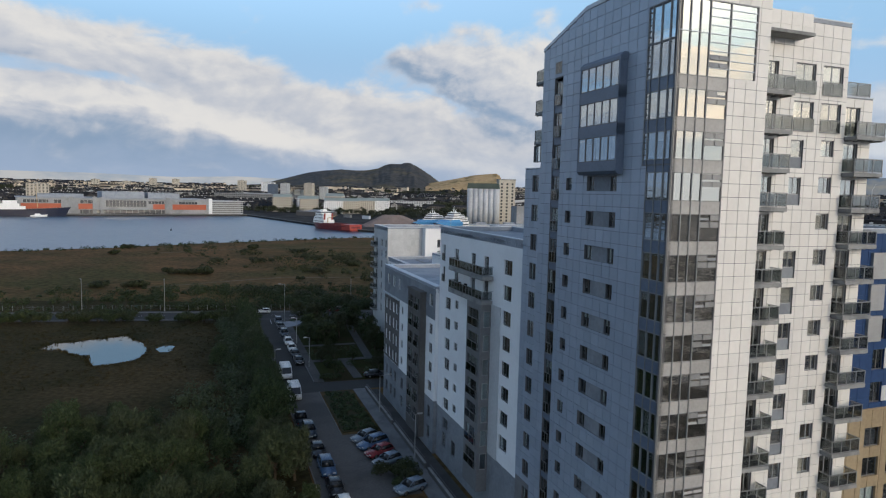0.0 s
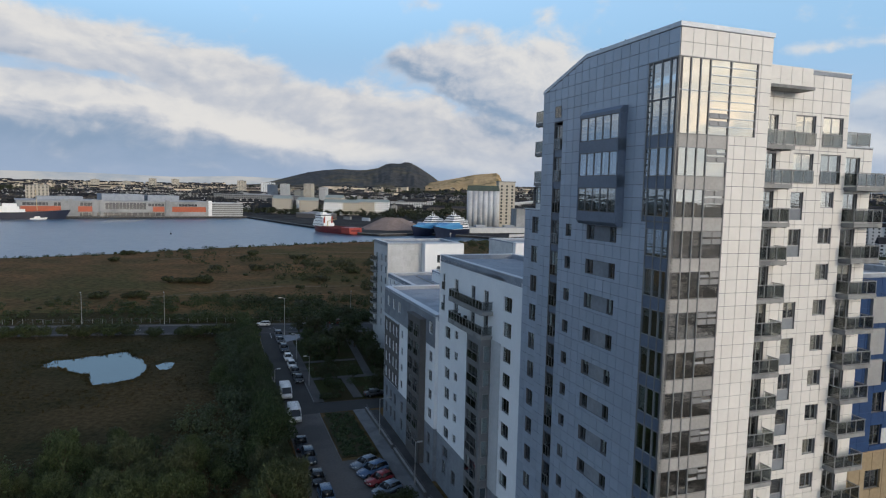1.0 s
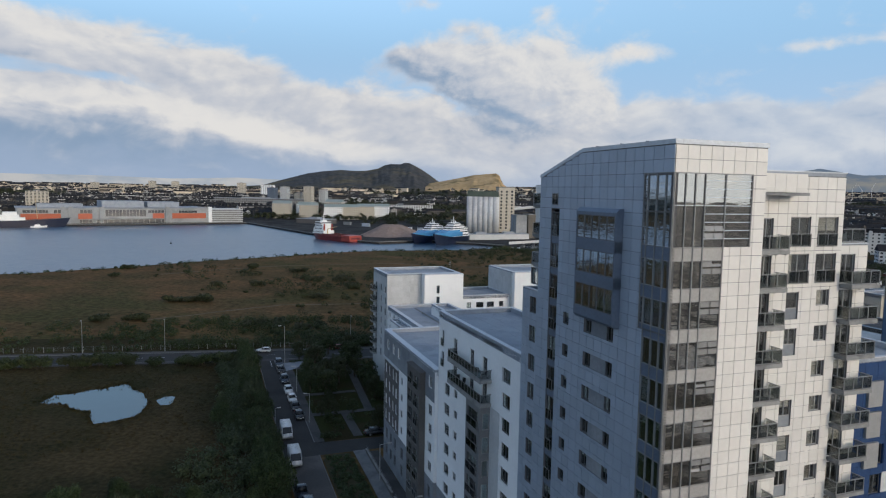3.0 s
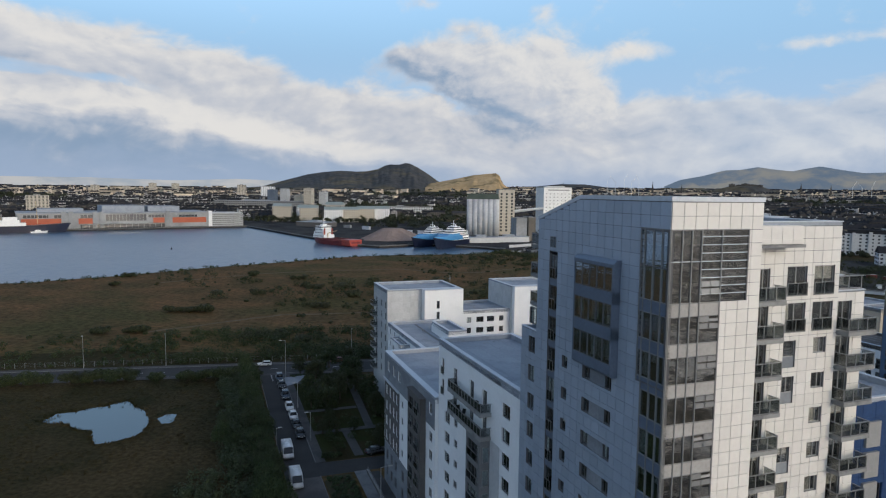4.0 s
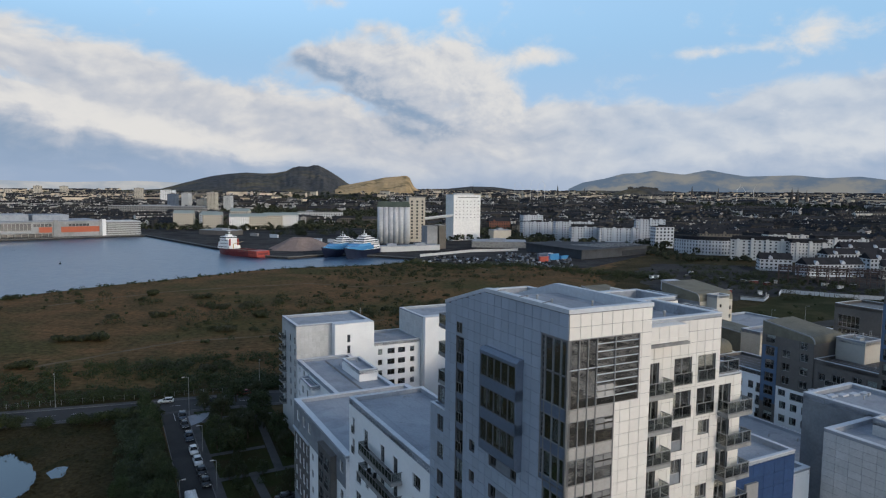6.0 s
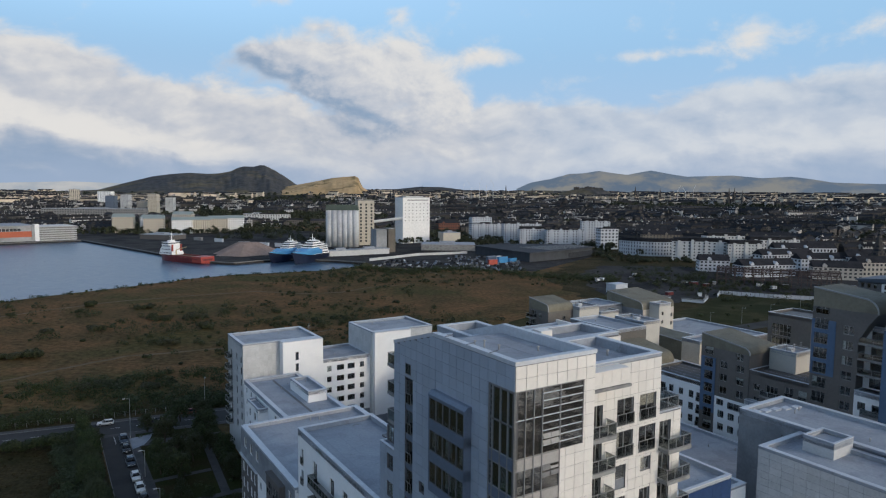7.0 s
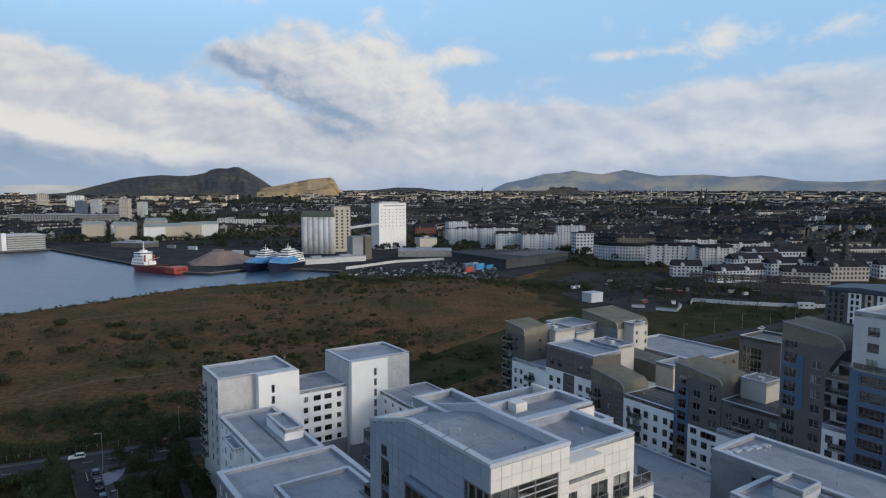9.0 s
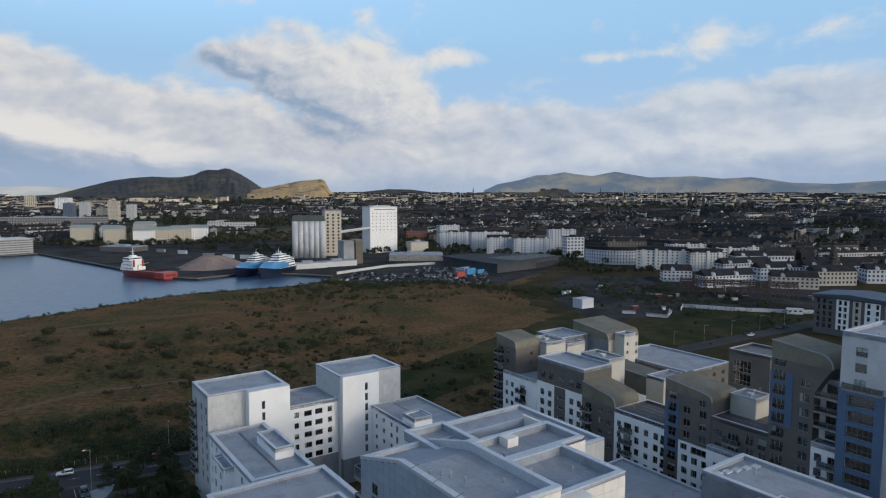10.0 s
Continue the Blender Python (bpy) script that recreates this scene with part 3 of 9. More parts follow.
def balcony(face, x, z, w, depth, posts=3, high=1.1, slab=0.22, underside=True, group=""):
    """A projecting balcony: slab, steel posts with handrail, and a tinted glass panel between the posts."""
    def slab_mesh():
        a = Acc()
        a.box(0, w, -depth, 0, -slab, 0)
        a.box(-0.02, w + 0.02, -depth - 0.03, -depth, -slab - 0.05, 0.04)
        for k in range(posts + 1):
            a.box(w * k / posts * 0.9 + 0.05 * w - 0.05, w * k / posts * 0.9 + 0.05 * w + 0.05, -depth + 0.1, 0, -slab - 0.12, -slab)
        return a.mesh("balcony", M_SLAB)

    def rail_mesh():
        a = Acc()
        a.box(0, w, -depth - 0.01, -depth + 0.07, high - 0.06, high)
        for px in (0, w - 0.06):
            a.box(px, px + 0.06, -depth + 0.07, 0, high - 0.06, high)
        return a.mesh("handrail", M_STEEL)

    def low_mesh():
        a = Acc()
        a.box(0, w, -depth + 0.005, -depth + 0.055, 0.08, 0.13)
        return a.mesh("bottom_rail", M_STEEL)

    def post_mesh():
        a = Acc()
        a.box(-0.03, 0.03, 0, 0.06, 0, high - 0.06)
        return a.mesh("post", M_STEEL)

    key = (round(w, 2), depth, posts, high)
    ob = new("balcony", cached(("bs", *key), slab_mesh))
    face.put(ob, x, z)
    at(ob, new("handrail", cached(("br", *key), rail_mesh)), Matrix())
    at(ob, new("bottom_rail", cached(("bl", *key), low_mesh)), Matrix())
    for k in range(posts + 1):
        at(ob, new("post", cached(("bp", high), post_mesh)), pose(0.03 + (w - 0.06) * k / posts, -depth, 0))
    pitch = (w - 0.06) / posts

    def sheet(n, along):
        def build():
            a = Acc()
            if along:
                a.box(0, n, 0, 0.02, 0, high - 0.22)
            else:
                a.box(0, 0.02, 0, n, 0, high - 0.22)
            return a.mesh("glass_panel", M_GLASS_RAIL)
        return cached(("bg", round(n, 2), along, high), build)
    for k in range(posts):
        at(ob, new("glass_panel", sheet(pitch - 0.1, True)), pose(0.08 + pitch * k, -depth + 0.02, 0.14))
    for px in (0.02, w - 0.04):
        at(ob, new("glass_panel", sheet(depth - 0.2, False)), pose(px, -depth + 0.1, 0.14))
    return ob


def juliet(face, x, z, w, high=1.05, proud=0.16):
    """A shallow railing of bars and glass in front of a tall window."""
    def rail():
        a = Acc()
        for px in (0, w / 2 - 0.02, w - 0.04):
            a.box(px, px + 0.04, -proud, -proud + 0.04, 0, high)
        a.box(0, w, -proud - 0.005, -proud + 0.045, high - 0.05, high)
        a.box(0, w, -proud - 0.005, -proud + 0.045, 0, 0.05)
        for px in (0, w - 0.04):
            a.box(px, px + 0.04, -proud + 0.04, 0, high - 0.05, high)
            a.box(px, px + 0.04, -proud + 0.04, 0, 0, 0.05)
        return a.mesh("juliet_railing", M_STEEL)

    def glass():
        a = Acc()
        a.box(0.04, w - 0.04, -proud + 0.01, -proud + 0.03, 0.06, high - 0.06)
        return a.mesh("glass_panel", M_GLASS_RAIL)
    ob = new("juliet_railing", cached(("jr", round(w, 2), high, proud), rail))
    face.put(ob, x, z)
    at(ob, new("glass_panel", cached(("jg", round(w, 2), high, proud), glass)), Matrix())
    return ob


def roof(parent, u0, u1, w0, w1, z, parapet=0.55, wide=0.45, material=None, coping=None, drop=0.0, vents=2, seams=True):
    """A flat felt roof with a parapet and pale coping all round, seams in the felt and a few vents."""
    a = Acc()
    a.box(u0 + wide, u1 - wide, w0 + wide, w1 - wide, z - parapet - 0.3, z - parapet)
    part("roof_deck", a, material or M_ROOF, parent)
    if seams:
        a = Acc()
        k = u0 + wide + 1.6
        while k < u1 - wide - 0.5:
            a.box(k - 0.05, k + 0.05, w0 + wide, w1 - wide, z - parapet + 0.002, z - parapet + 0.014)
            k += 2.1
        if a.v:
            part("felt_seams", a, M_SEAM, parent, kind="stuff")
    c = Acc()
    for b in ((u0, u1, w0, w0 + wide), (u0, u1, w1 - wide, w1), (u0, u0 + wide, w0 + wide, w1 - wide), (u1 - wide, u1, w0 + wide, w1 - wide)):
        c.box(*b, z - parapet - 0.3, z - 0.05)
    part("parapet", c, material or M_ROOF, parent)
    d = Acc()
    e = 0.05
    for b in ((u0 - e, u1 + e, w0 - e, w0 + wide), (u0 - e, u1 + e, w1 - wide, w1 + e), (u0 - e, u0 + wide, w0 + wide, w1 - wide), (u1 - wide, u1 + e, w0 + wide, w1 - wide)):
        d.box(*b, z - 0.05, z + 0.03)
    part("coping", d, coping or M_COPING, parent)
    r = random.Random(int(u0 * 7 + w0 * 13))
    for _ in range(vents):
        u, w = r.uniform(u0 + 1.5, u1 - 1.5), r.uniform(w0 + 1.5, w1 - 1.5)
        v = Acc()
        v.tube((u, w, z - parapet), (u, w, z - parapet + 0.45), 0.09, 8)
        v.tube((u, w, z - parapet + 0.4), (u, w, z - parapet + 0.55), 0.17, 8, 0.12)
        part("roof_vent", v, M_FRAME_PALE, parent, smooth=False)


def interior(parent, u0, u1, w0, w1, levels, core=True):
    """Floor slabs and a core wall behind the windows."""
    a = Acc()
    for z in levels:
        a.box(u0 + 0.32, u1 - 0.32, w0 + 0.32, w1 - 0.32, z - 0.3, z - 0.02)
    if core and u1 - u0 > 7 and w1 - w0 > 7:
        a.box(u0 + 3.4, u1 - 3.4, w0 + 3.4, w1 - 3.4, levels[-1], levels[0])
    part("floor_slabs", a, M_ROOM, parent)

# ---- ground, water, hills ----
def jag(points, step, amp, seed):
    """The line through the points with small irregular offsets."""
    r = random.Random(seed)
    out = []
    for (x0, y0), (x1, y1) in zip(points, points[1:]):
        n = max(1, int(math.hypot(x1 - x0, y1 - y0) / step))
        for i in range(n):
            k = i / n
            out.append((x0 + (x1 - x0) * k + r.uniform(-amp, amp), y0 + (y1 - y0) * k + r.uniform(-amp, amp)))
    return out + [points[-1]]


SHORE = jag([(-4900, 160), (-900, 215), (-420, 262), (-300, 300), (-230, 340), (-197, 372), (-158, 420), (-121, 457), (-90, 488), (-60, 512), (-24, 521), (8, 534), (36, 556)], 14, 2.0, 3)
QUAY = [(46, 590), (16, 612), (-30, 631), (-71, 600), (-98, 616), (-293, 896), (-526, 728), (-900, 470), (-4900, 400)]
g = Acc()
g.quad(*[(x, y, 0.0) for x, y in [(4900, 1911), (4900, 4900), (-4900, 4900)] + QUAY[::-1] + SHORE[::-1] + [(-4900, -1851)]])
for (x0, y0), (x1, y1) in zip(SHORE, SHORE[1:]):
    g.quad((x0, y0, 0), (x1, y1, 0), (x1, y1, -4), (x0, y0, -4))
quay = Acc()
for (x0, y0), (x1, y1) in zip(SHORE[-1:] + QUAY, QUAY):
    quay.quad((x0, y0, 0), (x1, y1, 0), (x1, y1, -4), (x0, y0, -4))
solid("quay_wall", quay, M_ASPHALT_DARK, "dark wet stone wall of the harbour quay", "wall", kind="structure")
ground = solid("ground", g, M_GRASS, "flat rough grassland and city ground reaching the horizon", "ground", kind="structure")
wa = Acc()
wa.quad((-4900, 100, -2.2), (80, 100, -2.2), (80, 1500, -2.2), (-4900, 1500, -2.2))
solid("water", wa, M_WATER, "calm blue-grey harbour water", "water", kind="structure")
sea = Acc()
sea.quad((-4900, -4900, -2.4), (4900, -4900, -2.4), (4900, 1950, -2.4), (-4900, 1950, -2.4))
solid("open_water", sea, M_SEA, "choppy open firth beyond the shore, wave glints in its colour", "water", kind="structure")
bank = Acc()
bank.quad((4900, 1911, 0), (-4900, -1851, 0), (-4900, -1851, -4), (4900, 1911, -4))
solid("sea_wall", bank, M_KERB, "plain stone sea wall along the shore", "wall", kind="structure")

# ---- streets, paths, pond ----
def patch(name, pts, material, label, category, h=0.006, m=LOC, kind="structure", thick=0.0):
    a = Acc()
    if thick:
        a.prism(pts, -0.05, thick)
    else:
        a.quad(*[(x, y, h) for x, y in pts])
    return solid(name, a, material, label, category, m, kind)


WN = lambda u: 146.8 - 0.172 * u            # near edge of the crossing road
WF = lambda u: 156.9 - 0.176 * u            # far edge
patch("marsh", jag([(-17.2, 18), (-17.2, 149), (-120, 166), (-150, 60), (-120, 20), (-60, 0), (-17.2, 0)], 6, 0.0, 5), M_MARSH, "damp olive-brown marsh grass beside the street", "grass", 0.004)
patch("rough_verge", jag([(-260, WF(-260) + 1), (75, WF(75) + 1), (75, WF(75) + 18), (30, WF(30) + 22), (-20, WF(-20) + 15), (-60, WF(-60) + 24), (-110, WF(-110) + 17), (-180, WF(-180) + 26), (-260, WF(-260) + 18)], 7, 1.2, 8), M_MARSH, "dark rough grass verge beyond the crossing road", "grass", 0.003)
patch("road", [(-260, WN(-260)), (75, WN(75)), (75, WF(75)), (-260, WF(-260))], M_ASPHALT_DARK, "dark asphalt crossing road", "road", 0.012)
patch("road", [(-16.9, 78.9), (-10.8, 78.9), (-10.8, 148.9), (-16.9, 149.9)], M_ASPHALT_DARK, "dark asphalt end of the side street", "road", 0.010)
patch("road", [(-16.9, -1), (-10.8, -1), (-10.8, 78.9), (-16.9, 78.9)], M_ASPHALT, "asphalt side street lined with parked cars", "road", 0.010)
patch("road", [(-10.8, 78.9), (4.0, 78.9), (4.0, 84.4), (-10.8, 84.8)], M_ASPHALT_DARK, "short asphalt entrance to the parking deck", "road", 0.014)
patch("road", [(-10.8, 36), (-4.9, 36), (-4.9, 57.2), (-10.8, 57.2)], M_ASPHALT, "asphalt parking bay", "road", 0.014)
patch("pavement", [(-4.6, 20), (-2.4, 20), (-2.4, 78.9), (-4.6, 78.9)], M_PAVING, "pale paved path along the apartment block", "pavement", thick=0.1)
patch("pavement", [(-2.4, 20), (-0.1, 20), (-0.1, 78.0), (-2.4, 78.0)], M_PAVE_DARK, "dark paved strip at the foot of the block", "ground", 0.02)
patch("pavement", [(-10.8, 84.8), (-8.9, 84.8), (-8.9, 147.5), (-10.8, 148.4)], M_PAVE_DARK, "paved footway beside parked cars", "pavement", thick=0.11)
patch("lawn", [(-8.9, 84.8), (10.9, 84.8), (10.9, 144.0), (-8.9, 147.3)], M_LAWN, "shaded garden lawn in front of the blocks", "grass", 0.008)
for pts in ([(-8.9, 99.5), (8.0, 99.5), (8.0, 101.2), (-8.9, 101.2)], [(-3.0, 86), (-1.2, 86), (-1.2, 99.5), (-3.0, 99.5)], [(2.5, 101.2), (4.3, 101.2), (6.8, 135), (5.0, 135)], [(-8.9, 113.5), (3.2, 113.5), (3.3, 115.0), (-8.9, 115.0)], [(-8.9, 137), (5.0, 135.2), (10.9, 137), (-8.9, 141)]):
    patch("path", pts, M_PAVE_DARK, "grey paved garden path", "path", thick=0.06)
patch("planter_bed", jag([(-10.5, 58.2), (-5.0, 58.2), (-5.4, 78.0), (-8.8, 78.4), (-10.4, 76.5), (-10.5, 58.2)], 50, 0, 1)[:-1], M_SOIL, "kerbed bed of low shrubs", "planting bed", thick=0.12)
patch("lawn", jag([(30, 130), (75, 122), (90, 150), (300, 236), (300, 262), (60, 176), (30, 150), (30, 130)], 6, 2.2, 12)[:-1], M_VERGE, "strip of rough green grass beyond the blocks", "grass", 0.007)
patch("pavement", [(-10.7, 143.6), (-4.8, 144.6), (-6.0, 141.0), (-7.8, 137.6), (-10.7, 135.6)], M_PALESLAB, "pale blue-grey paved corner by the junction", "pavement", 0.125)
for w0, w1, u in ((0, 149.9, -16.9), (85.2, 148.4, -10.8), (57.2, 78.9, -10.8)):
    k = Acc()
    s = w0
    while s < w1 - 0.5:
        k.box(u - 0.07, u + 0.07, s + 0.01, min(s + 0.94, w1) - 0.01, -0.02, 0.12)
        s += 0.95
    solid("kerb", k, M_KERB, "row of grey concrete kerb stones", "kerb", LOC, kind="stuff")
for f in (WN, WF):
    k = Acc()
    for i in range(330):
        u = -258 + i
        if f is WN and -17.5 < u < -10.2:
            continue
        k.quad((u, f(u) - 0.1, 0.12), (u + 0.97, f(u + 0.97) - 0.1, 0.12), (u + 0.97, f(u + 0.97) + 0.1, 0.12), (u, f(u) + 0.1, 0.12))
        for d in (-0.1, 0.1):
            k.quad((u, f(u) + d, 0), (u + 0.97, f(u + 0.97) + d, 0), (u + 0.97, f(u + 0.97) + d, 0.12), (u, f(u) + d, 0.12))
    solid("kerb", k, M_KERB, "row of grey concrete kerb stones", "kerb", LOC, kind="stuff")
    patch("pavement", [(-260, f(-260) + (0.1 if f is WF else -2.0)), (75, f(75) + (0.1 if f is WF else -2.0)), (75, f(75) + (2.0 if f is WF else -0.1)), (-260, f(-260) + (2.0 if f is WF else -0.1))][:: 1], M_PAVE_DARK, "grey asphalt footway beside the road", "pavement", 0.1)
mk = Acc()
for i in range(40):
    u = -170 + i * 6
    c = (WN(u) + WF(u)) / 2
    mk.quad((u, c - 0.06, 0.02), (u + 2.4, c - 0.47, 0.02), (u + 2.4, c - 0.35, 0.02), (u, c + 0.06, 0.02))
for i in range(6):
    mk.quad((-13.9, 141.5 + i * 1.3, 0.02), (-13.75, 141.5 + i * 1.3, 0.02), (-13.75, 142.5 + i * 1.3, 0.02), (-13.9, 142.5 + i * 1.3, 0.02))
mk.quad((-16.7, 149.4, 0.02), (-13.9, 148.9, 0.02), (-13.9, 149.2, 0.02), (-16.7, 149.7, 0.02))
solid("road_markings", mk, M_WHITE, "worn white road markings", "road marking", LOC, kind="stuff")
# trodden tracks over the rough field
for k, line in enumerate(([(-160, 346), (-139, 370), (-127, 381), (-112, 394), (-70, 412), (-35, 424), (-5, 409), (17, 412), (35, 430), (75, 446)], [(79, 468), (99, 484), (91, 517), (71, 539)], [(-110, 225), (-70, 262), (-30, 270), (10, 300)])):
    q = jag(line, 5, 0.7, 40 + k)
    tr = Acc()
    for (x0, y0), (x1, y1) in zip(q, q[1:]):
        d = Vector((y0 - y1, x1 - x0)).normalized() * 1.1
        tr.quad((x0 - d.x, y0 - d.y, 0.004 + 0.001 * k), (x1 - d.x, y1 - d.y, 0.004 + 0.001 * k), (x1 + d.x, y1 + d.y, 0.004 + 0.001 * k), (x0 + d.x, y0 + d.y, 0.004 + 0.001 * k))
    solid("track", tr, M_TRACK, "faint trodden dirt track over the rough field", "path", kind="structure")
# pond with ragged edge
POND = [(-64.8, 125.1), (-63.1, 130.0), (-59.1, 130.3), (-55.9, 132.0), (-53.0, 132.2), (-50.9, 134.4), (-48.4, 134.8), (-46.5, 129.7), (-43.8, 125.6), (-42.8, 120.0), (-42.8, 115.4), (-43.7, 111.4), (-46.2, 109.1), (-49.1, 107.6), (-51.9, 108.0), (-53.2, 112.6), (-53.5, 116.3), (-55.9, 117.7), (-58.2, 120.2), (-59.3, 122.6), (-62.2, 122.9)]
patch("pond", jag(POND + POND[:1], 1.2, 0.32, 9)[:-1], M_STILL, "still pond reflecting the sky in the marsh", "pond", 0.03)
patch("pond", jag([(-41.0, 120.2), (-39.1, 122.1), (-37.2, 121.5), (-37.2, 118.2), (-38.4, 115.7), (-40.1, 116.3), (-41.0, 120.2)], 0.9, 0.3, 4)[:-1], M_STILL, "small pool beside the pond", "pond", 0.03)

# ---- the tall apartment tower ----
FH = 2.78
FL = [44.3 - FH * k for k in range(-1, 17)]          # floor levels from the top flat down
tower = thing("apartment_tower", "tall silver and white clad apartment tower with mirrored corner glazing", "apartment tower", LOC)


def curtain_wall(face, x0, x1, z0, z1, cols, levels, spandrel, vents=None, ladder=None, h=0.9):
    """Mullions, spandrel panels and panes between x0 and x1."""
    bars = Acc()
    for x in cols:
        bars.box(x - 0.035, x + 0.035, -0.06, 0.1, z0, z1)
    bars.box(x0, x1, -0.05, 0.1, z1 - 0.07, z1)
    spans = [(z - 0.6, z + 0.3) for z in levels if z0 < z < z1]
    for b0, b1 in spans:
        for b in (b0, b1):
            bars.box(x0, x1, -0.045, 0.09, b - 0.025, b + 0.025)
    ob = part("mullions", bars, M_STEEL, face.parent)
    ob.matrix_local = face.m
    for b0, b1 in spans:
        for a0, a1 in zip(cols, cols[1:]):
            def build(a0=a0, a1=a1, b0=b0, b1=b1):
                q = Acc()
                q.box(0, a1 - a0 - 0.06, 0, 0.05, 0, b1 - b0 - 0.04)
                return q.mesh("spandrel_panel", spandrel)
            me = cached(("sp", round(a1 - a0, 2), round(b1 - b0, 2), spandrel.name), build)
            face.put(part("spandrel_panel", me, None, face.parent), a0 + 0.03, b0 + 0.02, 0.0)
    edges = [z1] + [v for b0, b1 in sorted(spans, reverse=True) for v in (b1, b0)] + [z0]
    for t, b in zip(edges[::2], edges[1::2]):
        if t - b < 0.3:
            continue
        for i, (a0, a1) in enumerate(zip(cols, cols[1:])):
            me = pane_mesh(round(a1 - a0, 2), round(t - b, 2), 0.04, M_GLASS_WALL if spandrel is M_SPAN_GREY else M_GLASS_SKY)
            face.put(part("pane", me, None, face.parent), a0, b, 0.02)
            if RNG.random() < (0.06 if spandrel is M_SPAN_GREY else 0.45):
                bh = (t - b) * RNG.choice((0.3, 0.9, 0.9))
                face.put(part("blind", blind_mesh((a1 - a0) * 0.9, bh), None, face.parent), a0 + 0.05, t - bh - 0.05, 0.13)
            if ladder is not None and i == ladder:
                r = Acc()
                k = b + 0.3
                while k < t - 0.1:
                    r.box(0, a1 - a0, -0.02, 0.03, k - b, k - b + 0.08)
                    k += 0.42
                face.put(part("vent_bars", r, M_FRAME, face.parent), a0, b, 0.0)
            if vents is not None and i == vents and t - b < 2.5:
                for vx in (0.06, (a1 - a0) / 2 + 0.03):
                    for vz in (0.52, 0.78):
                        opened = RNG.random() < 0.35

                        def vent():
                            q = Acc()
                            ww, hh = (a1 - a0) / 2 - 0.1, 0.36
                            q.box(0, ww, -0.05, 0.0, 0, 0.05)
                            q.box(0, ww, -0.05, 0.0, hh - 0.05, hh)
                            q.box(0, 0.05, -0.05, 0.0, 0.05, hh - 0.05)
                            q.box(ww - 0.05, ww, -0.05, 0.0, 0.05, hh - 0.05)
                            q.box(0.05, ww - 0.05, -0.03, -0.015, 0.05, hh - 0.05)
                            return q.mesh("vent_light", M_STEEL)
                        v = part("vent_light", cached(("vent", round(a1 - a0, 2)), vent), None, face.parent)
                        v.matrix_local = face.m @ pose(a0 + vx, -0.02, b + (t - b) * vz, -24 if opened else 0)


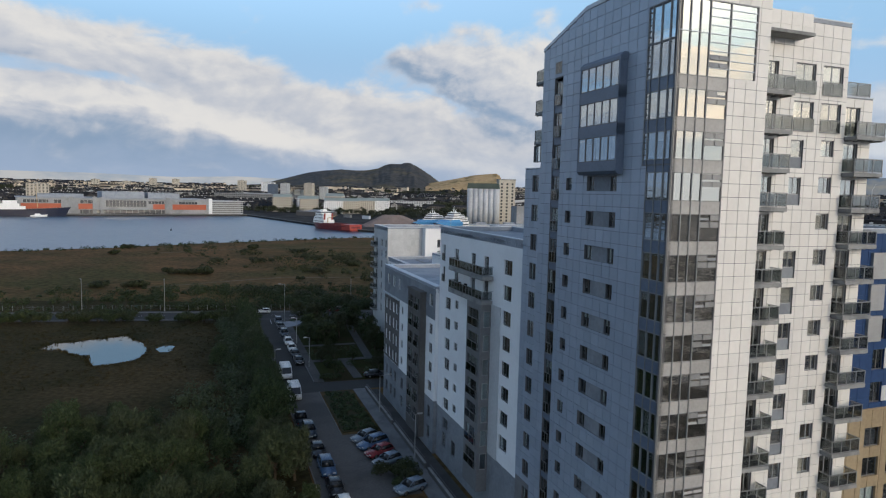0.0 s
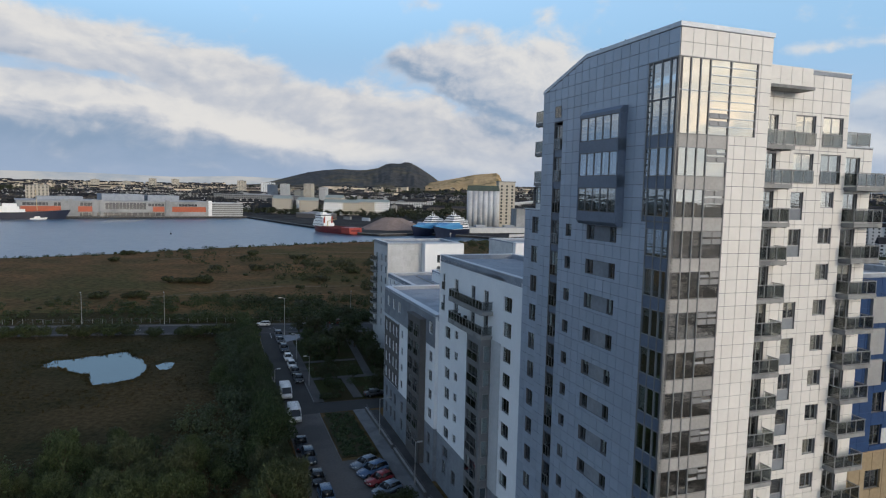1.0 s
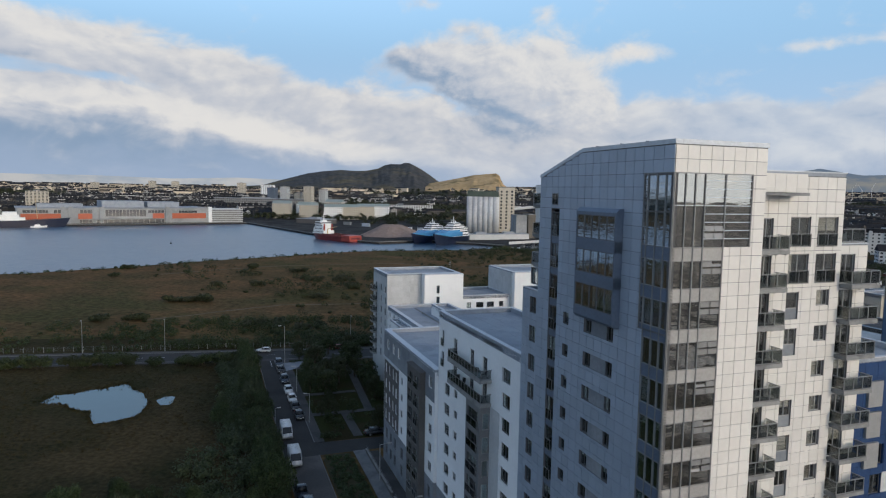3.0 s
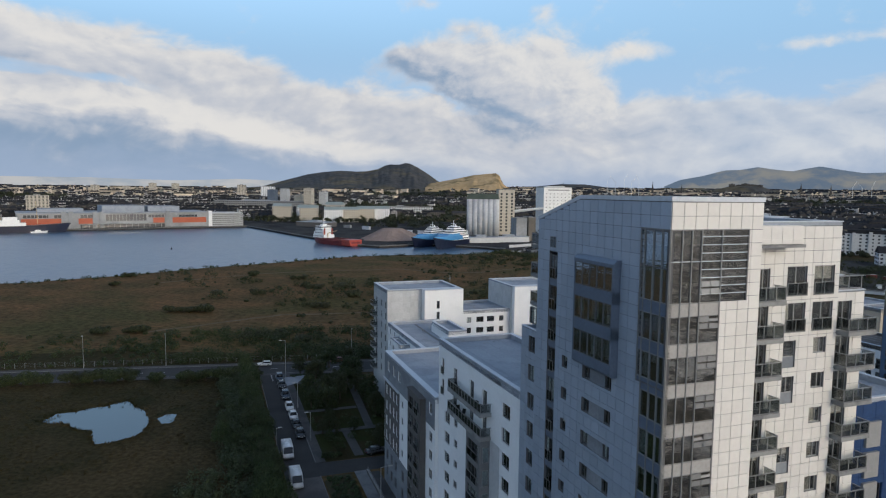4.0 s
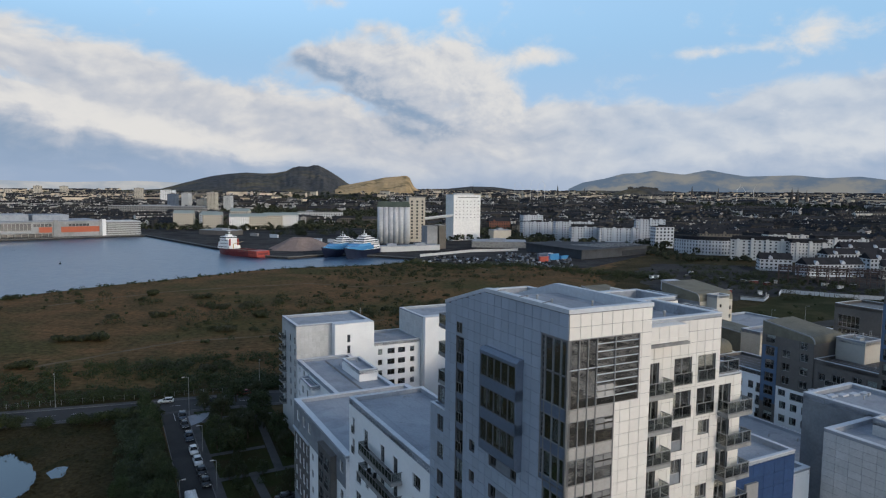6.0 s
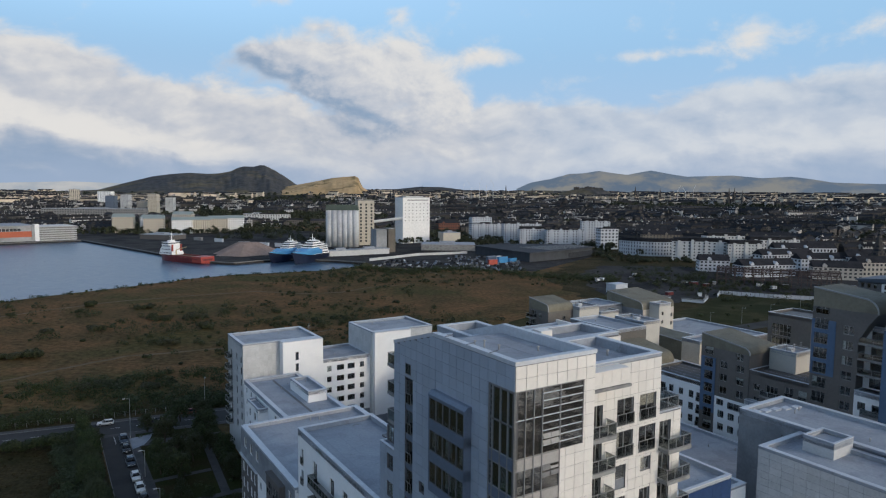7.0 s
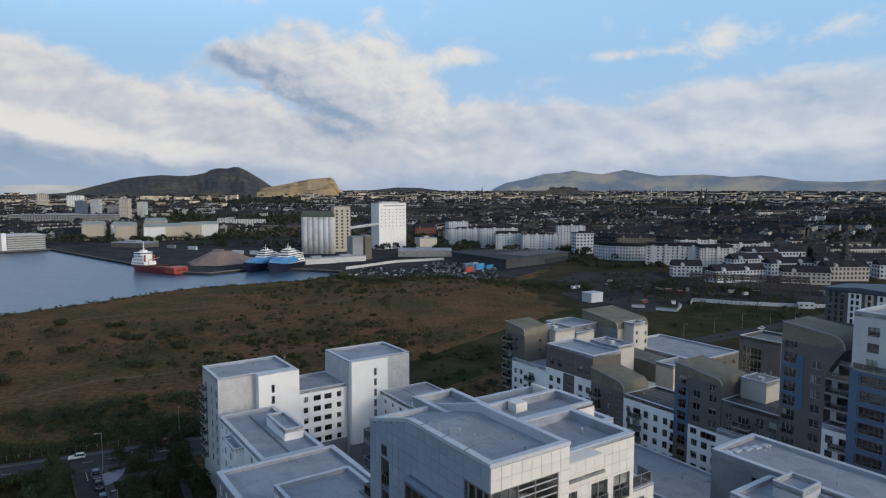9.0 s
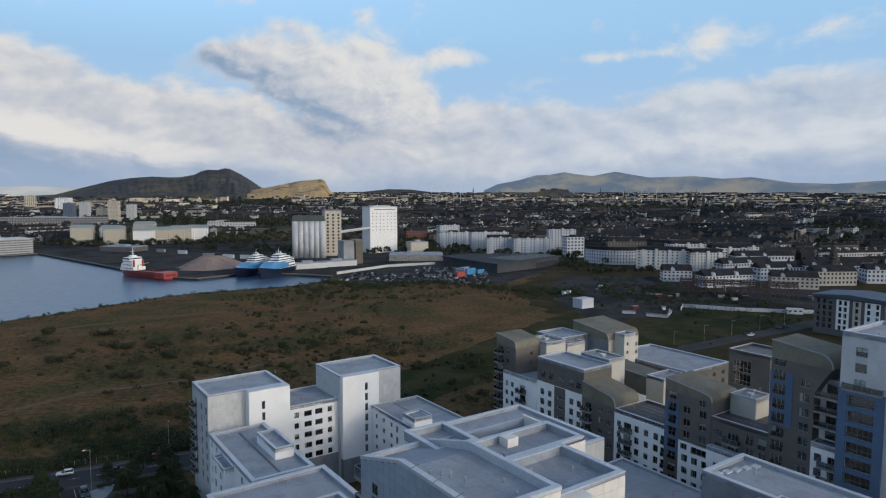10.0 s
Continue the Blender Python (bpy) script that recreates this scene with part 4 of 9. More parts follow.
def build_tower():
    t = tower
    # left-hand long side: x runs from the far end to the front corner
    L = Face(t, 0, 18.2, "-u", 18.2)
    glass = [(41.75 - FH * k, 43.58 - FH * k) for k in range(-1, 15)]
    holes = [(15.1, 18.2, 38.7, 49.6), (15.6, 18.2, 3.0, 38.7), (2.1, 3.6, 3.0, 46.7)]
    holes += [(7.55, 12.85, 38.3, 46.8)]
    for a, b in glass[3:]:
        holes += [(4.75, 5.7, b - 1.15, b - 0.1), (8.05, 12.2, b - 1.2, b)]
    zt = lambda x: 51.45 if x > 7.0 else 49.45 + x / 7.0 * 2.0
    L.wall(0, 49.4, holes, M_JOINT, label="dark backing wall behind silver panels")
    wedge = Acc()
    wedge.extrude([(0.0, 49.4), (18.2, 49.4), (18.2, 51.45), (7.0, 51.45)], "y", 0, 0.3)
    w = part("gable_wall", wedge, M_JOINT, t)
    w.matrix_local = L.m
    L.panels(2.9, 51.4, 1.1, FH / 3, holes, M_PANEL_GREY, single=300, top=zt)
    base = Acc()
    base.box(0.0, 18.2, -0.06, 0.0, 0, 2.85)
    part("plinth", base, M_GREYWALL, t).matrix_local = L.m
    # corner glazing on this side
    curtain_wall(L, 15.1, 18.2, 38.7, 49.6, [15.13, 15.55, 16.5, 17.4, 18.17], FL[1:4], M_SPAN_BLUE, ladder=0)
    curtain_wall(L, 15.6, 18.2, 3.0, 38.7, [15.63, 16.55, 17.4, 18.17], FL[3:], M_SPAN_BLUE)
    tr = Acc()
    tr.box(15.1, 18.2, -0.05, 0.08, 46.9, 47.0)
    tr.box(15.1, 18.2, -0.05, 0.08, 38.62, 38.72)
    part("transom", tr, M_FRAME, t).matrix_local = L.m
    # three-storey oriel
    x0, x1, p = 7.5, 12.9, 0.72
    o = Acc()
    o.extrude([(-p, 38.35), (-p + 0.25, 38.1), (0, 38.1), (0, 39.1), (-p, 39.1)], "x", x0, x1)
    o.extrude([(-p, 46.45), (0, 46.45), (0, 47.0), (-p + 0.3, 47.0), (-p, 46.7)], "x", x0 - 0.05, x1 + 0.05)
    for b0 in (40.98, 43.7):
        o.box(x0, x1, -p, 0, b0, b0 + 0.9)
    for x in (x0, x1 - 0.12):
        o.box(x, x + 0.12, -p, 0, 39.1, 46.45)
    part("oriel_casing", o, M_SPAN_BLUE, t, "slate-blue three-storey oriel casing").matrix_local = L.m
    for lo, hi in ((39.1, 40.98), (41.88, 43.7), (44.6, 46.45)):
        n = 5
        for i in range(n):
            a0 = x0 + 0.12 + (x1 - x0 - 0.24) * i / n
            wd = (x1 - x0 - 0.24) / n
            ob = new("oriel_window", window_mesh(round(wd, 2), round(hi - lo, 2), (), 0, 0.06, M_FRAME))
            L.put(ob, a0, lo, -p + 0.02)
            at(ob, new("pane", pane_mesh(round(wd, 2), round(hi - lo, 2), 0.06, M_GLASS_SKY)), pose(0, 0.03, 0))
            if lo < 44 and RNG.random() < 0.5:
                at(ob, new("blind", blind_mesh(wd * 0.9, (hi - lo) * 0.85)), pose(0.05, 0.3, 0.2))
    # narrow vertical strip with railings
    for k, z in enumerate(FL[1:]):
        s = Acc()
        s.box(2.15, 3.55, 0.05, 0.12, z - 0.62, z + 0.02)
        part("strip_panel", s, M_SPAN_BLUE, t).matrix_local = L.m
    for z in FL[:-1]:
        window(L, 2.15, z + 0.02, 1.4, 2.1, (0.42,), 0.0, 0.1)
        juliet(L, 2.3, z, 1.0, 1.0, 0.1)
    for a, b in glass[3:]:
        window(L, 4.75, b - 1.15, 0.95, 1.05, (), 0.0, 0.16, blind=0.2)
        window(L, 8.05, b - 1.2, 1.0, 1.2, (0.55,), 0, 0.16)
        window(L, 11.2, b - 1.2, 1.0, 1.2, (0.45,), 0, 0.16)
    for a, b in glass[3:]:
        g = Acc()
        g.box(9.05, 11.2, 0.06, 0.13, b - 1.2, b)
        part("infill_panel", g, M_GREYWALL, t).matrix_local = L.m

    # front corner bay
    F = Face(t, 0, 0, "-w", 7.75)
    holes = [(0.0, 4.3, 3.0, 44.6), (0.0, 6.6, 44.6, 49.6)]
    F.wall(0, 51.45, holes, M_JOINT)
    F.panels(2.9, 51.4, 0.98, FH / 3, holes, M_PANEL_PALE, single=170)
    curtain_wall(F, 0.0, 4.3, 3.0, 44.62, [0.03, 0.95, 1.75, 2.55, 4.27], FL[1:], M_SPAN_GREY, vents=3)
    curtain_wall(F, 0.0, 6.6, 44.6, 49.6, [0.03, 0.95, 1.75, 2.55, 4.27, 6.57], [], M_SPAN_GREY)
    for k in range(1, 9):
        tr = Acc()
        tr.box(0.03 if k == 5 else 2.6, 6.57, -0.04, 0.06, 44.6 + k * 0.56, 44.65 + k * 0.56)
        part("transom", tr, M_COPING, t).matrix_local = F.m
    for vx in (2.65, 3.45):
        for vz in (45.2, 45.7):
            v = part("vent_light", cached(("vent", 1.72), lambda: None), None, t)
            v.matrix_local = F.m @ pose(vx, -0.05, vz, -18)
    # return wall between the bay and the set-back front
    R0 = Face(t, 7.75, 0, "+u", 1.5)
    R0.wall(0, 51.45, [], M_JOINT)
    R0.panels(2.9, 51.4, 0.75, FH / 3, [], M_PANEL_PALE)

    # set-back front with balconies
    B = Face(t, 7.75, 1.5, "-w", 9.45)
    X = lambda u: u - 7.75
    holes = []
    for i, z in enumerate(FL[1:-1]):
        holes.append((X(9.15), X(10.25), z + 0.02, z + 2.25))
        if i < 2:
            holes += [(X(11.9), X(13.9), z + 0.2, z + 2.35), (X(14.6), X(16.7), z + 0.2, z + 2.35)]
        else:
            if STRIP[i % len(STRIP)]:
                holes.append((X(11.9), X(13.15), z + 0.15, z + 2.25))
            holes.append((X(14.9), X(16.2), z + 1.1, z + 2.35))
    B.wall(0, 49.7, holes, M_JOINT)
    B.panels(2.9, 49.65, 0.96, FH / 3, holes, M_PANEL_PALE, single=180)
    for i, z in enumerate(FL[1:-1]):
        # frequent pale sheets in these doors and windows stand for reflected sky
        window(B, X(9.15), z + 0.02, 1.1, 2.23, (0.5,), 0, 0.12, blind=0.75, name="balcony_door", glass=M_GLASS_DOOR, frame=M_FRAME_PALE)
        if i < 2:
            for u in (11.9, 14.6):
                window(B, X(u), z + 0.2, 2.0 if u < 12 else 2.1, 2.15, (0.5,), 0, 0.1, blind=0.6, glass=M_GLASS_DOOR, frame=M_FRAME_PALE)
                juliet(B, X(u), z + 0.1, 2.0, 1.0)
        else:
            if STRIP[i % len(STRIP)]:
                window(B, X(11.9), z + 0.95, 1.25, 1.3, (0.5,) if i % 2 else (), 0, 0.1, blind=0.4, glass=M_GLASS_DOOR, frame=M_FRAME_PALE)
                q = Acc()
                q.box(0, 1.25, 0, 0.06, 0, 0.8)
                B.put(part("infill_panel", q, M_GREYWALL, t), X(11.9), z + 0.15, 0.08)
            window(B, X(14.9), z + 1.1, 1.3, 1.25, (0.62,), 0, 0.12, blind=0.85, sky_share=0.58, glass=M_GLASS_DOOR, frame=M_FRAME_PALE)
        if z < 46:
            balcony(B, X(7.85), z - 0.05, 2.85, 1.15, 3)
    # boxed-out head over the top balcony
    c = Acc()
    c.box(7.8, 11.85, 0.25, 1.5, 48.45, 49.75)
    part("head_box", c, M_PANEL_PALE, t)
    c = Acc()
    c.box(7.8, 11.95, 0.05, 1.5, 48.2, 48.42)
    part("canopy", c, M_SLAB, t)
    C = Face(t, 7.8, 0.25, "-w", 4.05)
    C.panels(48.45, 49.72, 0.9, 0.92, [], M_PANEL_PALE)
    # lower wing to the right with stacked balconies
    W = Face(t, 17.2, 1.62, "-w", 3.0)
    holes = [(0.15, 1.7, z + 0.02, z + 2.25) for z in FL[2:-1]]
    W.wall(0, 44.5, holes, M_JOINT)
    W.panels(2.9, 44.45, 1.0, FH / 3, holes, M_PANEL_PALE, single=40)
    for z in FL[2:-1]:
        window(W, 0.15, z + 0.02, 1.55, 2.23, (0.5,), 0, 0.12, blind=0.75, name="balcony_door", glass=M_GLASS_DOOR, frame=M_FRAME_PALE)
        balcony(W, 0.1, z - 0.05, 3.0, 1.15, 3)
    WR = Face(t, 20.2, 1.62, "+u", 7.5)
    WR.wall(0, 44.5, [], M_JOINT)
    WR.panels(2.9, 44.45, 1.07, FH / 3, [], M_PANEL_PALE)
    WT = Face(t, 17.2, 1.5, "+u", 8.0)
    WT.wall(44.0, 49.7, [], M_JOINT)
    WT.panels(44.1, 49.65, 1.0, FH / 3, [], M_PANEL_PALE)
    balcony(Face(t, 17.25, 3.4, "-w", 2.9), 0.0, 44.62, 2.8, 1.65, 2)
    # wing roofs
    roof(t, 17.25, 20.2, 1.62, 9.2, 44.6, 0.1, 0.2, vents=0, seams=False)

    # far end: lower shoulder, its windows and three balconies above it
    S = Face(t, 0.05, 21.3, "-u", 3.1)
    holes = [(1.5, 2.8, z + 0.75, z + 2.3) for z in FL[3:-1]]
    S.wall(0, 38.9, holes, M_JOINT)
    S.panels(8.2, 38.85, 1.03, FH / 3, holes, M_PANEL_GREY, single=60)
    for z in FL[3:-1]:
        window(S, 1.5, z + 0.75, 1.3, 1.55, (0.4,), 0, 0.12)
    S2 = Face(t, 11.0, 21.3, "+w", 10.9)
    S2.wall(0, 38.9, [], M_PANEL_GREY)
    roof(t, 0.05, 11.0, 18.25, 21.3, 38.95, 0.3, 0.25, vents=0, seams=False)
    N = Face(t, 20.4, 18.2, "+w", 20.4)
    N.wall(0, 49.4, [], M_PANEL_GREY)
    for z in FL[:3]:
        balcony(Face(t, 3.3, 18.2, "+w", 3.3), 0.0, z - 0.1, 3.0, 2.0, 2)
    E = Face(t, 20.4, 9.1, "+u", 9.1)
    E.wall(0, 49.7, [], M_PANEL_PALE)
    E2 = Face(t, 17.2, 9.1, "-w", 3.2)
    E2.wall(44.0, 49.7, [], M_JOINT)
    E2.panels(44.1, 49.65, 1.06, FH / 3, [], M_PANEL_PALE)

    # roofs: the main one falls away at the far end
    a = Acc()
    a.box(0.5, 7.3, 0.5, 11.0, 50.6, 50.95)
    a.quad((0.5, 11.0, 50.95), (7.3, 11.0, 50.95), (7.3, 17.8, 49.3), (0.5, 17.8, 49.3))
    a.quad((0.5, 11.0, 50.6), (0.5, 17.8, 48.9), (7.3, 17.8, 48.9), (7.3, 11.0, 50.6))
    for k in (2.4, 4.4, 6.2):
        a.box(k - 0.04, k + 0.04, 0.5, 11.0, 50.952, 50.962)
    part("roof_deck", a, M_ROOF, t)
    c = Acc()
    prof = [(-0.06, 51.45), (11.2, 51.45), (18.26, 49.42), (18.26, 49.72), (11.2, 51.76), (-0.06, 51.76)]
    c.extrude(prof, "x", -0.08, 0.5)
    prof2 = [(0.5, 50.6), (11.0, 50.6), (18.2, 48.6), (18.2, 49.72), (11.2, 51.76), (0.5, 51.76)]
    c.extrude(prof2, "x", 7.25, 7.75)
    c.box(0.5, 7.75, -0.08, 0.5, 51.45, 51.76)
    c.box(0.5, 7.25, 17.8, 18.26, 49.0, 49.72)
    c.box(7.75, 7.83, -0.08, 0.5, 51.45, 51.76)
    part("coping", c, M_COPING, t)
    inner = Acc()
    inner.box(0.5, 7.25, 0.5, 0.56, 50.9, 51.45)
    part("upstand", inner, M_ROOF, t)
    for (u, w, h) in ((2.2, 8.2, 0.4), (2.6, 7.4, 0.55), (1.6, 9.0, 0.3), (5.6, 4.2, 0.35), (5.0, 2.0, 0.3), (3.2, 6.2, 0.35)):
        v = Acc()
        v.tube((u, w, 50.95), (u, w, 50.95 + h), 0.07, 8)
        v.tube((u, w, 50.95 + h), (u, w, 51.05 + h), 0.15, 8, 0.1)
        part("roof_vent", v, M_FRAME_PALE, t)
    cable = Acc()
    pts = [(1.6 + 0.3 * math.sin(k * 0.9), 0.9 + 0.25 * k, 50.97) for k in range(6)]
    for p, q in zip(pts, pts[1:]):
        cable.tube(p, q, 0.025, 5)
    for w in (3.0, 6.0, 9.2):
        cable.tube((-0.1, w, 51.79), (0.9, w + 0.3, 51.79), 0.03, 5)
    part("lightning_cable", cable, M_FRAME, t)
    roof(t, 7.8, 17.2, 1.5, 9.3, 50.0, 0.85, 0.55, vents=3)
    roof(t, 7.8, 20.4, 9.35, 14.6, 50.0, 0.75, 0.5, vents=2)
    roof(t, 6.3, 11.2, 14.65, 20.8, 50.0, 0.7, 0.5, vents=0)
    pn = Acc()
    pn.box(6.35, 11.15, 18.25, 20.75, 38.0, 49.2)
    pn.box(11.2, 20.4, 14.6, 18.2, 44.0, 48.0)
    part("stair_head", pn, M_PANEL_PALE, t)
    bx = Acc()
    bx.box(13.2, 14.6, 12.6, 13.9, 49.2, 50.15)
    part("plant_box", bx, M_PANEL_PALE, t)
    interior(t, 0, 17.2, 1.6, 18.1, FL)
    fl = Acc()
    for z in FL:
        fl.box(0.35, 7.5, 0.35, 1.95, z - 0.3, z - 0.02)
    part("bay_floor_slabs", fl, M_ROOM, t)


STRIP = [1, 1, 1, 1, 0, 1, 1, 1]
build_tower()

# ---- the lower blocks of the estate ----
def block(t, u0, u1, w0, w1, z0, z1, wall, wins=None, top=True, parapet=0.6, wide=0.5, sides=("-u", "-w", "+u", "+w"), vents=2, levels=True, base=None, base_z=0.0, roofing=None):
    """Four walls with their windows, floors behind them and a flat roof. wall: one material, or one for each side."""
    wins = wins or {}
    for side in sides:
        u, w, n = {"-u": (u0, w1, w1 - w0), "-w": (u0, w0, u1 - u0), "+u": (u1, w0, w1 - w0), "+w": (u1, w1, u1 - u0)}[side]
        f = Face(t, u, w, side, n)
        ws = wins.get(side, [])
        holes = [(q[0], q[0] + q[2], q[1], q[1] + q[3]) for q in ws]
        m = wall[side] if isinstance(wall, dict) else wall
        x0, x1 = (0.3, n - 0.3) if side in ("-w", "+w") else (0.0, n)
        lo = z0
        if base is not None and base_z > z0:
            f.wall(z0, base_z, [h for h in holes if h[2] < base_z], base, x0=x0, x1=x1, name="base_wall")
            lo = base_z
        f.wall(lo, z1 - (0.35 if top else 0), [h for h in holes if h[3] > lo], m, x0=x0, x1=x1)
        for q in ws:
            style = q[4] if len(q) > 4 else ""
            cols = () if q[2] < 1.0 else (0.5,) if q[2] < 2.2 else (0.33, 0.67) if q[2] < 4.0 else (0.2, 0.4, 0.6, 0.8)
            window(f, q[0], q[1], q[2], q[3], cols, 0.36 if q[2] >= 4.0 else 0.0, 0.16, 0.08, blind=0.25, frame=M_FRAME_PALE if m is M_BROWN else None)
            if style == "j":
                juliet(f, q[0], q[1], q[2], 1.0)
            if style == "b":
                balcony(f, q[0] - 0.5, q[1], q[2] + 1.0, 1.3, 2)
    if levels:
        interior(t, u0, u1, w0, w1, [z1 - 0.9 - 2.73 * k for k in range(int((z1 - z0) / 2.73))])
    if top:
        roof(t, u0, u1, w0, w1, z1, parapet, wide, material=roofing, vents=vents)


def grid(xs, zs, w, h, style=""):
    return [(x, z, w, h, style) for z in zs for x in xs]


def levels(top, n, step=2.73):
    return [top - step * k for k in range(n)]


def tile_face(t, u, w, side, n, z0, z1, material, pw=1.0, ph=0.9, holes=()):
    Face(t, u, w, side, n).panels(z0, z1, pw, ph, list(holes), material)


CHAIR = []


def garden_chair(m, label):
    """A slim garden chair: seat, backrest, four legs."""
    if CHAIR:
        return copy_thing(CHAIR[0], m)
    c = thing("garden_chair", label, "chair", m, "balcony chairs")
    a = Acc()
    a.box(-0.24, 0.24, -0.24, 0.24, 0.42, 0.47)
    part("seat", a, M_TYRE, c)
    a = Acc()
    a.extrude([(0.22, 0.47), (0.27, 0.47), (0.36, 0.98), (0.31, 0.98)], "x", -0.24, 0.24)
    part("backrest", a, M_TYRE, c)
    for x in (-0.21, 0.21):
        for y in (-0.21, 0.21):
            g = Acc()
            g.tube((x, y, 0), (x, y, 0.42), 0.025, 5)
            part("leg", g, M_FRAME, c)
    CHAIR.append(c)
    return c


def street_block():
    t = thing("apartment_block", "white rendered apartment block with dark bay and long balconies", "apartment block", LOC, "blocks along the street")
    wl = [(20.5, z, 2.0, 1.6) for z in levels(27.9, 8)]
    wl += [(2.6, z, 1.9, 1.55) for z in levels(21.1, 6)] + [(6.1, z, 1.2, 1.05) for z in levels(21.7, 6)]
    wl += [(1.2, 24.6, 0.9, 2.0, "j"), (1.2, 27.4, 0.9, 2.1, "j")]
    wl += [(x, z, 1.35, 2.15) for z in (24.45, 27.2) for x in (5.6, 11.2, 15.1)]
    wl += grid((2.4, 6.0, 10.5), (2.2,), 1.4, 2.0) + [(2.6, 4.7, 1.9, 1.5)]
    block(t, 0.5, 11.5, 22.0, 47.0, 0, 31.9, M_RENDER, {"-u": wl, "+w": grid((2, 5), levels(28, 2), 1.2, 1.3)}, base=M_GREYWALL, base_z=7.2, vents=3)
    f = Face(t, 0.5, 47.0, "-u", 25.0)
    for z in (27.3, 24.55):
        balcony(f, 7.2, z, 10.6, 1.35, 11, slab=0.4)
    # projecting bay below the balconies
    a = Acc()
    bay = Face(t, -0.8, 33.5, "-u", 4.1)
    bw = [(0.5, z, 3.0, 2.0, "j") for z in levels(21.4, 7)]
    bay.wall(2.8, 24.1, [(q[0], q[0] + q[2], q[1], q[1] + q[3]) for q in bw], M_GREYBAY, 0.25, name="bay_wall")
    cheek = Face(t, -0.55, 29.4, "-w", 1.05)
    cw = [(0.1, z, 0.85, 1.9) for z in levels(21.5, 7)]
    cheek.wall(2.8, 24.1, [(q[0], q[0] + q[2], q[1], q[1] + q[3]) for q in cw], M_GREYBAY, 0.2, name="bay_cheek")
    for q in cw:
        window(cheek, *q[:4], (), 0, 0.06, 0.08, frame=M_FRAME_PALE, blind=0.5)
    for q in bw:
        window(bay, q[0], q[1], q[2], q[3], (0.33, 0.67), 0, 0.1, 0.09, frame=M_FRAME, blind=0.4)
        juliet(bay, q[0], q[1], q[2], 1.0)
    a.box(-0.55, 0.5, 33.25, 33.5, 2.8, 24.1)
    a.box(-0.8, 0.5, 29.4, 33.5, 24.1, 24.2)
    a.box(-0.8, 0.5, 29.4, 33.5, 2.6, 2.8)
    part("bay_return", a, M_GREYBAY, t)
    # low upstands and seating on the long balconies
    for w, z, label in ((37.6, 24.55, "dark folded garden chair on a balcony"), (36.2, 24.55, "dark folded garden chair on a balcony"), (38.2, 27.3, "dark folded garden chair on a balcony"), (31.2, 27.3, "dark folded garden chair on a balcony")):
        garden_chair(LOC @ pose(-0.2, w, z, 0, 0, 40 + w * 37), label)
    q = Acc()
    q.box(0.40, 0.46, 26.9, 29.3, 7.2, 24.2)
    part("pilaster", q, M_TILEWALL, t)
    v = Acc()
    v.box(9.6, 11.5, 22.5, 40.0, 31.3, 31.5)
    part("roof_gully", v, M_FRAME, t)
    # lower, longer part of the block
    t2 = thing("apartment_block", "lower grey and white apartment block with brown recessed bays", "apartment block", LOC, "blocks along the street")
    zs = levels(16.6, 4)
    wl = grid((20.9,), zs, 1.0, 1.5) + grid((24.8,), zs, 1.6, 1.5)
    wl += grid((24.9, 20.7), levels(20.6, 1), 1.5, 1.7) + grid((2.0, 5.5, 8.8), (20.6,), 1.5, 1.7)
    wl += grid((10.6,), levels(16.7, 4), 1.2, 1.2)
    wl += grid((1.2, 3.4, 5.7, 7.6), levels(16.2, 4), 1.1, 1.7)
    wl += grid((1.4, 4.2, 6.8, 11.0, 20.5, 24.8), (4.5, 1.6), 1.3, 1.8)
    block(t2, 0.0, 21.5, 47.0, 74.5, 0, 23.6, M_RENDER, {"-u": wl}, base=M_GREYWALL, base_z=7.5, wide=0.9, vents=5)
    f = Face(t2, 0.0, 74.5, "-u", 27.5)
    a = Acc()
    hol = [(q[0], q[0] + q[2], q[1], q[1] + q[3]) for q in wl]
    for r, m, nm in (((0, 27.5, 18.9, 23.2), M_GREYWALL, "grey_band"), ((0.3, 9.6, 7.6, 18.7), M_BROWNWALL, "brown_band")):
        g = Acc()
        for x0, x1, z0, z1 in subtract(r, hol):
            g.box(x0, x1, -0.05, -0.004, z0, z1)
        part(nm, g, m, t2).matrix_local = f.m
    c = Acc()
    c.box(0, 9.8, -0.35, 0.0, 18.7, 18.95)
    part("cornice", c, M_COPING, t2).matrix_local = f.m
    b2 = Face(t2, -0.9, 57.2, "-u", 6.2)
    bw = grid((0.7, 3.5), levels(19.4, 7), 1.9, 1.8, "j")
    b2.wall(1.0, 22.0, [(q[0], q[0] + q[2], q[1], q[1] + q[3]) for q in bw], M_BROWNWALL, 0.25, name="bay_wall")
    for q in bw:
        window(b2, *q[:4], (0.5,), 0, 0.1, 0.09)
        juliet(b2, q[0], q[1], q[2], 1.0)
    a = Acc()
    for y in (51.0, 56.95):
        a.box(-0.9, 0.0, y, y + 0.25, 1.0, 22.0)
    a.box(-1.0, 0.0, 50.9, 57.3, 22.0, 22.25)
    part("bay_return", a, M_BROWNWALL, t2)
    # stepped link towards the far tower
    t3 = thing("apartment_block", "white link block with roof terraces and a small white roof house", "apartment block", LOC, "blocks along the street")
    wl = grid((1.4, 5.0), levels(18.9, 6), 1.1, 1.3) + grid((8.5,), levels(18.3, 6), 1.6, 2.0) + grid((12.0, 15.0, 22.0), levels(18.4, 6), 1.3, 1.5)
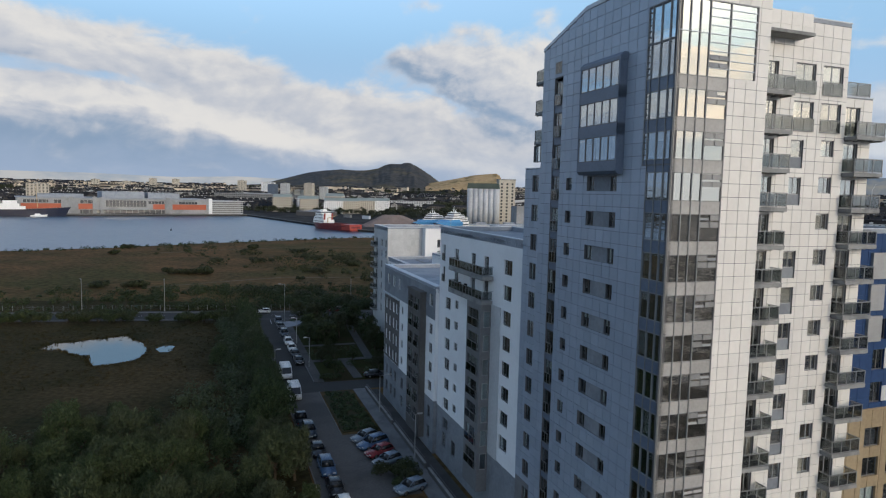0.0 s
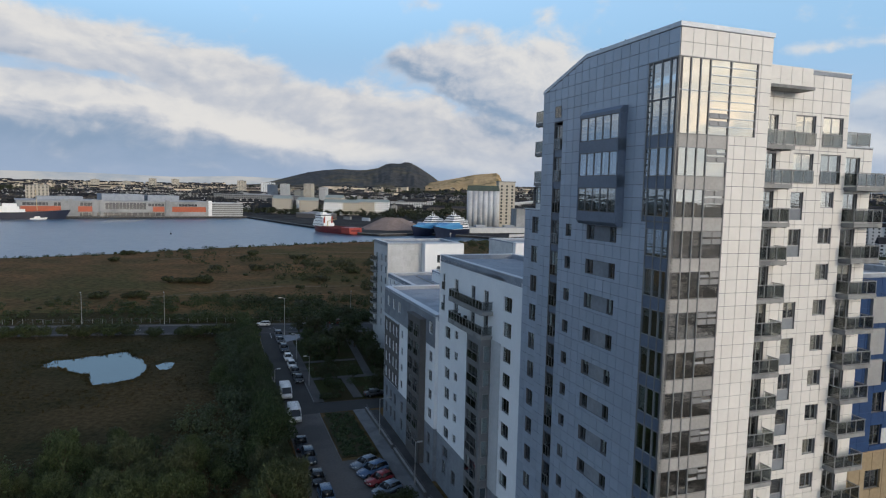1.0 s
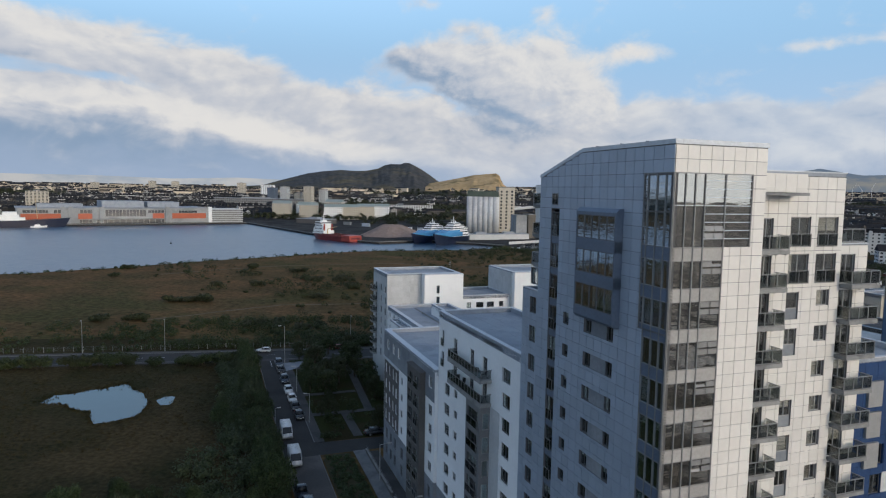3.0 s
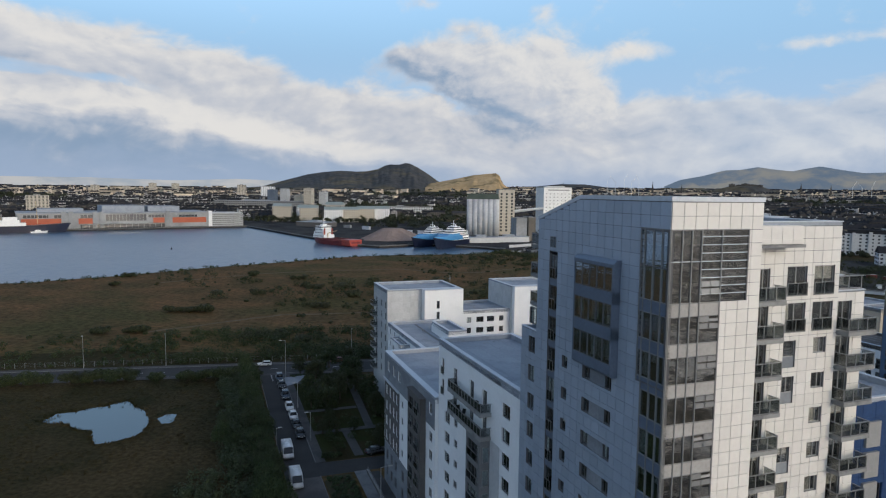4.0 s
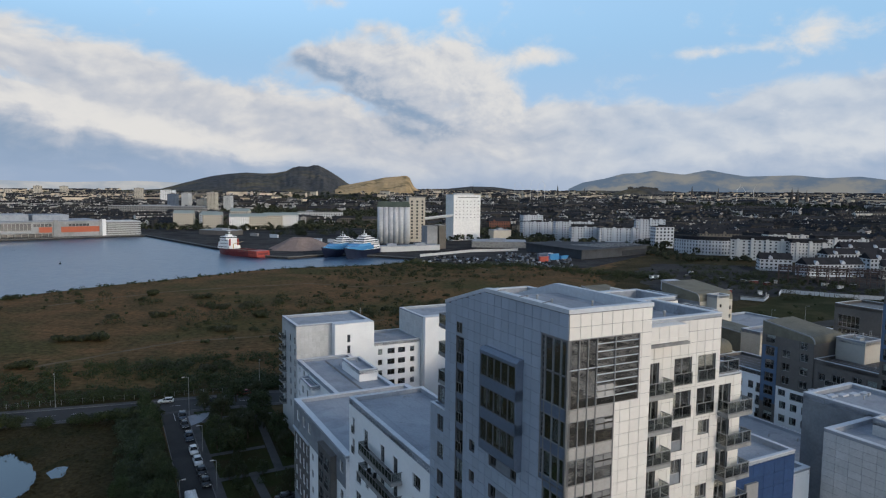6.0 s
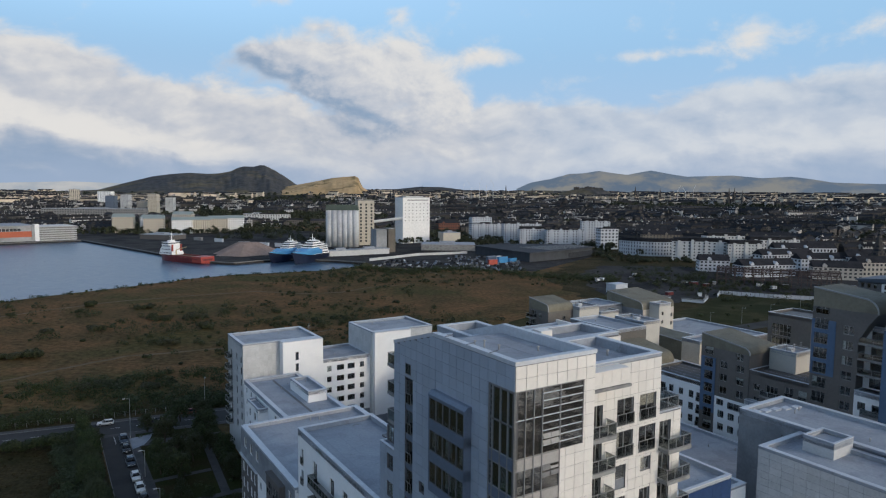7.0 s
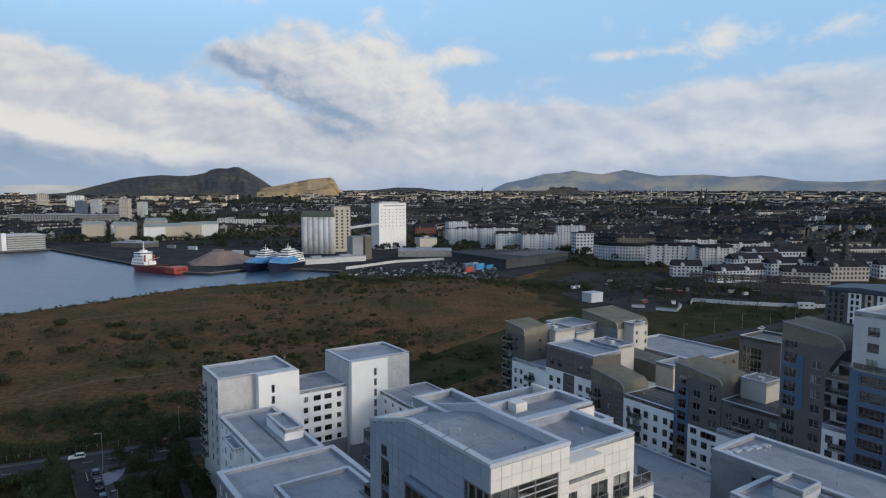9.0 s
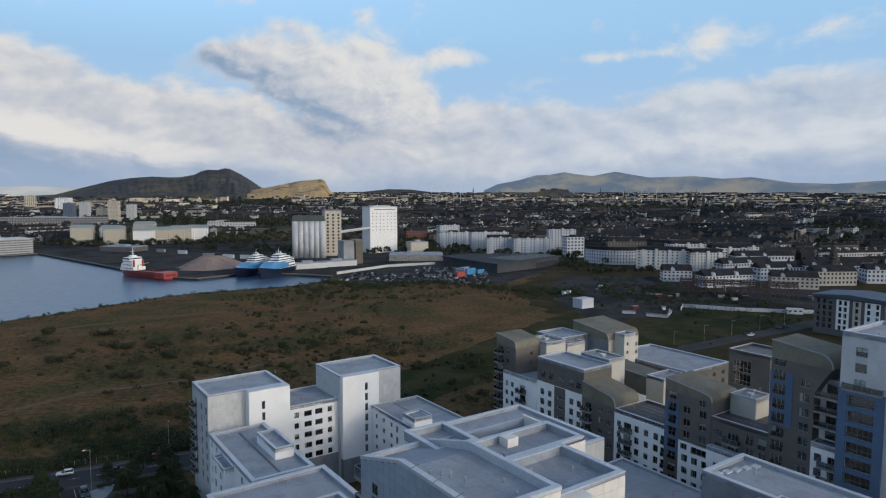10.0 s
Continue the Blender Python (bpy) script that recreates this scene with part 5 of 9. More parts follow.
    block(t3, 9.6, 22.0, 80.0, 108.8, 0, 21.4, M_RENDER, {"-u": wl}, base=M_GREYWALL, base_z=6.0, wide=0.8, vents=2)
    tile_face(t3, 9.6, 80.0, "-w", 12.4, 14, 21.2, M_TILEWALL, 1.05, 2.4)
    block(t3, 7.6, 9.6, 91.0, 99.0, 0, 20.2, M_RENDER, {"-u": grid((1.5, 5.0), levels(17.2, 5), 1.3, 1.6)}, wide=0.3, vents=0)
    block(t3, 17.0, 21.0, 88.0, 99.0, 20.7, 23.2, M_RENDER, wide=0.5, vents=1, levels=False)
    g = Acc()
    g.box(15.4, 15.9, 81.0, 107.0, 20.81, 20.84)
    part("roof_gully", g, M_FRAME, t3)
    block(t3, 10.5, 20.0, 74.5, 80.0, 0, 18.0, M_RENDER, {"-u": grid((2.0,), levels(14, 4), 1.5, 1.6)}, wide=0.4, vents=0)


def far_towers():
    t = thing("apartment_block", "white ten-storey corner block with tiled flank and flat roof", "apartment block", LOC, "corner blocks")
    bal = [(2.2, z, 1.6, 2.0, "b") for z in levels(22.6, 7)] + [(7.5, z, 1.4, 1.7) for z in levels(22.9, 7)] + [(11.5, z, 1.4, 1.7) for z in levels(22.9, 7)]
    block(t, 11.2, 30.0, 115.6, 129.5, 0, 27.8, M_TILEWALL, {"-u": bal}, wide=0.7, vents=1)
    block(t, 20.0, 30.1, 113.2, 115.6, 0, 27.75, M_RENDER, {"-w": [(3.1, z, 0.8, 1.9) for z in levels(23.1, 8, 2.74)]}, sides=("-u", "-w", "+u"), top=False, levels=False)
    c = Acc()
    c.box(20.0, 30.1, 113.2, 115.7, 27.6, 27.8)
    part("coping", c, M_COPING, t)
    tile_face(t, 11.2, 115.6, "-w", 8.8, 8, 27.4, M_TILEWALL, 1.0, 1.35)
    m = Acc()
    m.tube((29.0, 120.0, 27.8), (29.0, 120.0, 30.2), 0.04, 6)
    m.box(28.6, 29.4, 119.97, 120.03, 29.4, 29.46)
    m.box(28.7, 29.3, 119.97, 120.03, 29.8, 29.86)
    part("roof_aerial", m, M_FRAME_PALE, t)
    # middle part with rows of square windows
    k = thing("apartment_block", "white six-storey block with rows of dark square windows", "apartment block", LOC, "corner blocks")
    zs = levels(19.0, 5, 2.72)
    ws = grid((1.2, 10.1), zs, 1.2, 1.4) + grid((3.8, 6.7), zs, 2.0, 1.4) + [(3.4, 2.0, 1.2, 2.2), (7.0, 2.0, 1.8, 2.2)]
    block(k, 30.1, 43.0, 113.6, 127.0, 0, 22.2, M_RENDER, {"-w": ws}, base=M_GREYWALL, base_z=7.9, vents=2)
    c = thing("apartment_block", "white ten-storey block with a column of slit windows", "apartment block", LOC, "corner blocks")
    block(c, 43.0, 61.0, 112.4, 127.0, 0, 28.1, M_TILEWALL, {}, wide=0.7, vents=2)
    block(c, 43.2, 53.6, 111.0, 112.4, 0, 28.05, M_RENDER, {"-w": [(6.3, z, 0.85, 1.9) for z in levels(23.7, 8, 2.74)]}, sides=("-u", "-w", "+u"), top=False, levels=False, base=M_GREYWALL, base_z=6.5)
    q = Acc()
    q.box(43.2, 53.6, 111.0, 112.5, 27.9, 28.1)
    part("coping", q, M_COPING, c)
    tile_face(c, 53.7, 112.4, "-w", 7.3, 12, 27.7, M_TILEWALL, 1.0, 1.35)
    tile_face(c, 43.0, 127.0, "-u", 14.6, 21.8, 27.7, M_TILEWALL, 1.0, 1.35)
    w = thing("apartment_block", "low white courtyard wing with small square windows", "apartment block", LOC, "corner blocks")
    zs = levels(16.6, 5)
    ws = grid((2.1, 5.9, 9.7), zs, 1.0, 1.1) + grid((12.4,), levels(15.9, 5), 1.0, 1.7) + grid((18.0, 22.0, 26.0), zs, 1.1, 1.2)
    block(w, 51.4, 65.5, 80.0, 111.0, 0, 19.4, M_RENDER, {"-u": ws}, wide=0.35, vents=4)
    block(w, 52.0, 57.0, 91.0, 96.5, 18.8, 21.4, M_RENDER, wide=0.2, vents=0, levels=False)
    g = Acc()
    g.box(57.6, 58.0, 98.0, 110.5, 18.81, 18.84)
    part("roof_gully", g, M_FRAME, w)


def back_blocks():
    k = thing("apartment_block", "pale tiled block with flat felt roof and sunken light well", "apartment block", LOC, "inner blocks")
    block(k, 37.5, 57.5, 38.5, 60.5, 0, 32.3, M_TILEWALL, {"+u": grid((3, 8, 13), levels(28, 8), 1.4, 1.5), "-w": grid((3, 8, 13), levels(28, 8), 1.4, 1.5)}, wide=0.8, vents=3)
    tile_face(k, 37.5, 38.5, "-w", 20.0, 26.9, 31.9, M_TILEWALL, 1.1, 1.6)
    tile_face(k, 37.5, 60.5, "-u", 22.0, 20.9, 31.9, M_TILEWALL, 1.1, 1.6)
    a = Acc()
    a.box(38.6, 47.0, 46.0, 46.4, 31.6, 32.25)
    a.box(46.6, 47.0, 46.4, 52.0, 31.6, 32.25)
    part("well_parapet", a, M_COPING, k)
    b = thing("apartment_block", "royal-blue clad block with white window bands and tan base", "apartment block", LOC, "inner blocks")
    ws = [(x, z, 1.5, 1.9) for x in (9.4,) for z in (24.3, 21.5, 18.5)] + [(x, z, 2.0, 1.8) for x in (9.2, 12.2) for z in (14.4, 11.6, 8.8, 5.8)]
    block(b, 17.3, 33.0, 4.7, 11.5, 0, 34.2, M_BLUE, {"-w": ws}, base=M_TAN, base_z=18.0, wide=0.35, vents=1)
    f = Face(b, 17.3, 4.7, "-w", 15.7)
    hol = [(q[0], q[0] + q[2], q[1], q[1] + q[3]) for q in ws]
    f.panels(18.1, 33.8, 1.6, 1.35, hol + [(10.9, 15.7, 21.6, 23.5), (10.9, 15.7, 18.6, 20.0)], M_BLUE, gap=0.04)
    f.panels(0.3, 17.9, 1.45, 17.0, hol, M_TAN, gap=0.07, name="boarding")
    g = Acc()
    for z0, z1 in ((21.6, 23.5), (18.6, 20.0)):
        g.box(10.9, 15.6, -0.05, -0.004, z0, z1)
    part("pale_band", g, M_TILEWALL, b).matrix_local = f.m
    for z in (27.0, 24.2, 29.8):
        v = Acc()
        v.box(0, 1.7, -0.3, 0, 0, 2.3)
        f.put(part("box_bay", v, M_FRAME_PALE, b), 8.2, z)
    # grey block with deep roof
    e = thing("apartment_block", "grey panelled block with pale flat roof and boxed roof house", "apartment block", LOC, "inner blocks")
    block(e, 62.5, 74.0, -6.0, 23.0, 0, 31.0, M_GREYWALL, {"-u": grid((6.6,), levels(27.0, 9), 0.9, 1.9)}, wide=0.8, vents=5)
    block(e, 52.5, 62.5, -6.0, 13.6, 0, 30.3, M_GREYWALL, {"-w": grid((1.5, 5.5), levels(26, 8), 2.0, 1.8)}, wide=0.7, vents=2)
    tile_face(e, 52.5, 13.6, "-u", 19.6, 6, 29.9, M_TILEWALL, 1.6, 0.95)
    block(e, 57.5, 62.3, 6.5, 10.5, 29.6, 31.9, M_TILEWALL, wide=0.3, vents=0, levels=False, roofing=M_ROOF)
    s = Acc()
    for k in range(5):
        s.box(63.5 + k * 1.9, 65.0 + k * 1.9, 21.0 - 0.5 * k, 22.0 - 0.5 * k, 30.4, 30.65)
    part("skylight_kerb", s, M_COPING, e, kind="stuff")
    lo = thing("apartment_block", "low podium block with pale flat roof and blue edge", "apartment block", LOC, "inner blocks")
    block(lo, 62.0, 84.0, 25.0, 56.0, 0, 16.5, M_GREYWALL, {}, wide=0.5, vents=4)
    block(lo, 34.0, 51.5, 14.5, 26.0, 0, 25.0, {"-u": M_BLUE, "-w": M_RENDER, "+u": M_RENDER, "+w": M_RENDER}, {"-w": grid((2, 6, 10), levels(21, 4), 2.2, 1.2)}, wide=0.6, vents=2)
    block(lo, 48.0, 62.0, 26.5, 37.0, 0, 20.0, M_RENDER, {}, wide=0.5, vents=1)


def curved_cap(t, u0, u1, w0, w1, zb, zhi, zlo, r, material, ridge=None):
    """The metal-clad top of a block whose roof bends down into the wall at its near end."""
    n = 7
    prof = [(w1, zb), (w1, zhi)]
    if ridge:
        prof.append(ridge)
    for i in range(n + 1):
        a = math.pi / 2 * i / n
        prof.append((w0 + r - r * math.sin(a), zlo - r + r * math.cos(a)))
    prof.append((w0, zb))
    a = Acc()
    a.extrude(prof, "x", u0, u1)
    part("curved_roof", a, M_BRONZE_ROOF, t, "olive bronze standing-seam roof and gable")
    s = Acc()
    k = u0 + 0.7
    top = prof[1:-1]
    while k < u1:
        for (p0, q0), (p1, q1) in zip(top, top[1:]):
            s.tube((k, p0, q0 + 0.005), (k, p1, q1 + 0.005), 0.02, 4)
        k += 1.4
    part("roof_seams", s, M_BRONZE_ROOF, t, kind="stuff")
    e = Acc()
    for (p0, q0), (p1, q1) in zip(prof[1:], prof[2:]):
        e.tube((u0 - 0.02, p0, q0), (u0 - 0.02, p1, q1), 0.16, 5)
    part("verge_trim", e, M_FRAME_PALE, t)


def roof_rail(t, u0, u1, w0, w1, z):
    """A light guard rail round a roof, and a pipe frame inside it."""
    a = Acc()
    k = [(u0, w0), (u1, w0), (u1, w1), (u0, w1)]
    for (x0, y0), (x1, y1) in zip(k, k[1:] + k[:1]):
        for h in (0.55, 1.05):
            a.tube((x0, y0, z + h), (x1, y1, z + h), 0.03, 4)
        a.tube((x0, y0, z), (x0, y0, z + 1.05), 0.035, 4)
        a.tube(((x0 + x1) / 2, (y0 + y1) / 2, z), ((x0 + x1) / 2, (y0 + y1) / 2, z + 1.05), 0.03, 4)
    part("guard_rail", a, M_FRAME_PALE, t)
    c = Acc()
    m, n = (u0 + u1) / 2, (w0 + w1) / 2
    c.box(m - 0.9, m + 0.5, n - 0.6, n + 0.6, z - 0.02, z + 0.8)
    part("plant_unit", c, M_TILEWALL, t)
    for d in (-1.4, 1.2):
        p = Acc()
        p.tube((m + d, n, z - 0.02), (m + d, n, z + 1.3), 0.12, 8)
        p.tube((m + d, n, z + 1.25), (m + d, n, z + 1.45), 0.22, 8, 0.14)
        part("flue", p, M_FRAME_PALE, t)


def bronze_row():
    g = "bronze row"
    # end block
    t = thing("apartment_block", "bronze-grey block with curved end, glazed corner and white base", "apartment block", LOC, g)
    ws = grid((0.8,), levels(27.6, 9), 2.2, 2.0, "b") + grid((4.4, 8.2), levels(27.8, 9), 1.2, 1.3)
    block(t, 94, 103.4, 103.0, 111.6, 0, 30.0, M_BROWN, {"-u": [q for q in ws if q[0] < 6], "-w": grid((5.5,), levels(27.2, 8), 1.0, 1.2)}, top=False)
    curved_cap(t, 94, 103.4, 103.0, 111.6, 30.0, 33.2, 32.2, 1.5, M_BROWN)
    p = thing("apartment_block", "white flats with dark balcony recesses", "apartment block", LOC, g)
    block(p, 93.6, 103, 94.0, 108.0, 0, 22.9, M_RENDER, {"-u": grid((1.0, 3.4), levels(18.6, 6), 1.2, 1.5) + grid((7.2,), levels(18.2, 6), 2.4, 2.0, "b")}, base=M_GREYWALL, base_z=5, vents=0)
    # second block
    q = thing("apartment_block", "bronze-grey and white block with slit windows", "apartment block", LOC, g)
    ws = grid((1.6, 4.6), levels(24.4, 2), 1.5, 1.9, "j") + grid((8.0,), levels(25.2, 6), 2.2, 0.7) + grid((12.0, 14.6), levels(24.4, 2), 1.5, 1.9, "j")
    block(q, 94, 104.6, 77.0, 94.0, 23.2, 29.8, M_BROWN, {"-u": [w for w in ws if w[1] > 23.3]}, wide=0.6, vents=1)
    block(q, 93.9, 104.6, 77.0, 94.0, 0, 23.2, M_RENDER, {"-u": grid((1.4, 4.2, 12.2, 14.8), levels(19.6, 6), 1.5, 1.7) + grid((8.0,), levels(20.0, 6), 2.2, 0.7)}, top=False, base=M_GREYWALL, base_z=4)
    band = Acc()
    slits = [(8.0, 10.2, z, z + 0.7) for z in levels(20.0, 6)]
    for x0, x1, z0, z1 in subtract((6.8, 10.8, 4.1, 23.1), slits):
        band.box(x0, x1, -0.06, -0.004, z0, z1)
    part("bronze_band", band, M_BROWN, q).matrix_local = Face(q, 93.9, 94.0, "-u", 17).m
    for u0, u1, w0, w1, z in ((103.6, 111.5, 100.5, 109, 31.0), (120, 128, 108, 118, 27.0), (104.7, 111, 78, 88, 30.6)):
        h = thing("roof_house", "boxed lift house with railings on a bronze block", "roof house", LOC, "lift houses")
        block(h, u0, u1, w0, w1, 0, z, M_CREAMBOX, {}, wide=0.3, vents=1, levels=False)
        roof_rail(h, u0 + 0.6, u1 - 0.6, w0 + 0.6, w1 - 0.6, z - 0.6)
    # third, peaked block
    d = thing("apartment_block", "bronze-grey block with broad curved roof", "apartment block", LOC, g)
    ws = grid((1.0,), levels(20.0, 5), 2.0, 2.0, "b") + grid((5.4, 8.2), levels(20.6, 4), 1.3, 1.4)
    block(d, 93.5, 102.4, 66.5, 77.0, 0, 23.0, M_BROWN, {"-u": ws, "-w": grid((3.0, 8.0), (19.0,), 1.4, 1.4)}, top=False)
    curved_cap(d, 93.5, 102.4, 66.4, 77.0, 23.0, 27.1, 25.6, 2.2, M_BROWN)
    # long white lower range
    w = thing("apartment_block", "white range of flats with juliet balconies and grey roof terrace", "apartment block", LOC, g)
    ws = grid((0.8, 8.6), levels(18.8, 6), 1.2, 1.5) + grid((2.8,), levels(18.4, 6), 2.2, 2.0, "b") + grid((5.9, 11.2, ), levels(18.8, 6), 1.3, 1.6) + grid((13.2, ), levels(18.4, 6), 1.6, 2.0, "j")
    ws = [v for v in ws if v[1] > 0.5]
    block(w, 93.4, 105.5, 52.2, 66.4, 0, 22.9, M_RENDER, {"-u": ws}, base=M_GREYWALL, base_z=4, roofing=M_BROWNWALL)
    # bronze block with blue strip
    e = thing("apartment_block", "bronze-grey gabled block with slate-blue window strip", "apartment block", LOC, g)
    ws = grid((1.0,), levels(29.6, 10), 2.0, 1.9, "j") + grid((4.6, 8.4), levels(27.2, 3), 1.7, 1.6) + grid((4.6, 7.0, 9.4), levels(16.6, 5), 1.4, 1.5) + [(8.3, 29.6, 1.5, 1.5)] + [(4.2, 19.2, 1.6, 1.3), (6.8, 18.9, 3.6, 1.5)]
    block(e, 93.2, 103, 41.0, 52.2, 0, 31.2, {"-u": M_BROWN, "-w": M_BROWN, "+u": M_BROWN, "+w": M_BROWN}, {"-u": ws}, top=False)
    curved_cap(e, 93.2, 103, 40.9, 52.2, 31.2, 34.0, 32.6, 1.4, M_BROWN)
    bb = Acc()
    hol = [(q0[0], q0[0] + q0[2], q0[1], q0[1] + q0[3]) for q0 in ws]
    for x0, x1, z0, z1 in subtract((0.2, 3.6, 17.0, 29.0), hol):
        bb.box(x0, x1, -0.12, -0.004, z0, z1)
    part("blue_strip", bb, M_BLUEPALE, e).matrix_local = Face(e, 93.2, 52.2, "-u", 11).m
    wb = Acc()
    for x0, x1, z0, z1 in subtract((3.7, 11.2, 1.0, 21.0), hol):
        wb.box(x0, x1, -0.1, -0.004, z0, z1)
    part("white_base", wb, M_RENDER, e).matrix_local = Face(e, 93.2, 52.2, "-u", 11.2).m
    # lower brown link with terrace and lift house
    n = thing("apartment_block", "bronze-grey link block with dark roof terrace", "apartment block", LOC, g)
    ws = grid((1.0,), levels(24.4, 3), 1.3, 1.4) + grid((3.6,), levels(24.0, 2), 2.4, 2.1, "b") + grid((7.4, 10.0), levels(24.6, 3), 1.7, 2.1, "j")
    block(n, 93.4, 106, 28.6, 41.0, 0, 28.4, M_BROWN, {"-u": ws}, wide=0.3, roofing=M_BROWNWALL)
    block(n, 92.0, 93.4, 28.6, 41.0, 0, 22.4, M_RENDER, {"-u": grid((1.5, 4.8, 8.6), levels(17.8, 5), 2.2, 1.5)}, wide=0.3, vents=0)
    h = thing("roof_house", "pale boxed lift house with ladder on a bronze block", "roof house", LOC, "lift houses")
    block(h, 99.8, 105.6, 35.2, 40.8, 27.8, 32.2, M_CREAMBOX, {}, wide=0.3, vents=2, levels=False)
    roof_rail(h, 100.4, 105.0, 35.8, 40.2, 31.6)
    lad = Acc()
    for x in (102.6, 103.2):
        lad.tube((x, 36.1, 27.8), (x, 36.1, 34.0), 0.04, 5)
    for k in range(14):
        lad.tube((102.6, 36.1, 28.9 + 0.38 * k), (103.2, 36.1, 28.9 + 0.38 * k), 0.025, 4)
    part("ladder", lad, M_FRAME_PALE, h)
    # tall end tower
    f = thing("apartment_tower", "tall bronze-grey tower with blue corner strip and curved shoulder", "apartment tower", LOC, g)
    ws = grid((0.5,), levels(42.2, 14), 2.4, 2.0, "j") + grid((5.4,), levels(39.2, 13), 1.8, 1.6)
    block(f, 92.5, 102, 20.6, 28.6, 0, 43.5, M_BROWN, {"-u": ws}, top=False)
    curved_cap(f, 92.5, 102, 17.6, 28.6, 43.5, 47.0, 46.0, 2.4, M_BROWN)
    s = Acc()
    s.extrude([(20.6, 38.5), (20.6, 43.6), (17.6, 43.6), (19.0, 41.5)], "x", 92.5, 102)
    part("shoulder", s, M_BROWN, f)
    hol = [(q0[0], q0[0] + q0[2], q0[1], q0[1] + q0[3]) for q0 in ws]
    bb = Acc()
    for x0, x1, z0, z1 in subtract((0.0, 4.2, 31.0, 41.2), hol):
        bb.box(x0, x1, -0.12, -0.004, z0, z1)
    part("blue_strip", bb, M_BLUEPALE, f).matrix_local = Face(f, 92.5, 28.6, "-u", 8).m
    r = thing("apartment_block", "white flats with stacked balcony decks beside the tower", "apartment block", LOC, g)
    block(r, 92.2, 105, 16.0, 20.6, 0, 29.8, M_RENDER, {"-u": grid((0.6, 2.9), levels(26.4, 9), 1.3, 1.5)}, wide=0.3, vents=0)
    block(r, 95.0, 105, 15.8, 20.6, 29.8, 41.0, M_RENDER, {"-u": grid((1.0,), levels(38.2, 4), 2.4, 2.1)}, wide=0.3, vents=0)
    fr = Face(r, 95.0, 20.6, "-u", 4.8)
    for z in levels(38.1, 3):
        balcony(fr, 0.0, z, 4.8, 2.4, 2)
    fr2 = Face(r, 92.2, 20.6, "-u", 4.6)
    for z in levels(26.0, 8):
        balcony(fr2, 1.6, z, 2.8, 1.2, 2)
    # tower at the edge: pale above, blue frame below
    x = thing("apartment_tower", "pale panelled tower with blue-framed glazing below", "apartment tower", LOC, g)
    block(x, 90.5, 106, 2.0, 15.6, 0, 51.2, M_TILEWALL, {"-u": grid((2.2,), levels(47.2, 3), 1.8, 1.6) + grid((1.4,), levels(38.6, 13), 4.2, 2.0) + grid((8.0, 11.0), levels(47.2, 16), 1.6, 1.6)}, vents=2)
    bf = Face(x, 90.5, 15.6, "-u", 13.6)
    bb = Acc()
    hol = [(1.4, 5.6, z, z + 2.0) for z in levels(38.6, 13)]
    for x0, x1, z0, z1 in subtract((0.0, 7.0, 3.0, 41.4), hol):
        bb.box(x0, x1, -0.5, -0.004, z0, z1)
    part("blue_frame", bb, M_BLUEPALE, x).matrix_local = bf.m
    balcony(bf, 0.5, 41.4, 6.2, 0.6, 4)
    # blocks behind
    y = thing("apartment_block", "bronze-grey block behind with curved roof, sunlight painted as cream flanks", "apartment block", LOC, g)
    # sunlight on the flanks is put in as cream walls
    block(y, 134, 149, 103.5, 119, 0, 27.0, {"-u": M_GREYWALL, "-w": M_TANPALE, "+u": M_TANPALE, "+w": M_BROWN}, {"-w": grid((11.0, 13.5), levels(23.6, 7), 1.0, 1.3)}, top=False)
    curved_cap(y, 134, 149, 103.5, 119, 27.0, 31.4, 29.6, 2.0, M_BROWN)
    h = thing("roof_house", "tall cream stair tower behind the bronze row", "roof house", LOC, "lift houses")
    block(h, 137, 142.5, 99.5, 103.4, 0, 29.4, M_CREAMBOX, {"-w": grid((1.2,), levels(25.6, 8), 0.9, 1.1)}, wide=0.3, vents=3)
    y2 = thing("apartment_block", "grey flat-roofed block with metal upper storey", "apartment block", LOC, g)
    block(y2, 122, 133.8, 112, 124, 0, 28.0, M_GREYWALL, {}, wide=0.4, vents=0)
    y3 = thing("apartment_block", "low bronze block with pale flat roof", "apartment block", LOC, g)
    block(y3, 146, 168, 82, 113, 0, 19.8, M_BROWN, {"-w": grid((3, 8, 13, 18), levels(16, 5), 1.5, 1.5), "-u": grid((3, 8, 13, 18, 24), levels(16, 5), 1.5, 1.5)}, wide=0.6, vents=2, roofing=M_ROOF)
    y4 = thing("apartment_block", "white flats behind with bronze roof ridge", "apartment block", LOC, g)
    block(y4, 124, 138, 84, 102, 0, 20.0, M_RENDER, {"-u": grid((3, 7, 11, 15), levels(16.5, 5), 1.4, 1.5)}, roofing=M_BROWN)
    curved_cap(y4, 118, 126, 70, 92, 19.0, 25.2, 24.0, 2.0, M_BROWN)
    block(y4, 112.5, 122, 66.6, 72.0, 0, 26.8, M_TANPALE, {"-w": grid((3.0,), levels(23, 6), 1.0, 1.4)}, wide=0.4, vents=4)
    y5 = thing("apartment_block", "tall bronze block behind with glazed corner, sunlight painted as cream flank", "apartment block", LOC, g)
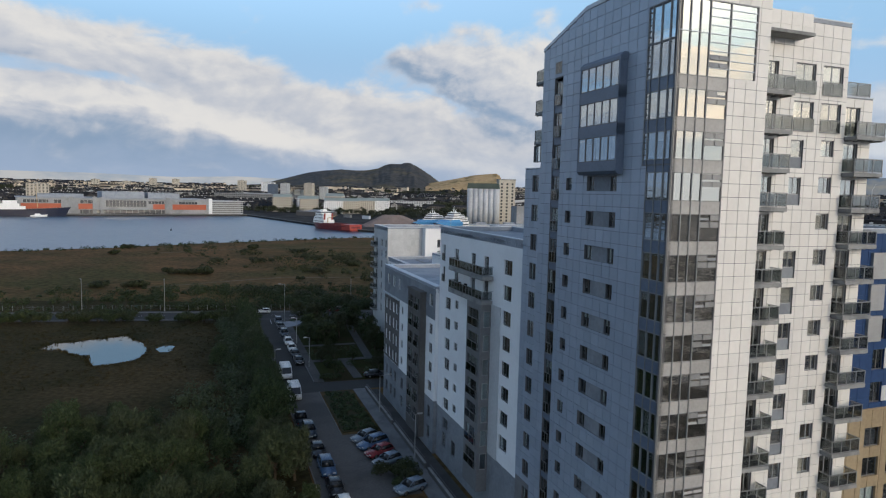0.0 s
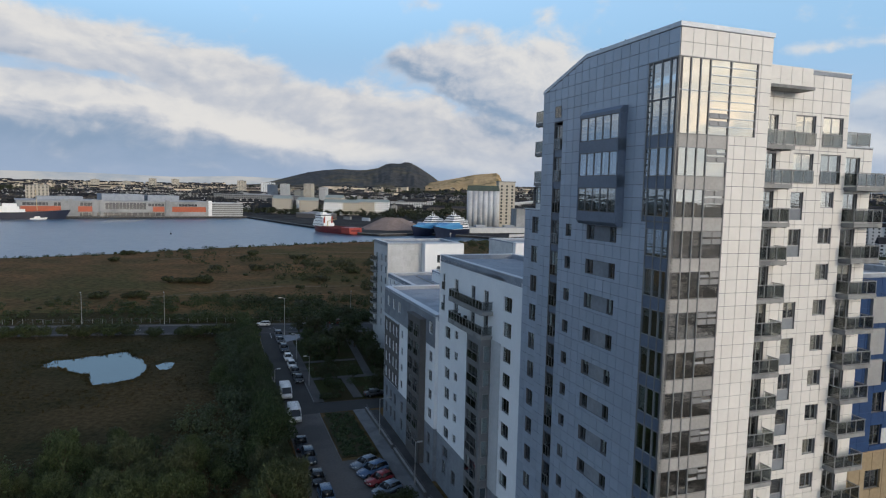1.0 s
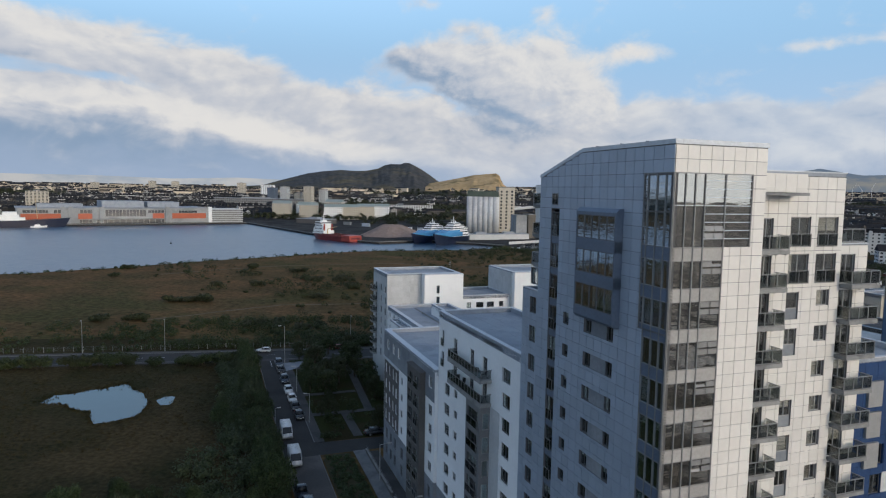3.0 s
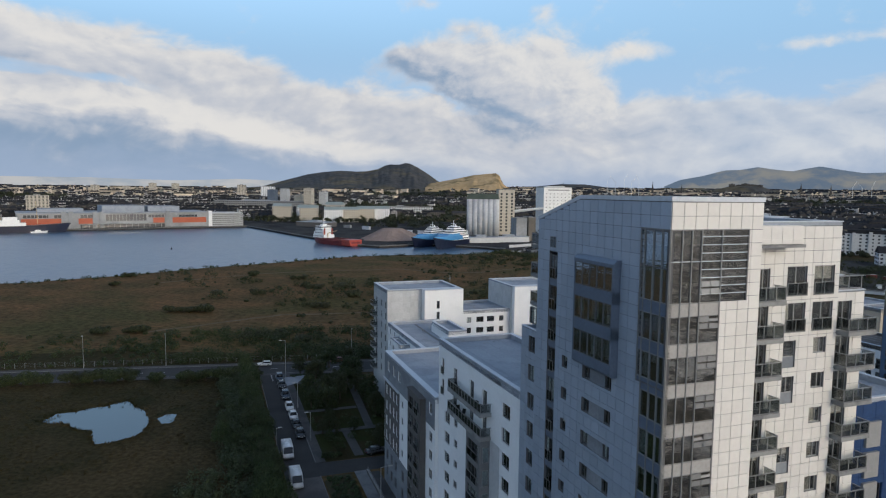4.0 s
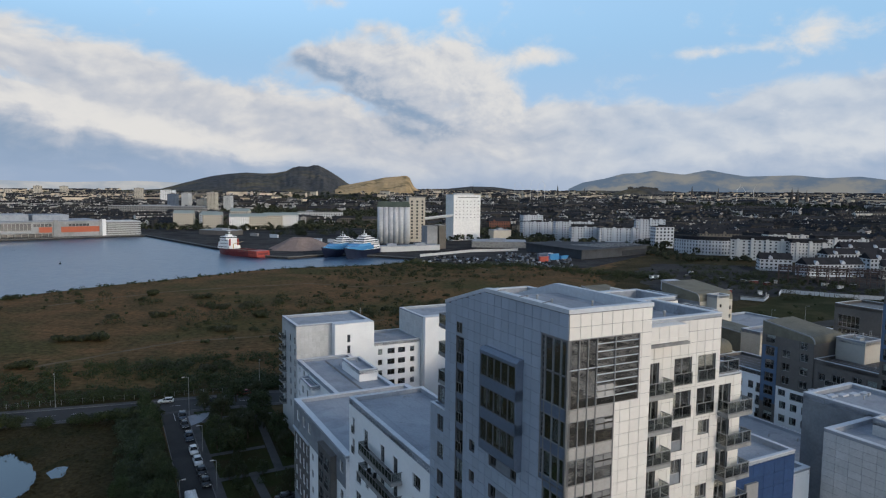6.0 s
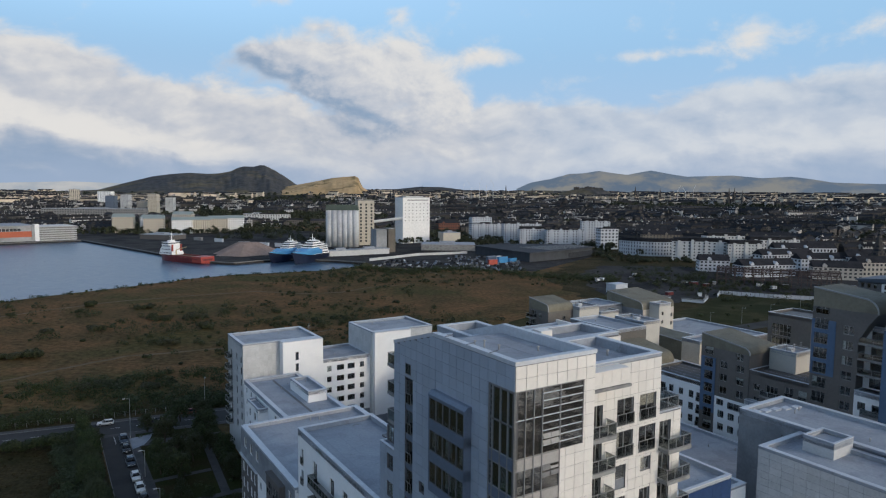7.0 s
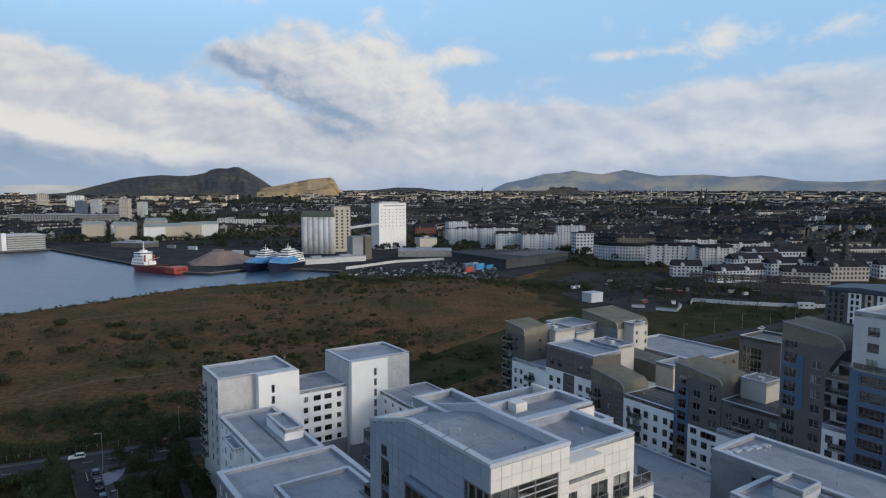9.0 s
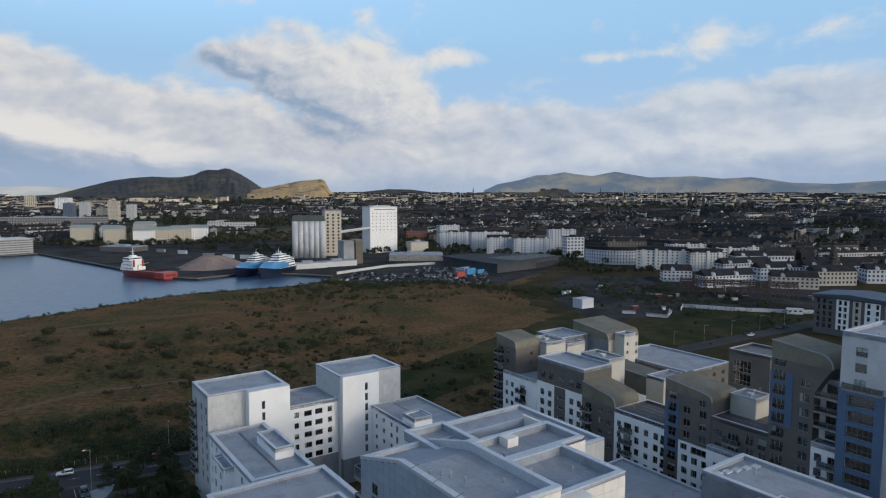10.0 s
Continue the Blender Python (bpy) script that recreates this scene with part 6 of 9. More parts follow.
    # the sunny flank gets its light from a cream wall colour
    block(y5, 130, 141, 48.5, 59.5, 0, 34.0, {"-u": M_BROWN, "-w": M_TANPALE, "+u": M_BROWN, "+w": M_BROWN}, {"-u": grid((1.0,), levels(28.4, 2, 3.4), 5.0, 3.0) + grid((1.0,), levels(20, 4), 3.0, 2.0, "b"), "-w": grid((3.5, 7.5), levels(29.0, 9), 1.2, 1.6)}, wide=0.3, vents=3, roofing=M_BROWN)
    y6 = thing("apartment_block", "dark glazed block with blue roof and white piers", "apartment block", LOC, g)
    side = [(x, z, 1.5, 2.4) for x in (1.5, 4.5, 7.5, 12.5, 15.0, 20.5, 26.0, 30.0) for z in levels(16.6, 5, 3.3)]
    front = [(x, z, 1.5, 2.4) for x in (2.6, 8.8, 11.6, 14.4, 20.4) for z in levels(16.6, 5, 3.3)]
    block(y6, 335.5, 359.5, 100.3, 134.3, 0, 20.0, M_FRAME, {"-u": side, "-w": front}, wide=0.5, roofing=M_ROOFBLUE)
    for sd, u, w, n, ws, bays in (("-u", 335.5, 134.3, 34, side, ((11.4, 17.6, M_RENDER), (19.4, 23.2, M_TANPALE), (25.0, 32.0, M_RENDER))), ("-w", 335.5, 100.3, 24, front, ((1.6, 5.2, M_TANPALE), (8.0, 16.8, M_RENDER), (19.4, 23.2, M_TAN)))):
        fc = Face(y6, u, w, sd, n)
        for x0, x1, mt in bays:
            bay = Acc()
            for r0, r1, z0, z1 in subtract((x0, x1, 3.4, 19.4), [(q0[0], q0[0] + q0[2], q0[1], q0[1] + q0[3]) for q0 in ws]):
                bay.box(r0, r1, -0.4, -0.004, z0, z1)
            part("bay_front", bay, mt, y6).matrix_local = fc.m
    ov = Acc()
    ov.extrude([(99.3, 20.05), (135.3, 20.05), (135.3, 21.0), (117.3, 22.6), (99.3, 21.6)], "x", 334.5, 360.5)
    part("oversailing_roof", ov, M_ROOFBLUE, y6, "slate-blue oversailing roof")


M_ROOFBLUE = surface("dark_slate_blue_roof", (0.045, 0.066, 0.096), (0.058, 0.082, 0.115), 0.3, 0.6, 0.04)
M_BLUEPALE = surface("slate_blue_render", (0.058, 0.105, 0.180), (0.070, 0.122, 0.205), 0.3, 0.6, 0.04)
M_TANPALE = surface("cream_render", (0.44, 0.40, 0.33), (0.50, 0.46, 0.385), 0.3, 0.85, 0.05)
street_block()
far_towers()
back_blocks()
bronze_row()

# ---- lamp posts, fence, cars ----
def lamp_post(m, high=6.2, arm=1.1, label="slender grey steel street lamp"):
    t = thing("street_lamp", label, "street lamp", m, "street lamps")
    a = Acc()
    a.tube((0, 0, 0), (0, 0, 1.2), 0.11, 8)
    a.tube((0, 0, 1.2), (0, 0, high), 0.075, 8, 0.05)
    part("pole", a, M_FRAME_PALE, t)
    b = Acc()
    b.tube((0, 0, high - 0.1), (arm, 0, high + 0.1), 0.04, 6)
    part("arm", b, M_FRAME_PALE, t)
    h = Acc()
    h.extrude([(-0.14, high), (0.14, high), (0.1, high + 0.16), (-0.1, high + 0.16)], "x", arm - 0.1, arm + 0.6)
    part("lantern", h, M_FRAME_PALE, t)
    return t


for u, w, hgt, arm, rz in ((-10.2, 144.4, 10.4, 1.1, 180), (-10.2, 117.4, 6.2, 0.6, 180), (-10.2, 96.0, 6.2, 0.6, 180), (-17.4, 92.2, 5.0, 0.5, 0), (-2.9, 65.7, 6.2, 1.4, 0), (-2.8, 46.2, 6.2, 0.4, 0),
                          (-64.1, 170.2, 9.6, 0.9, -90), (-42.1, 166.4, 9.6, 0.9, -90), (-88, 174.4, 9.6, 0.9, -90), (11.0, 158.0, 9.6, 0.9, -90), (34, 153.5, 9.6, 0.9, -90), (-118, 179.8, 9.6, 0.9, -90)):
    lamp_post(LOC @ pose(u, w, 0, 0, 0, rz), hgt, arm)


def fence():
    t = thing("fence", "low wire and timber fence beside the crossing road", "fence", LOC)
    rails = Acc()
    u = -150
    pm = Acc()
    pm.box(-0.05, 0.05, -0.05, 0.05, 0, 1.5)
    me = pm.mesh("post", M_SLAB)
    while u < 10:
        ob = part("post", me, None, t)
        ob.matrix_local = pose(u, WF(u) + 4.2, 0)
        for z in (0.5, 1.0, 1.42):
            rails.tube((u, WF(u) + 4.2, z), (u + 2.6, WF(u + 2.6) + 4.2, z), 0.010, 4)
        u += 2.6
    part("rail", rails, M_STEEL, t, kind="stuff")


fence()


def garden_wall():
    t = thing("garden_wall", "low dark brick garden wall along the block", "wall", LOC)
    for w0, w1 in ((24.0, 41.0), (42.6, 58.0), (59.4, 77.6)):
        a = Acc()
        a.box(-2.55, -2.35, w0, w1, 0, 0.75)
        part("wall", a, M_BROWNWALL, t)
        c = Acc()
        c.box(-2.62, -2.28, w0 - 0.04, w1 + 0.04, 0.75, 0.83)
        part("coping", c, M_SLAB, t)
        for i in range(int((w1 - w0) / 2.2)):
            p = Acc()
            p.box(-2.47, -2.43, w0 + 0.6 + 2.2 * i, w0 + 0.64 + 2.2 * i, 0.83, 1.35)
            part("post", p, M_FRAME, t)
        h = Acc()
        h.box(-2.48, -2.42, w0 + 0.4, w1 - 0.4, 1.35, 1.4)
        part("rail", h, M_FRAME, t)


garden_wall()


def rounded(me_name, acc, material, width=0.06, segs=2):
    me = acc.mesh(me_name, material)
    b = bmesh.new()
    b.from_mesh(me)
    bmesh.ops.remove_doubles(b, verts=b.verts, dist=0.0005)
    bmesh.ops.bevel(b, geom=b.edges, offset=width, segments=segs, affect="EDGES", clamp_overlap=True)
    b.to_mesh(me)
    b.free()
    me.polygons.foreach_set("use_smooth", [True] * len(me.polygons))
    return me


def frustum(a, x0, x1, y, z0, X0, X1, Y, z1):
    i = len(a.v)
    a.v += [(x0, -y, z0), (x1, -y, z0), (x1, y, z0), (x0, y, z0), (X0, -Y, z1), (X1, -Y, z1), (X1, Y, z1), (X0, Y, z1)]
    a.f += [tuple(i + k for k in f) for f in ((3, 2, 1, 0), (4, 5, 6, 7), (0, 1, 5, 4), (1, 2, 6, 5), (2, 3, 7, 6), (3, 0, 4, 7))]


WHEEL = {}


def wheel(t, x, y, r=0.32):
    if r not in WHEEL:
        a, b = Acc(), Acc()
        a.tube((0, -0.1, 0), (0, 0.1, 0), r, 14)
        b.tube((0, -0.115, 0), (0, 0.115, 0), r * 0.62, 10)
        WHEEL[r] = (a.mesh("wheel", M_TYRE), b.mesh("rim", M_CHROME))
    ob = part("wheel", WHEEL[r][0], None, t)
    ob.matrix_local = pose(x, y, r)
    at(ob, new("rim", WHEEL[r][1]), Matrix())


def car(colour, label, kind="hatch"):
    """A car with its nose towards +x, standing on its wheels."""
    t = thing("car" if kind != "van" else "van", label, "car" if kind != "van" else "van", Matrix(), "parked vehicles")
    L, Wd, H = {"hatch": (4.1, 0.86, 1.46), "saloon": (4.6, 0.89, 1.43), "suv": (4.6, 0.93, 1.72), "van": (5.4, 0.99, 2.35), "pickup": (5.1, 0.92, 1.75)}[kind]
    h = L / 2
    m = paint("car_paint_" + kind, colour)
    a = Acc()
    if kind == "van":
        a.extrude([(-h, 0.28), (h, 0.28), (h, 0.85), (h - 0.55, 1.12), (h - 1.25, H - 0.15), (h - 1.6, H), (-h, H)], "y", -Wd, Wd)
    else:
        belt = 0.92 if kind != "suv" else 1.05
        a.extrude([(-h, 0.26), (h, 0.26), (h, 0.66), (h - 0.15, 0.78), (h - 1.25, belt), (-h + 0.45, belt + 0.02), (-h, belt - 0.08)], "y", -Wd, Wd)
    part("body", rounded("body", a, m, 0.07), None, t)
    g = Acc()
    if kind == "van":
        g.quad((h - 0.53, -Wd + 0.12, 1.14), (h - 0.53, Wd - 0.12, 1.14), (h - 1.22, Wd - 0.16, H - 0.2), (h - 1.22, -Wd + 0.16, H - 0.2))
        for s in (-1, 1):
            g.quad((h - 0.75, s * (Wd + 0.004), 1.15), (h - 1.75, s * (Wd + 0.004), 1.15), (h - 1.75, s * (Wd + 0.004), 1.8), (h - 1.15, s * (Wd + 0.004), 1.8))
        ob = part("windscreen", g, M_CARGLASS, t)
        ob.location.x = 0.03
    else:
        back = {"hatch": -h + 0.12, "saloon": -h + 0.75, "suv": -h + 0.12, "pickup": -h + 1.7}[kind]
        frustum(g, back, h - 1.2, Wd - 0.05, belt - 0.02, back + 0.35, h - 1.95, Wd - 0.22, H - 0.05)
        part("glazing", rounded("glazing", g, M_CARGLASS, 0.04), None, t)
        r = Acc()
        frustum(r, back + 0.33, h - 1.92, Wd - 0.2, H - 0.06, back + 0.45, h - 2.05, Wd - 0.3, H)
        part("roof_panel", rounded("roof_panel", r, m, 0.02), None, t)
        p = Acc()
        for s in (-1, 1):
            for xa, xb in ((h - 1.22, h - 1.97), (back + 0.02, back + 0.36), (0.0, -0.05)):
                p.tube((xa, s * (Wd - 0.045), belt), (xb, s * (Wd - 0.215), H - 0.04), 0.035, 5)
        part("window_trim", p, m, t, kind="stuff")
    for s in (-1, 1):
        l = Acc()
        l.box(h - 0.1, h + 0.012, s * (Wd - 0.32) - 0.16, s * (Wd - 0.32) + 0.16, 0.6, 0.72)
        part("headlight", l, M_LAMP, t)
        l = Acc()
        l.box(-h - 0.012, -h + 0.1, s * (Wd - 0.2) - 0.12, s * (Wd - 0.2) + 0.12, 0.68, 0.84)
        part("tail_light", l, M_RED_LENS, t)
        for x in (-h + 0.85, h - 0.85):
            wheel(t, x, s * (Wd - 0.09), 0.32 if kind in ("hatch", "saloon") else 0.36)
        mr = Acc()
        mr.box(h - 1.75, h - 1.6, s * (Wd + 0.02), s * (Wd + 0.17), 0.95, 1.08)
        part("door_mirror", mr, m, t)
    pl = Acc()
    pl.box(h + 0.002, h + 0.014, -0.26, 0.26, 0.42, 0.53)
    part("number_plate", pl, M_WHITE, t)
    return t


FLEET = {
    "white": ((0.62, 0.62, 0.61), "hatch", "white hatchback parked at the kerb"),
    "silver": ((0.13, 0.17, 0.22), "hatch", "silver-blue hatchback parked in a bay"),
    "blue": ((0.05, 0.10, 0.19), "suv", "dark blue estate car parked in a bay"),
    "red": ((0.20, 0.02, 0.025), "hatch", "dark red hatchback parked in a bay"),
    "black": ((0.016, 0.017, 0.02), "saloon", "black saloon car parked at the kerb"),
    "dark": ((0.03, 0.045, 0.065), "suv", "dark blue-black off-roader parked at the kerb"),
    "van": ((0.66, 0.67, 0.67), "van", "white panel van parked at the kerb"),
    "pickup": ((0.025, 0.035, 0.05), "pickup", "dark pickup parked at the kerb"),
}
USED = {}


def park(key, m):
    if key not in USED:
        USED[key] = car(FLEET[key][0], FLEET[key][2], FLEET[key][1])
        USED[key].matrix_world = m
        return USED[key]
    return copy_thing(USED[key], m)


for key, u, w, rz in (("van", -15.5, 90.4, -90), ("van", -15.4, 77.2, -90), ("pickup", -15.9, 64.2, 90), ("dark", -15.4, 58.9, -90), ("black", -15.2, 51.6, -90), ("blue", -15.0, 45.4, -90), ("black", -14.9, 39.6, -90), ("white", -14.7, 34.2, -90), ("dark", -14.7, 28.0, -90),
                     ("dark", -12.0, 142.4, -90), ("black", -12.1, 136.0, -90), ("dark", -12.1, 126.6, -90), ("white", -12.1, 117.6, -90), ("white", -12.0, 111.0, -90), ("black", -11.9, 105.6, -90), ("black", -11.8, 99.8, -90),
                     ("silver", -8.0, 54.3, 205), ("blue", -7.4, 51.6, 205), ("red", -7.2, 48.6, 205), ("silver", -6.9, 45.4, 205), ("silver", -6.2, 37.0, 200), ("black", 1.4, 86.0, 5),
                     ("white", -14.9, 158.0, 170), ("black", -3.6, 152.4, -10), ("red", 6.2, 156.0, 170), ("black", 66.5, 150.0, 170), ("dark", 72, 146.5, 170)):
    park(key, LOC @ pose(u, w, 0.012, 0, 0, rz))
for key, x, y, rz in (("white", 241.7, 286.8, 198), ("black", 269.9, 299.2, 19), ("dark", 276.5, 301.6, 19)):
    park(key, pose(x, y, 0.012, 0, 0, rz))
for x, y in ((187.2, 273.6), (211, 283.2), (233, 290.6), (258, 299.6), (282, 308.4)):
    lamp_post(pose(x, y, 0, 0, 0, -70), 8.0, 1.4, "tall slender street lamp beside the green verge")
# covered motorcycle
mc = thing("motorcycle", "black motorcycle parked against the hedge", "motorcycle", LOC @ pose(-17.4, 68.2, 0, 0, 0, 60))
for x in (-0.7, 0.7):
    wheel(mc, x, 0, 0.31)
b = Acc()
frustum(b, -0.75, 0.55, 0.14, 0.45, -0.6, 0.3, 0.1, 0.95)
part("frame", rounded("frame", b, M_TYRE, 0.05), None, mc)
b = Acc()
b.tube((0.72, 0, 0.35), (0.45, 0, 1.05), 0.04, 6)
b.tube((0.45, -0.35, 1.05), (0.45, 0.35, 1.05), 0.025, 6)
part("handlebar", b, M_CHROME, mc)
b = Acc()
b.box(-0.75, -0.1, -0.14, 0.14, 0.93, 1.03)
part("seat", b, M_TYRE, mc)

# ---- trees and bushes ----
def leaf_faces(lumps, leaves, size, seed, up=0.0, slim=0.55):
    """Corners and faces of single leaves spread over lumps."""
    r = np.random.default_rng(seed)
    total = sum(l[3] ** 2 for l in lumps)
    out = []
    for cx, cy, cz, rad, flat in lumps:
        n = int(leaves * rad ** 2 / total)
        if n < 1:
            continue
        z, t = r.uniform(-0.75, 1.0, n), r.uniform(0, 6.28318, n)
        k = np.sqrt(np.maximum(0.0, 1 - z * z))
        d = rad * (1.0 - 0.42 * r.random(n) ** 2 + 0.16 * r.random(n) ** 3)
        nv = np.stack((k * np.cos(t), k * np.sin(t), z), 1)
        p = nv * d[:, None] * (1, 1, flat) + (cx, cy, cz)
        m = nv + np.stack((r.uniform(-1, 1, n), r.uniform(-1, 1, n), r.uniform(-0.5, 1.1, n)), 1) * 0.75
        m /= np.linalg.norm(m, axis=1)[:, None] + 1e-9
        a = np.cross(m, r.normal(size=(n, 3)))
        a /= np.linalg.norm(a, axis=1)[:, None] + 1e-9
        a += nv * up * 0.6 + np.array((0, 0, up))
        a /= np.linalg.norm(a, axis=1)[:, None] + 1e-9
        b = np.cross(m, a)
        s = (size * r.uniform(0.6, 1.4, n))[:, None]
        out.append(np.stack((p - a * s, p + b * s * slim, p + a * s, p - b * s * slim), 1).reshape(-1, 3))
    v = np.concatenate(out)
    return v.tolist(), np.arange(len(v)).reshape(-1, 4).tolist()


def leafy(name, lumps, leaves, size, material, seed, up=0.0, slim=0.55):
    """A crown of single leaves on lumps of different size, thin at the edges."""
    v, f = leaf_faces(lumps, leaves, size, seed, up, slim)
    me = bpy.data.meshes.new(name)
    me.from_pydata(v, [], f)
    me.materials.append(material)
    return me


def tree(high, wide, seed, material, label, category="tree", leaves=1500, size=0.2, trunk=True, group="trees", name="tree", up=0.0, slim=0.55):
    r = random.Random(seed)
    t = thing(name, label, category, Matrix(), group)
    a = Acc()
    stem = high * 0.45
    a.tube((0, 0, -0.2), (0.05 * wide, 0.03 * wide, stem), 0.035 * high, 7, 0.02 * high)
    lumps = []
    for i in range(7):
        ang, reach = i * 2.4 + r.uniform(-0.4, 0.4), wide * r.uniform(0.3, 0.62)
        z = high * r.uniform(0.5, 0.85)
        end = (reach * math.cos(ang), reach * math.sin(ang), z)
        a.tube((0.03 * wide, 0.02 * wide, stem * r.uniform(0.5, 0.95)), end, 0.014 * high, 5, 0.005 * high)
        lumps.append((end[0], end[1], z, wide * r.uniform(0.26, 0.44), r.uniform(0.75, 1.15)))
        lumps.append((end[0] * 1.2, end[1] * 1.2, z * 0.62, wide * r.uniform(0.22, 0.36), 1.0))
    lumps.append((0, 0, high * 0.82, wide * 0.45, 1.0))
    for _ in range(5):
        ang = r.uniform(0, 6.28)
        lumps.append((wide * 0.4 * math.cos(ang), wide * 0.4 * math.sin(ang), high * r.uniform(0.82, 1.0), wide * r.uniform(0.12, 0.2), 1.3))
    part("trunk", a, M_BARK, t)
    ob = new("crown", leafy("crown", lumps, leaves, size, material, seed, up, slim))
    ob.parent = t
    return t


def bush(high, wide, seed, material, label, leaves=700, size=0.22, group="bushes"):
    r = random.Random(seed)
    t = thing("bush", label, "bush", Matrix(), group)
    a = Acc()
    lumps = []
    for i in range(6):
        ang, reach = i * 1.05 + r.uniform(-0.3, 0.3), wide * r.uniform(0.15, 0.6)
        z = high * r.uniform(0.3, 0.62)
        end = (reach * math.cos(ang), reach * math.sin(ang), z)
        a.tube((0, 0, -0.1), end, 0.05, 4, 0.02)
        lumps.append((*end, max(high * 0.32, wide * r.uniform(0.24, 0.4)), 0.8))
    lumps = [(x, y, min(z, high - rad * fl), rad, fl) for x, y, z, rad, fl in lumps]
    part("stem", a, M_BARK, t, kind="stuff")
    ob = new("crown", leafy("crown", lumps, leaves, size, material, seed))
    ob.parent = t
    return t


WILLOW = [tree(6.2, 3.0, s, M_LEAF, "grey-green willow scrub tree with ragged crown", leaves=3400, size=0.24, group="willow scrub", up=0.9, slim=0.3) for s in (1, 2, 3, 4)]
DARKTREE = [tree(7.0, 3.2, s, M_LEAF_DARK, "dark green garden tree with dense crown", leaves=1900, size=0.22, group="garden trees") for s in (11, 12, 13)]
GORSE = [bush(1.9, 2.1, s, M_SCRUB, "grey-green scrub bush in rough grass", 520, 0.2, "field bushes") for s in (21, 22, 23)]
HEDGE = [bush(3.4, 2.8, s, M_LEAF_DARK, "dark green roadside shrub", 1000, 0.2, "roadside shrubs") for s in (31, 32, 33)]
FRESH = set()


def plant(kinds, x, y, s, r, local=True, sz=1.0):
    k = kinds[r.randrange(len(kinds))]
    m = (LOC if local else Matrix()) @ pose(x, y, 0, 0, 0, r.uniform(0, 360)) @ Matrix.Diagonal((s, s, s * sz, 1))
    if k.name not in FRESH:
        FRESH.add(k.name)
        k.matrix_basis = m
        return k
    return copy_thing(k, m)


def planting():
    r = random.Random(77)
    # willow thicket between the street and the marsh
    n = 0
    spots = []
    while n < 330:
        u, w = r.uniform(-92, -18.5), r.uniform(6, 92)
        edge = 62 + 26 * (0.5 + 0.5 * math.sin(u * 0.11 + 1.0)) * max(0.0, min(1.0, (u + 60) / 40)) - 14 * max(0.0, min(1.0, (-u - 45) / 40))
        if w > edge + r.uniform(-3, 3) or any((u - a) ** 2 + (w - b) ** 2 < 7.5 for a, b in spots):
            n += 0.2
            continue
        spots.append((u, w))
        plant(WILLOW, u, w, r.uniform(0.62, 1.12) * (0.7 if w > edge - 7 else 1.0), r)
        n += 1
    under = []
    while len(under) < 420:
        u, w = r.uniform(-96, -18.8), r.uniform(4, 66)
        s = r.uniform(0.7, 1.25)
        under.append((u, w, 1.1 * s, 1.7 * s, 0.9))
    thicket("willow_understorey", under, 110, 0.2, M_LEAF, "dense green willow understorey", LOC)
    # hedge of trees along the street
    w = 60.0
    while w < 149:
        plant(WILLOW if r.random() < 0.7 else HEDGE, -20.2 + r.uniform(-1.2, 0.6), w, r.uniform(0.75, 1.15), r)
        if r.random() < 0.75:
            plant(WILLOW if r.random() < 0.5 else HEDGE, -25.0 + r.uniform(-2.5, 1.5), w + 1.0, r.uniform(0.45, 0.85), r)
        w += r.uniform(2.4, 3.6)
    # shrubs along the crossing road
    for u0, u1, k, s in ((-100, -84, 7, 1.1), (-81, -70, 7, 1.3), (-64, -50, 9, 1.35), (-44.5, -42.5, 3, 1.0), (-38, -24, 10, 1.5), (-24, -18, 4, 1.5)):
        for i in range(k):
            u = u0 + (u1 - u0) * i / max(1, k - 1) + r.uniform(-0.8, 0.8)
            plant(HEDGE, u, WN(u) - r.uniform(2.6, 5.5), s * r.uniform(0.7, 1.1), r)
    # garden trees in front of the blocks
    for u, w, s in ((2.9, 150.5, 0.9), (-1.0, 143.5, 0.9), (8.0, 146.0, 0.95), (-4.3, 111.3, 0.95), (7.4, 119.1, 1.0), (-3.4, 135.5, 1.0), (3.5, 128, 0.9), (6.5, 108, 0.85), (-6.4, 124, 0.9), (7.0, 136, 1.0), (-5.0, 104, 0.6), (0.6, 121, 0.95), (8.5, 99, 0.6), (-6, 146, 0.8)):
        plant(DARKTREE, u, w, s, r)
    for k in range(30):
        u, w = r.uniform(-8.0, 10.0), r.uniform(88, 147)
        if not (-3.4 < u < -0.8 and w < 100):
            plant(DARKTREE, u, w, r.uniform(0.5, 0.85) * (0.75 if w < 100 else 1.0), r)
    # the tangle behind the street hedge, and the belt beyond the crossing road
    tangle = []
    for k in range(330):
        w = r.uniform(56, 148)
        u = -19.3 - (15 if w < 84 else 7.5) * r.random() ** 1.3
        s = r.uniform(0.7, 1.3) * (1.0 if u > -28 else 0.75)
        tangle.append((u, w, 1.15 * s, 1.7 * s, 0.95))
    thicket("street_thicket", tangle, 110, 0.2, M_LEAF, "dense green thicket beside the street", LOC)
    belt = []
    while len(belt) < 760:
        u = r.uniform(-150, 44)
        v = r.random() ** 1.5 * 44
        dens = 0.55 + 0.45 * math.sin(u * 0.09 + 0.6) * math.sin(v * 0.16 + u * 0.04)
        if r.random() > dens * (1.0 if u > -60 else 0.45):
            continue
        s = r.uniform(0.5, 1.35) * (1.15 if u > -35 else 0.8)
        belt.append((u, WF(u) + 4 + v, 0.9 * s, 1.6 * s, 0.8))
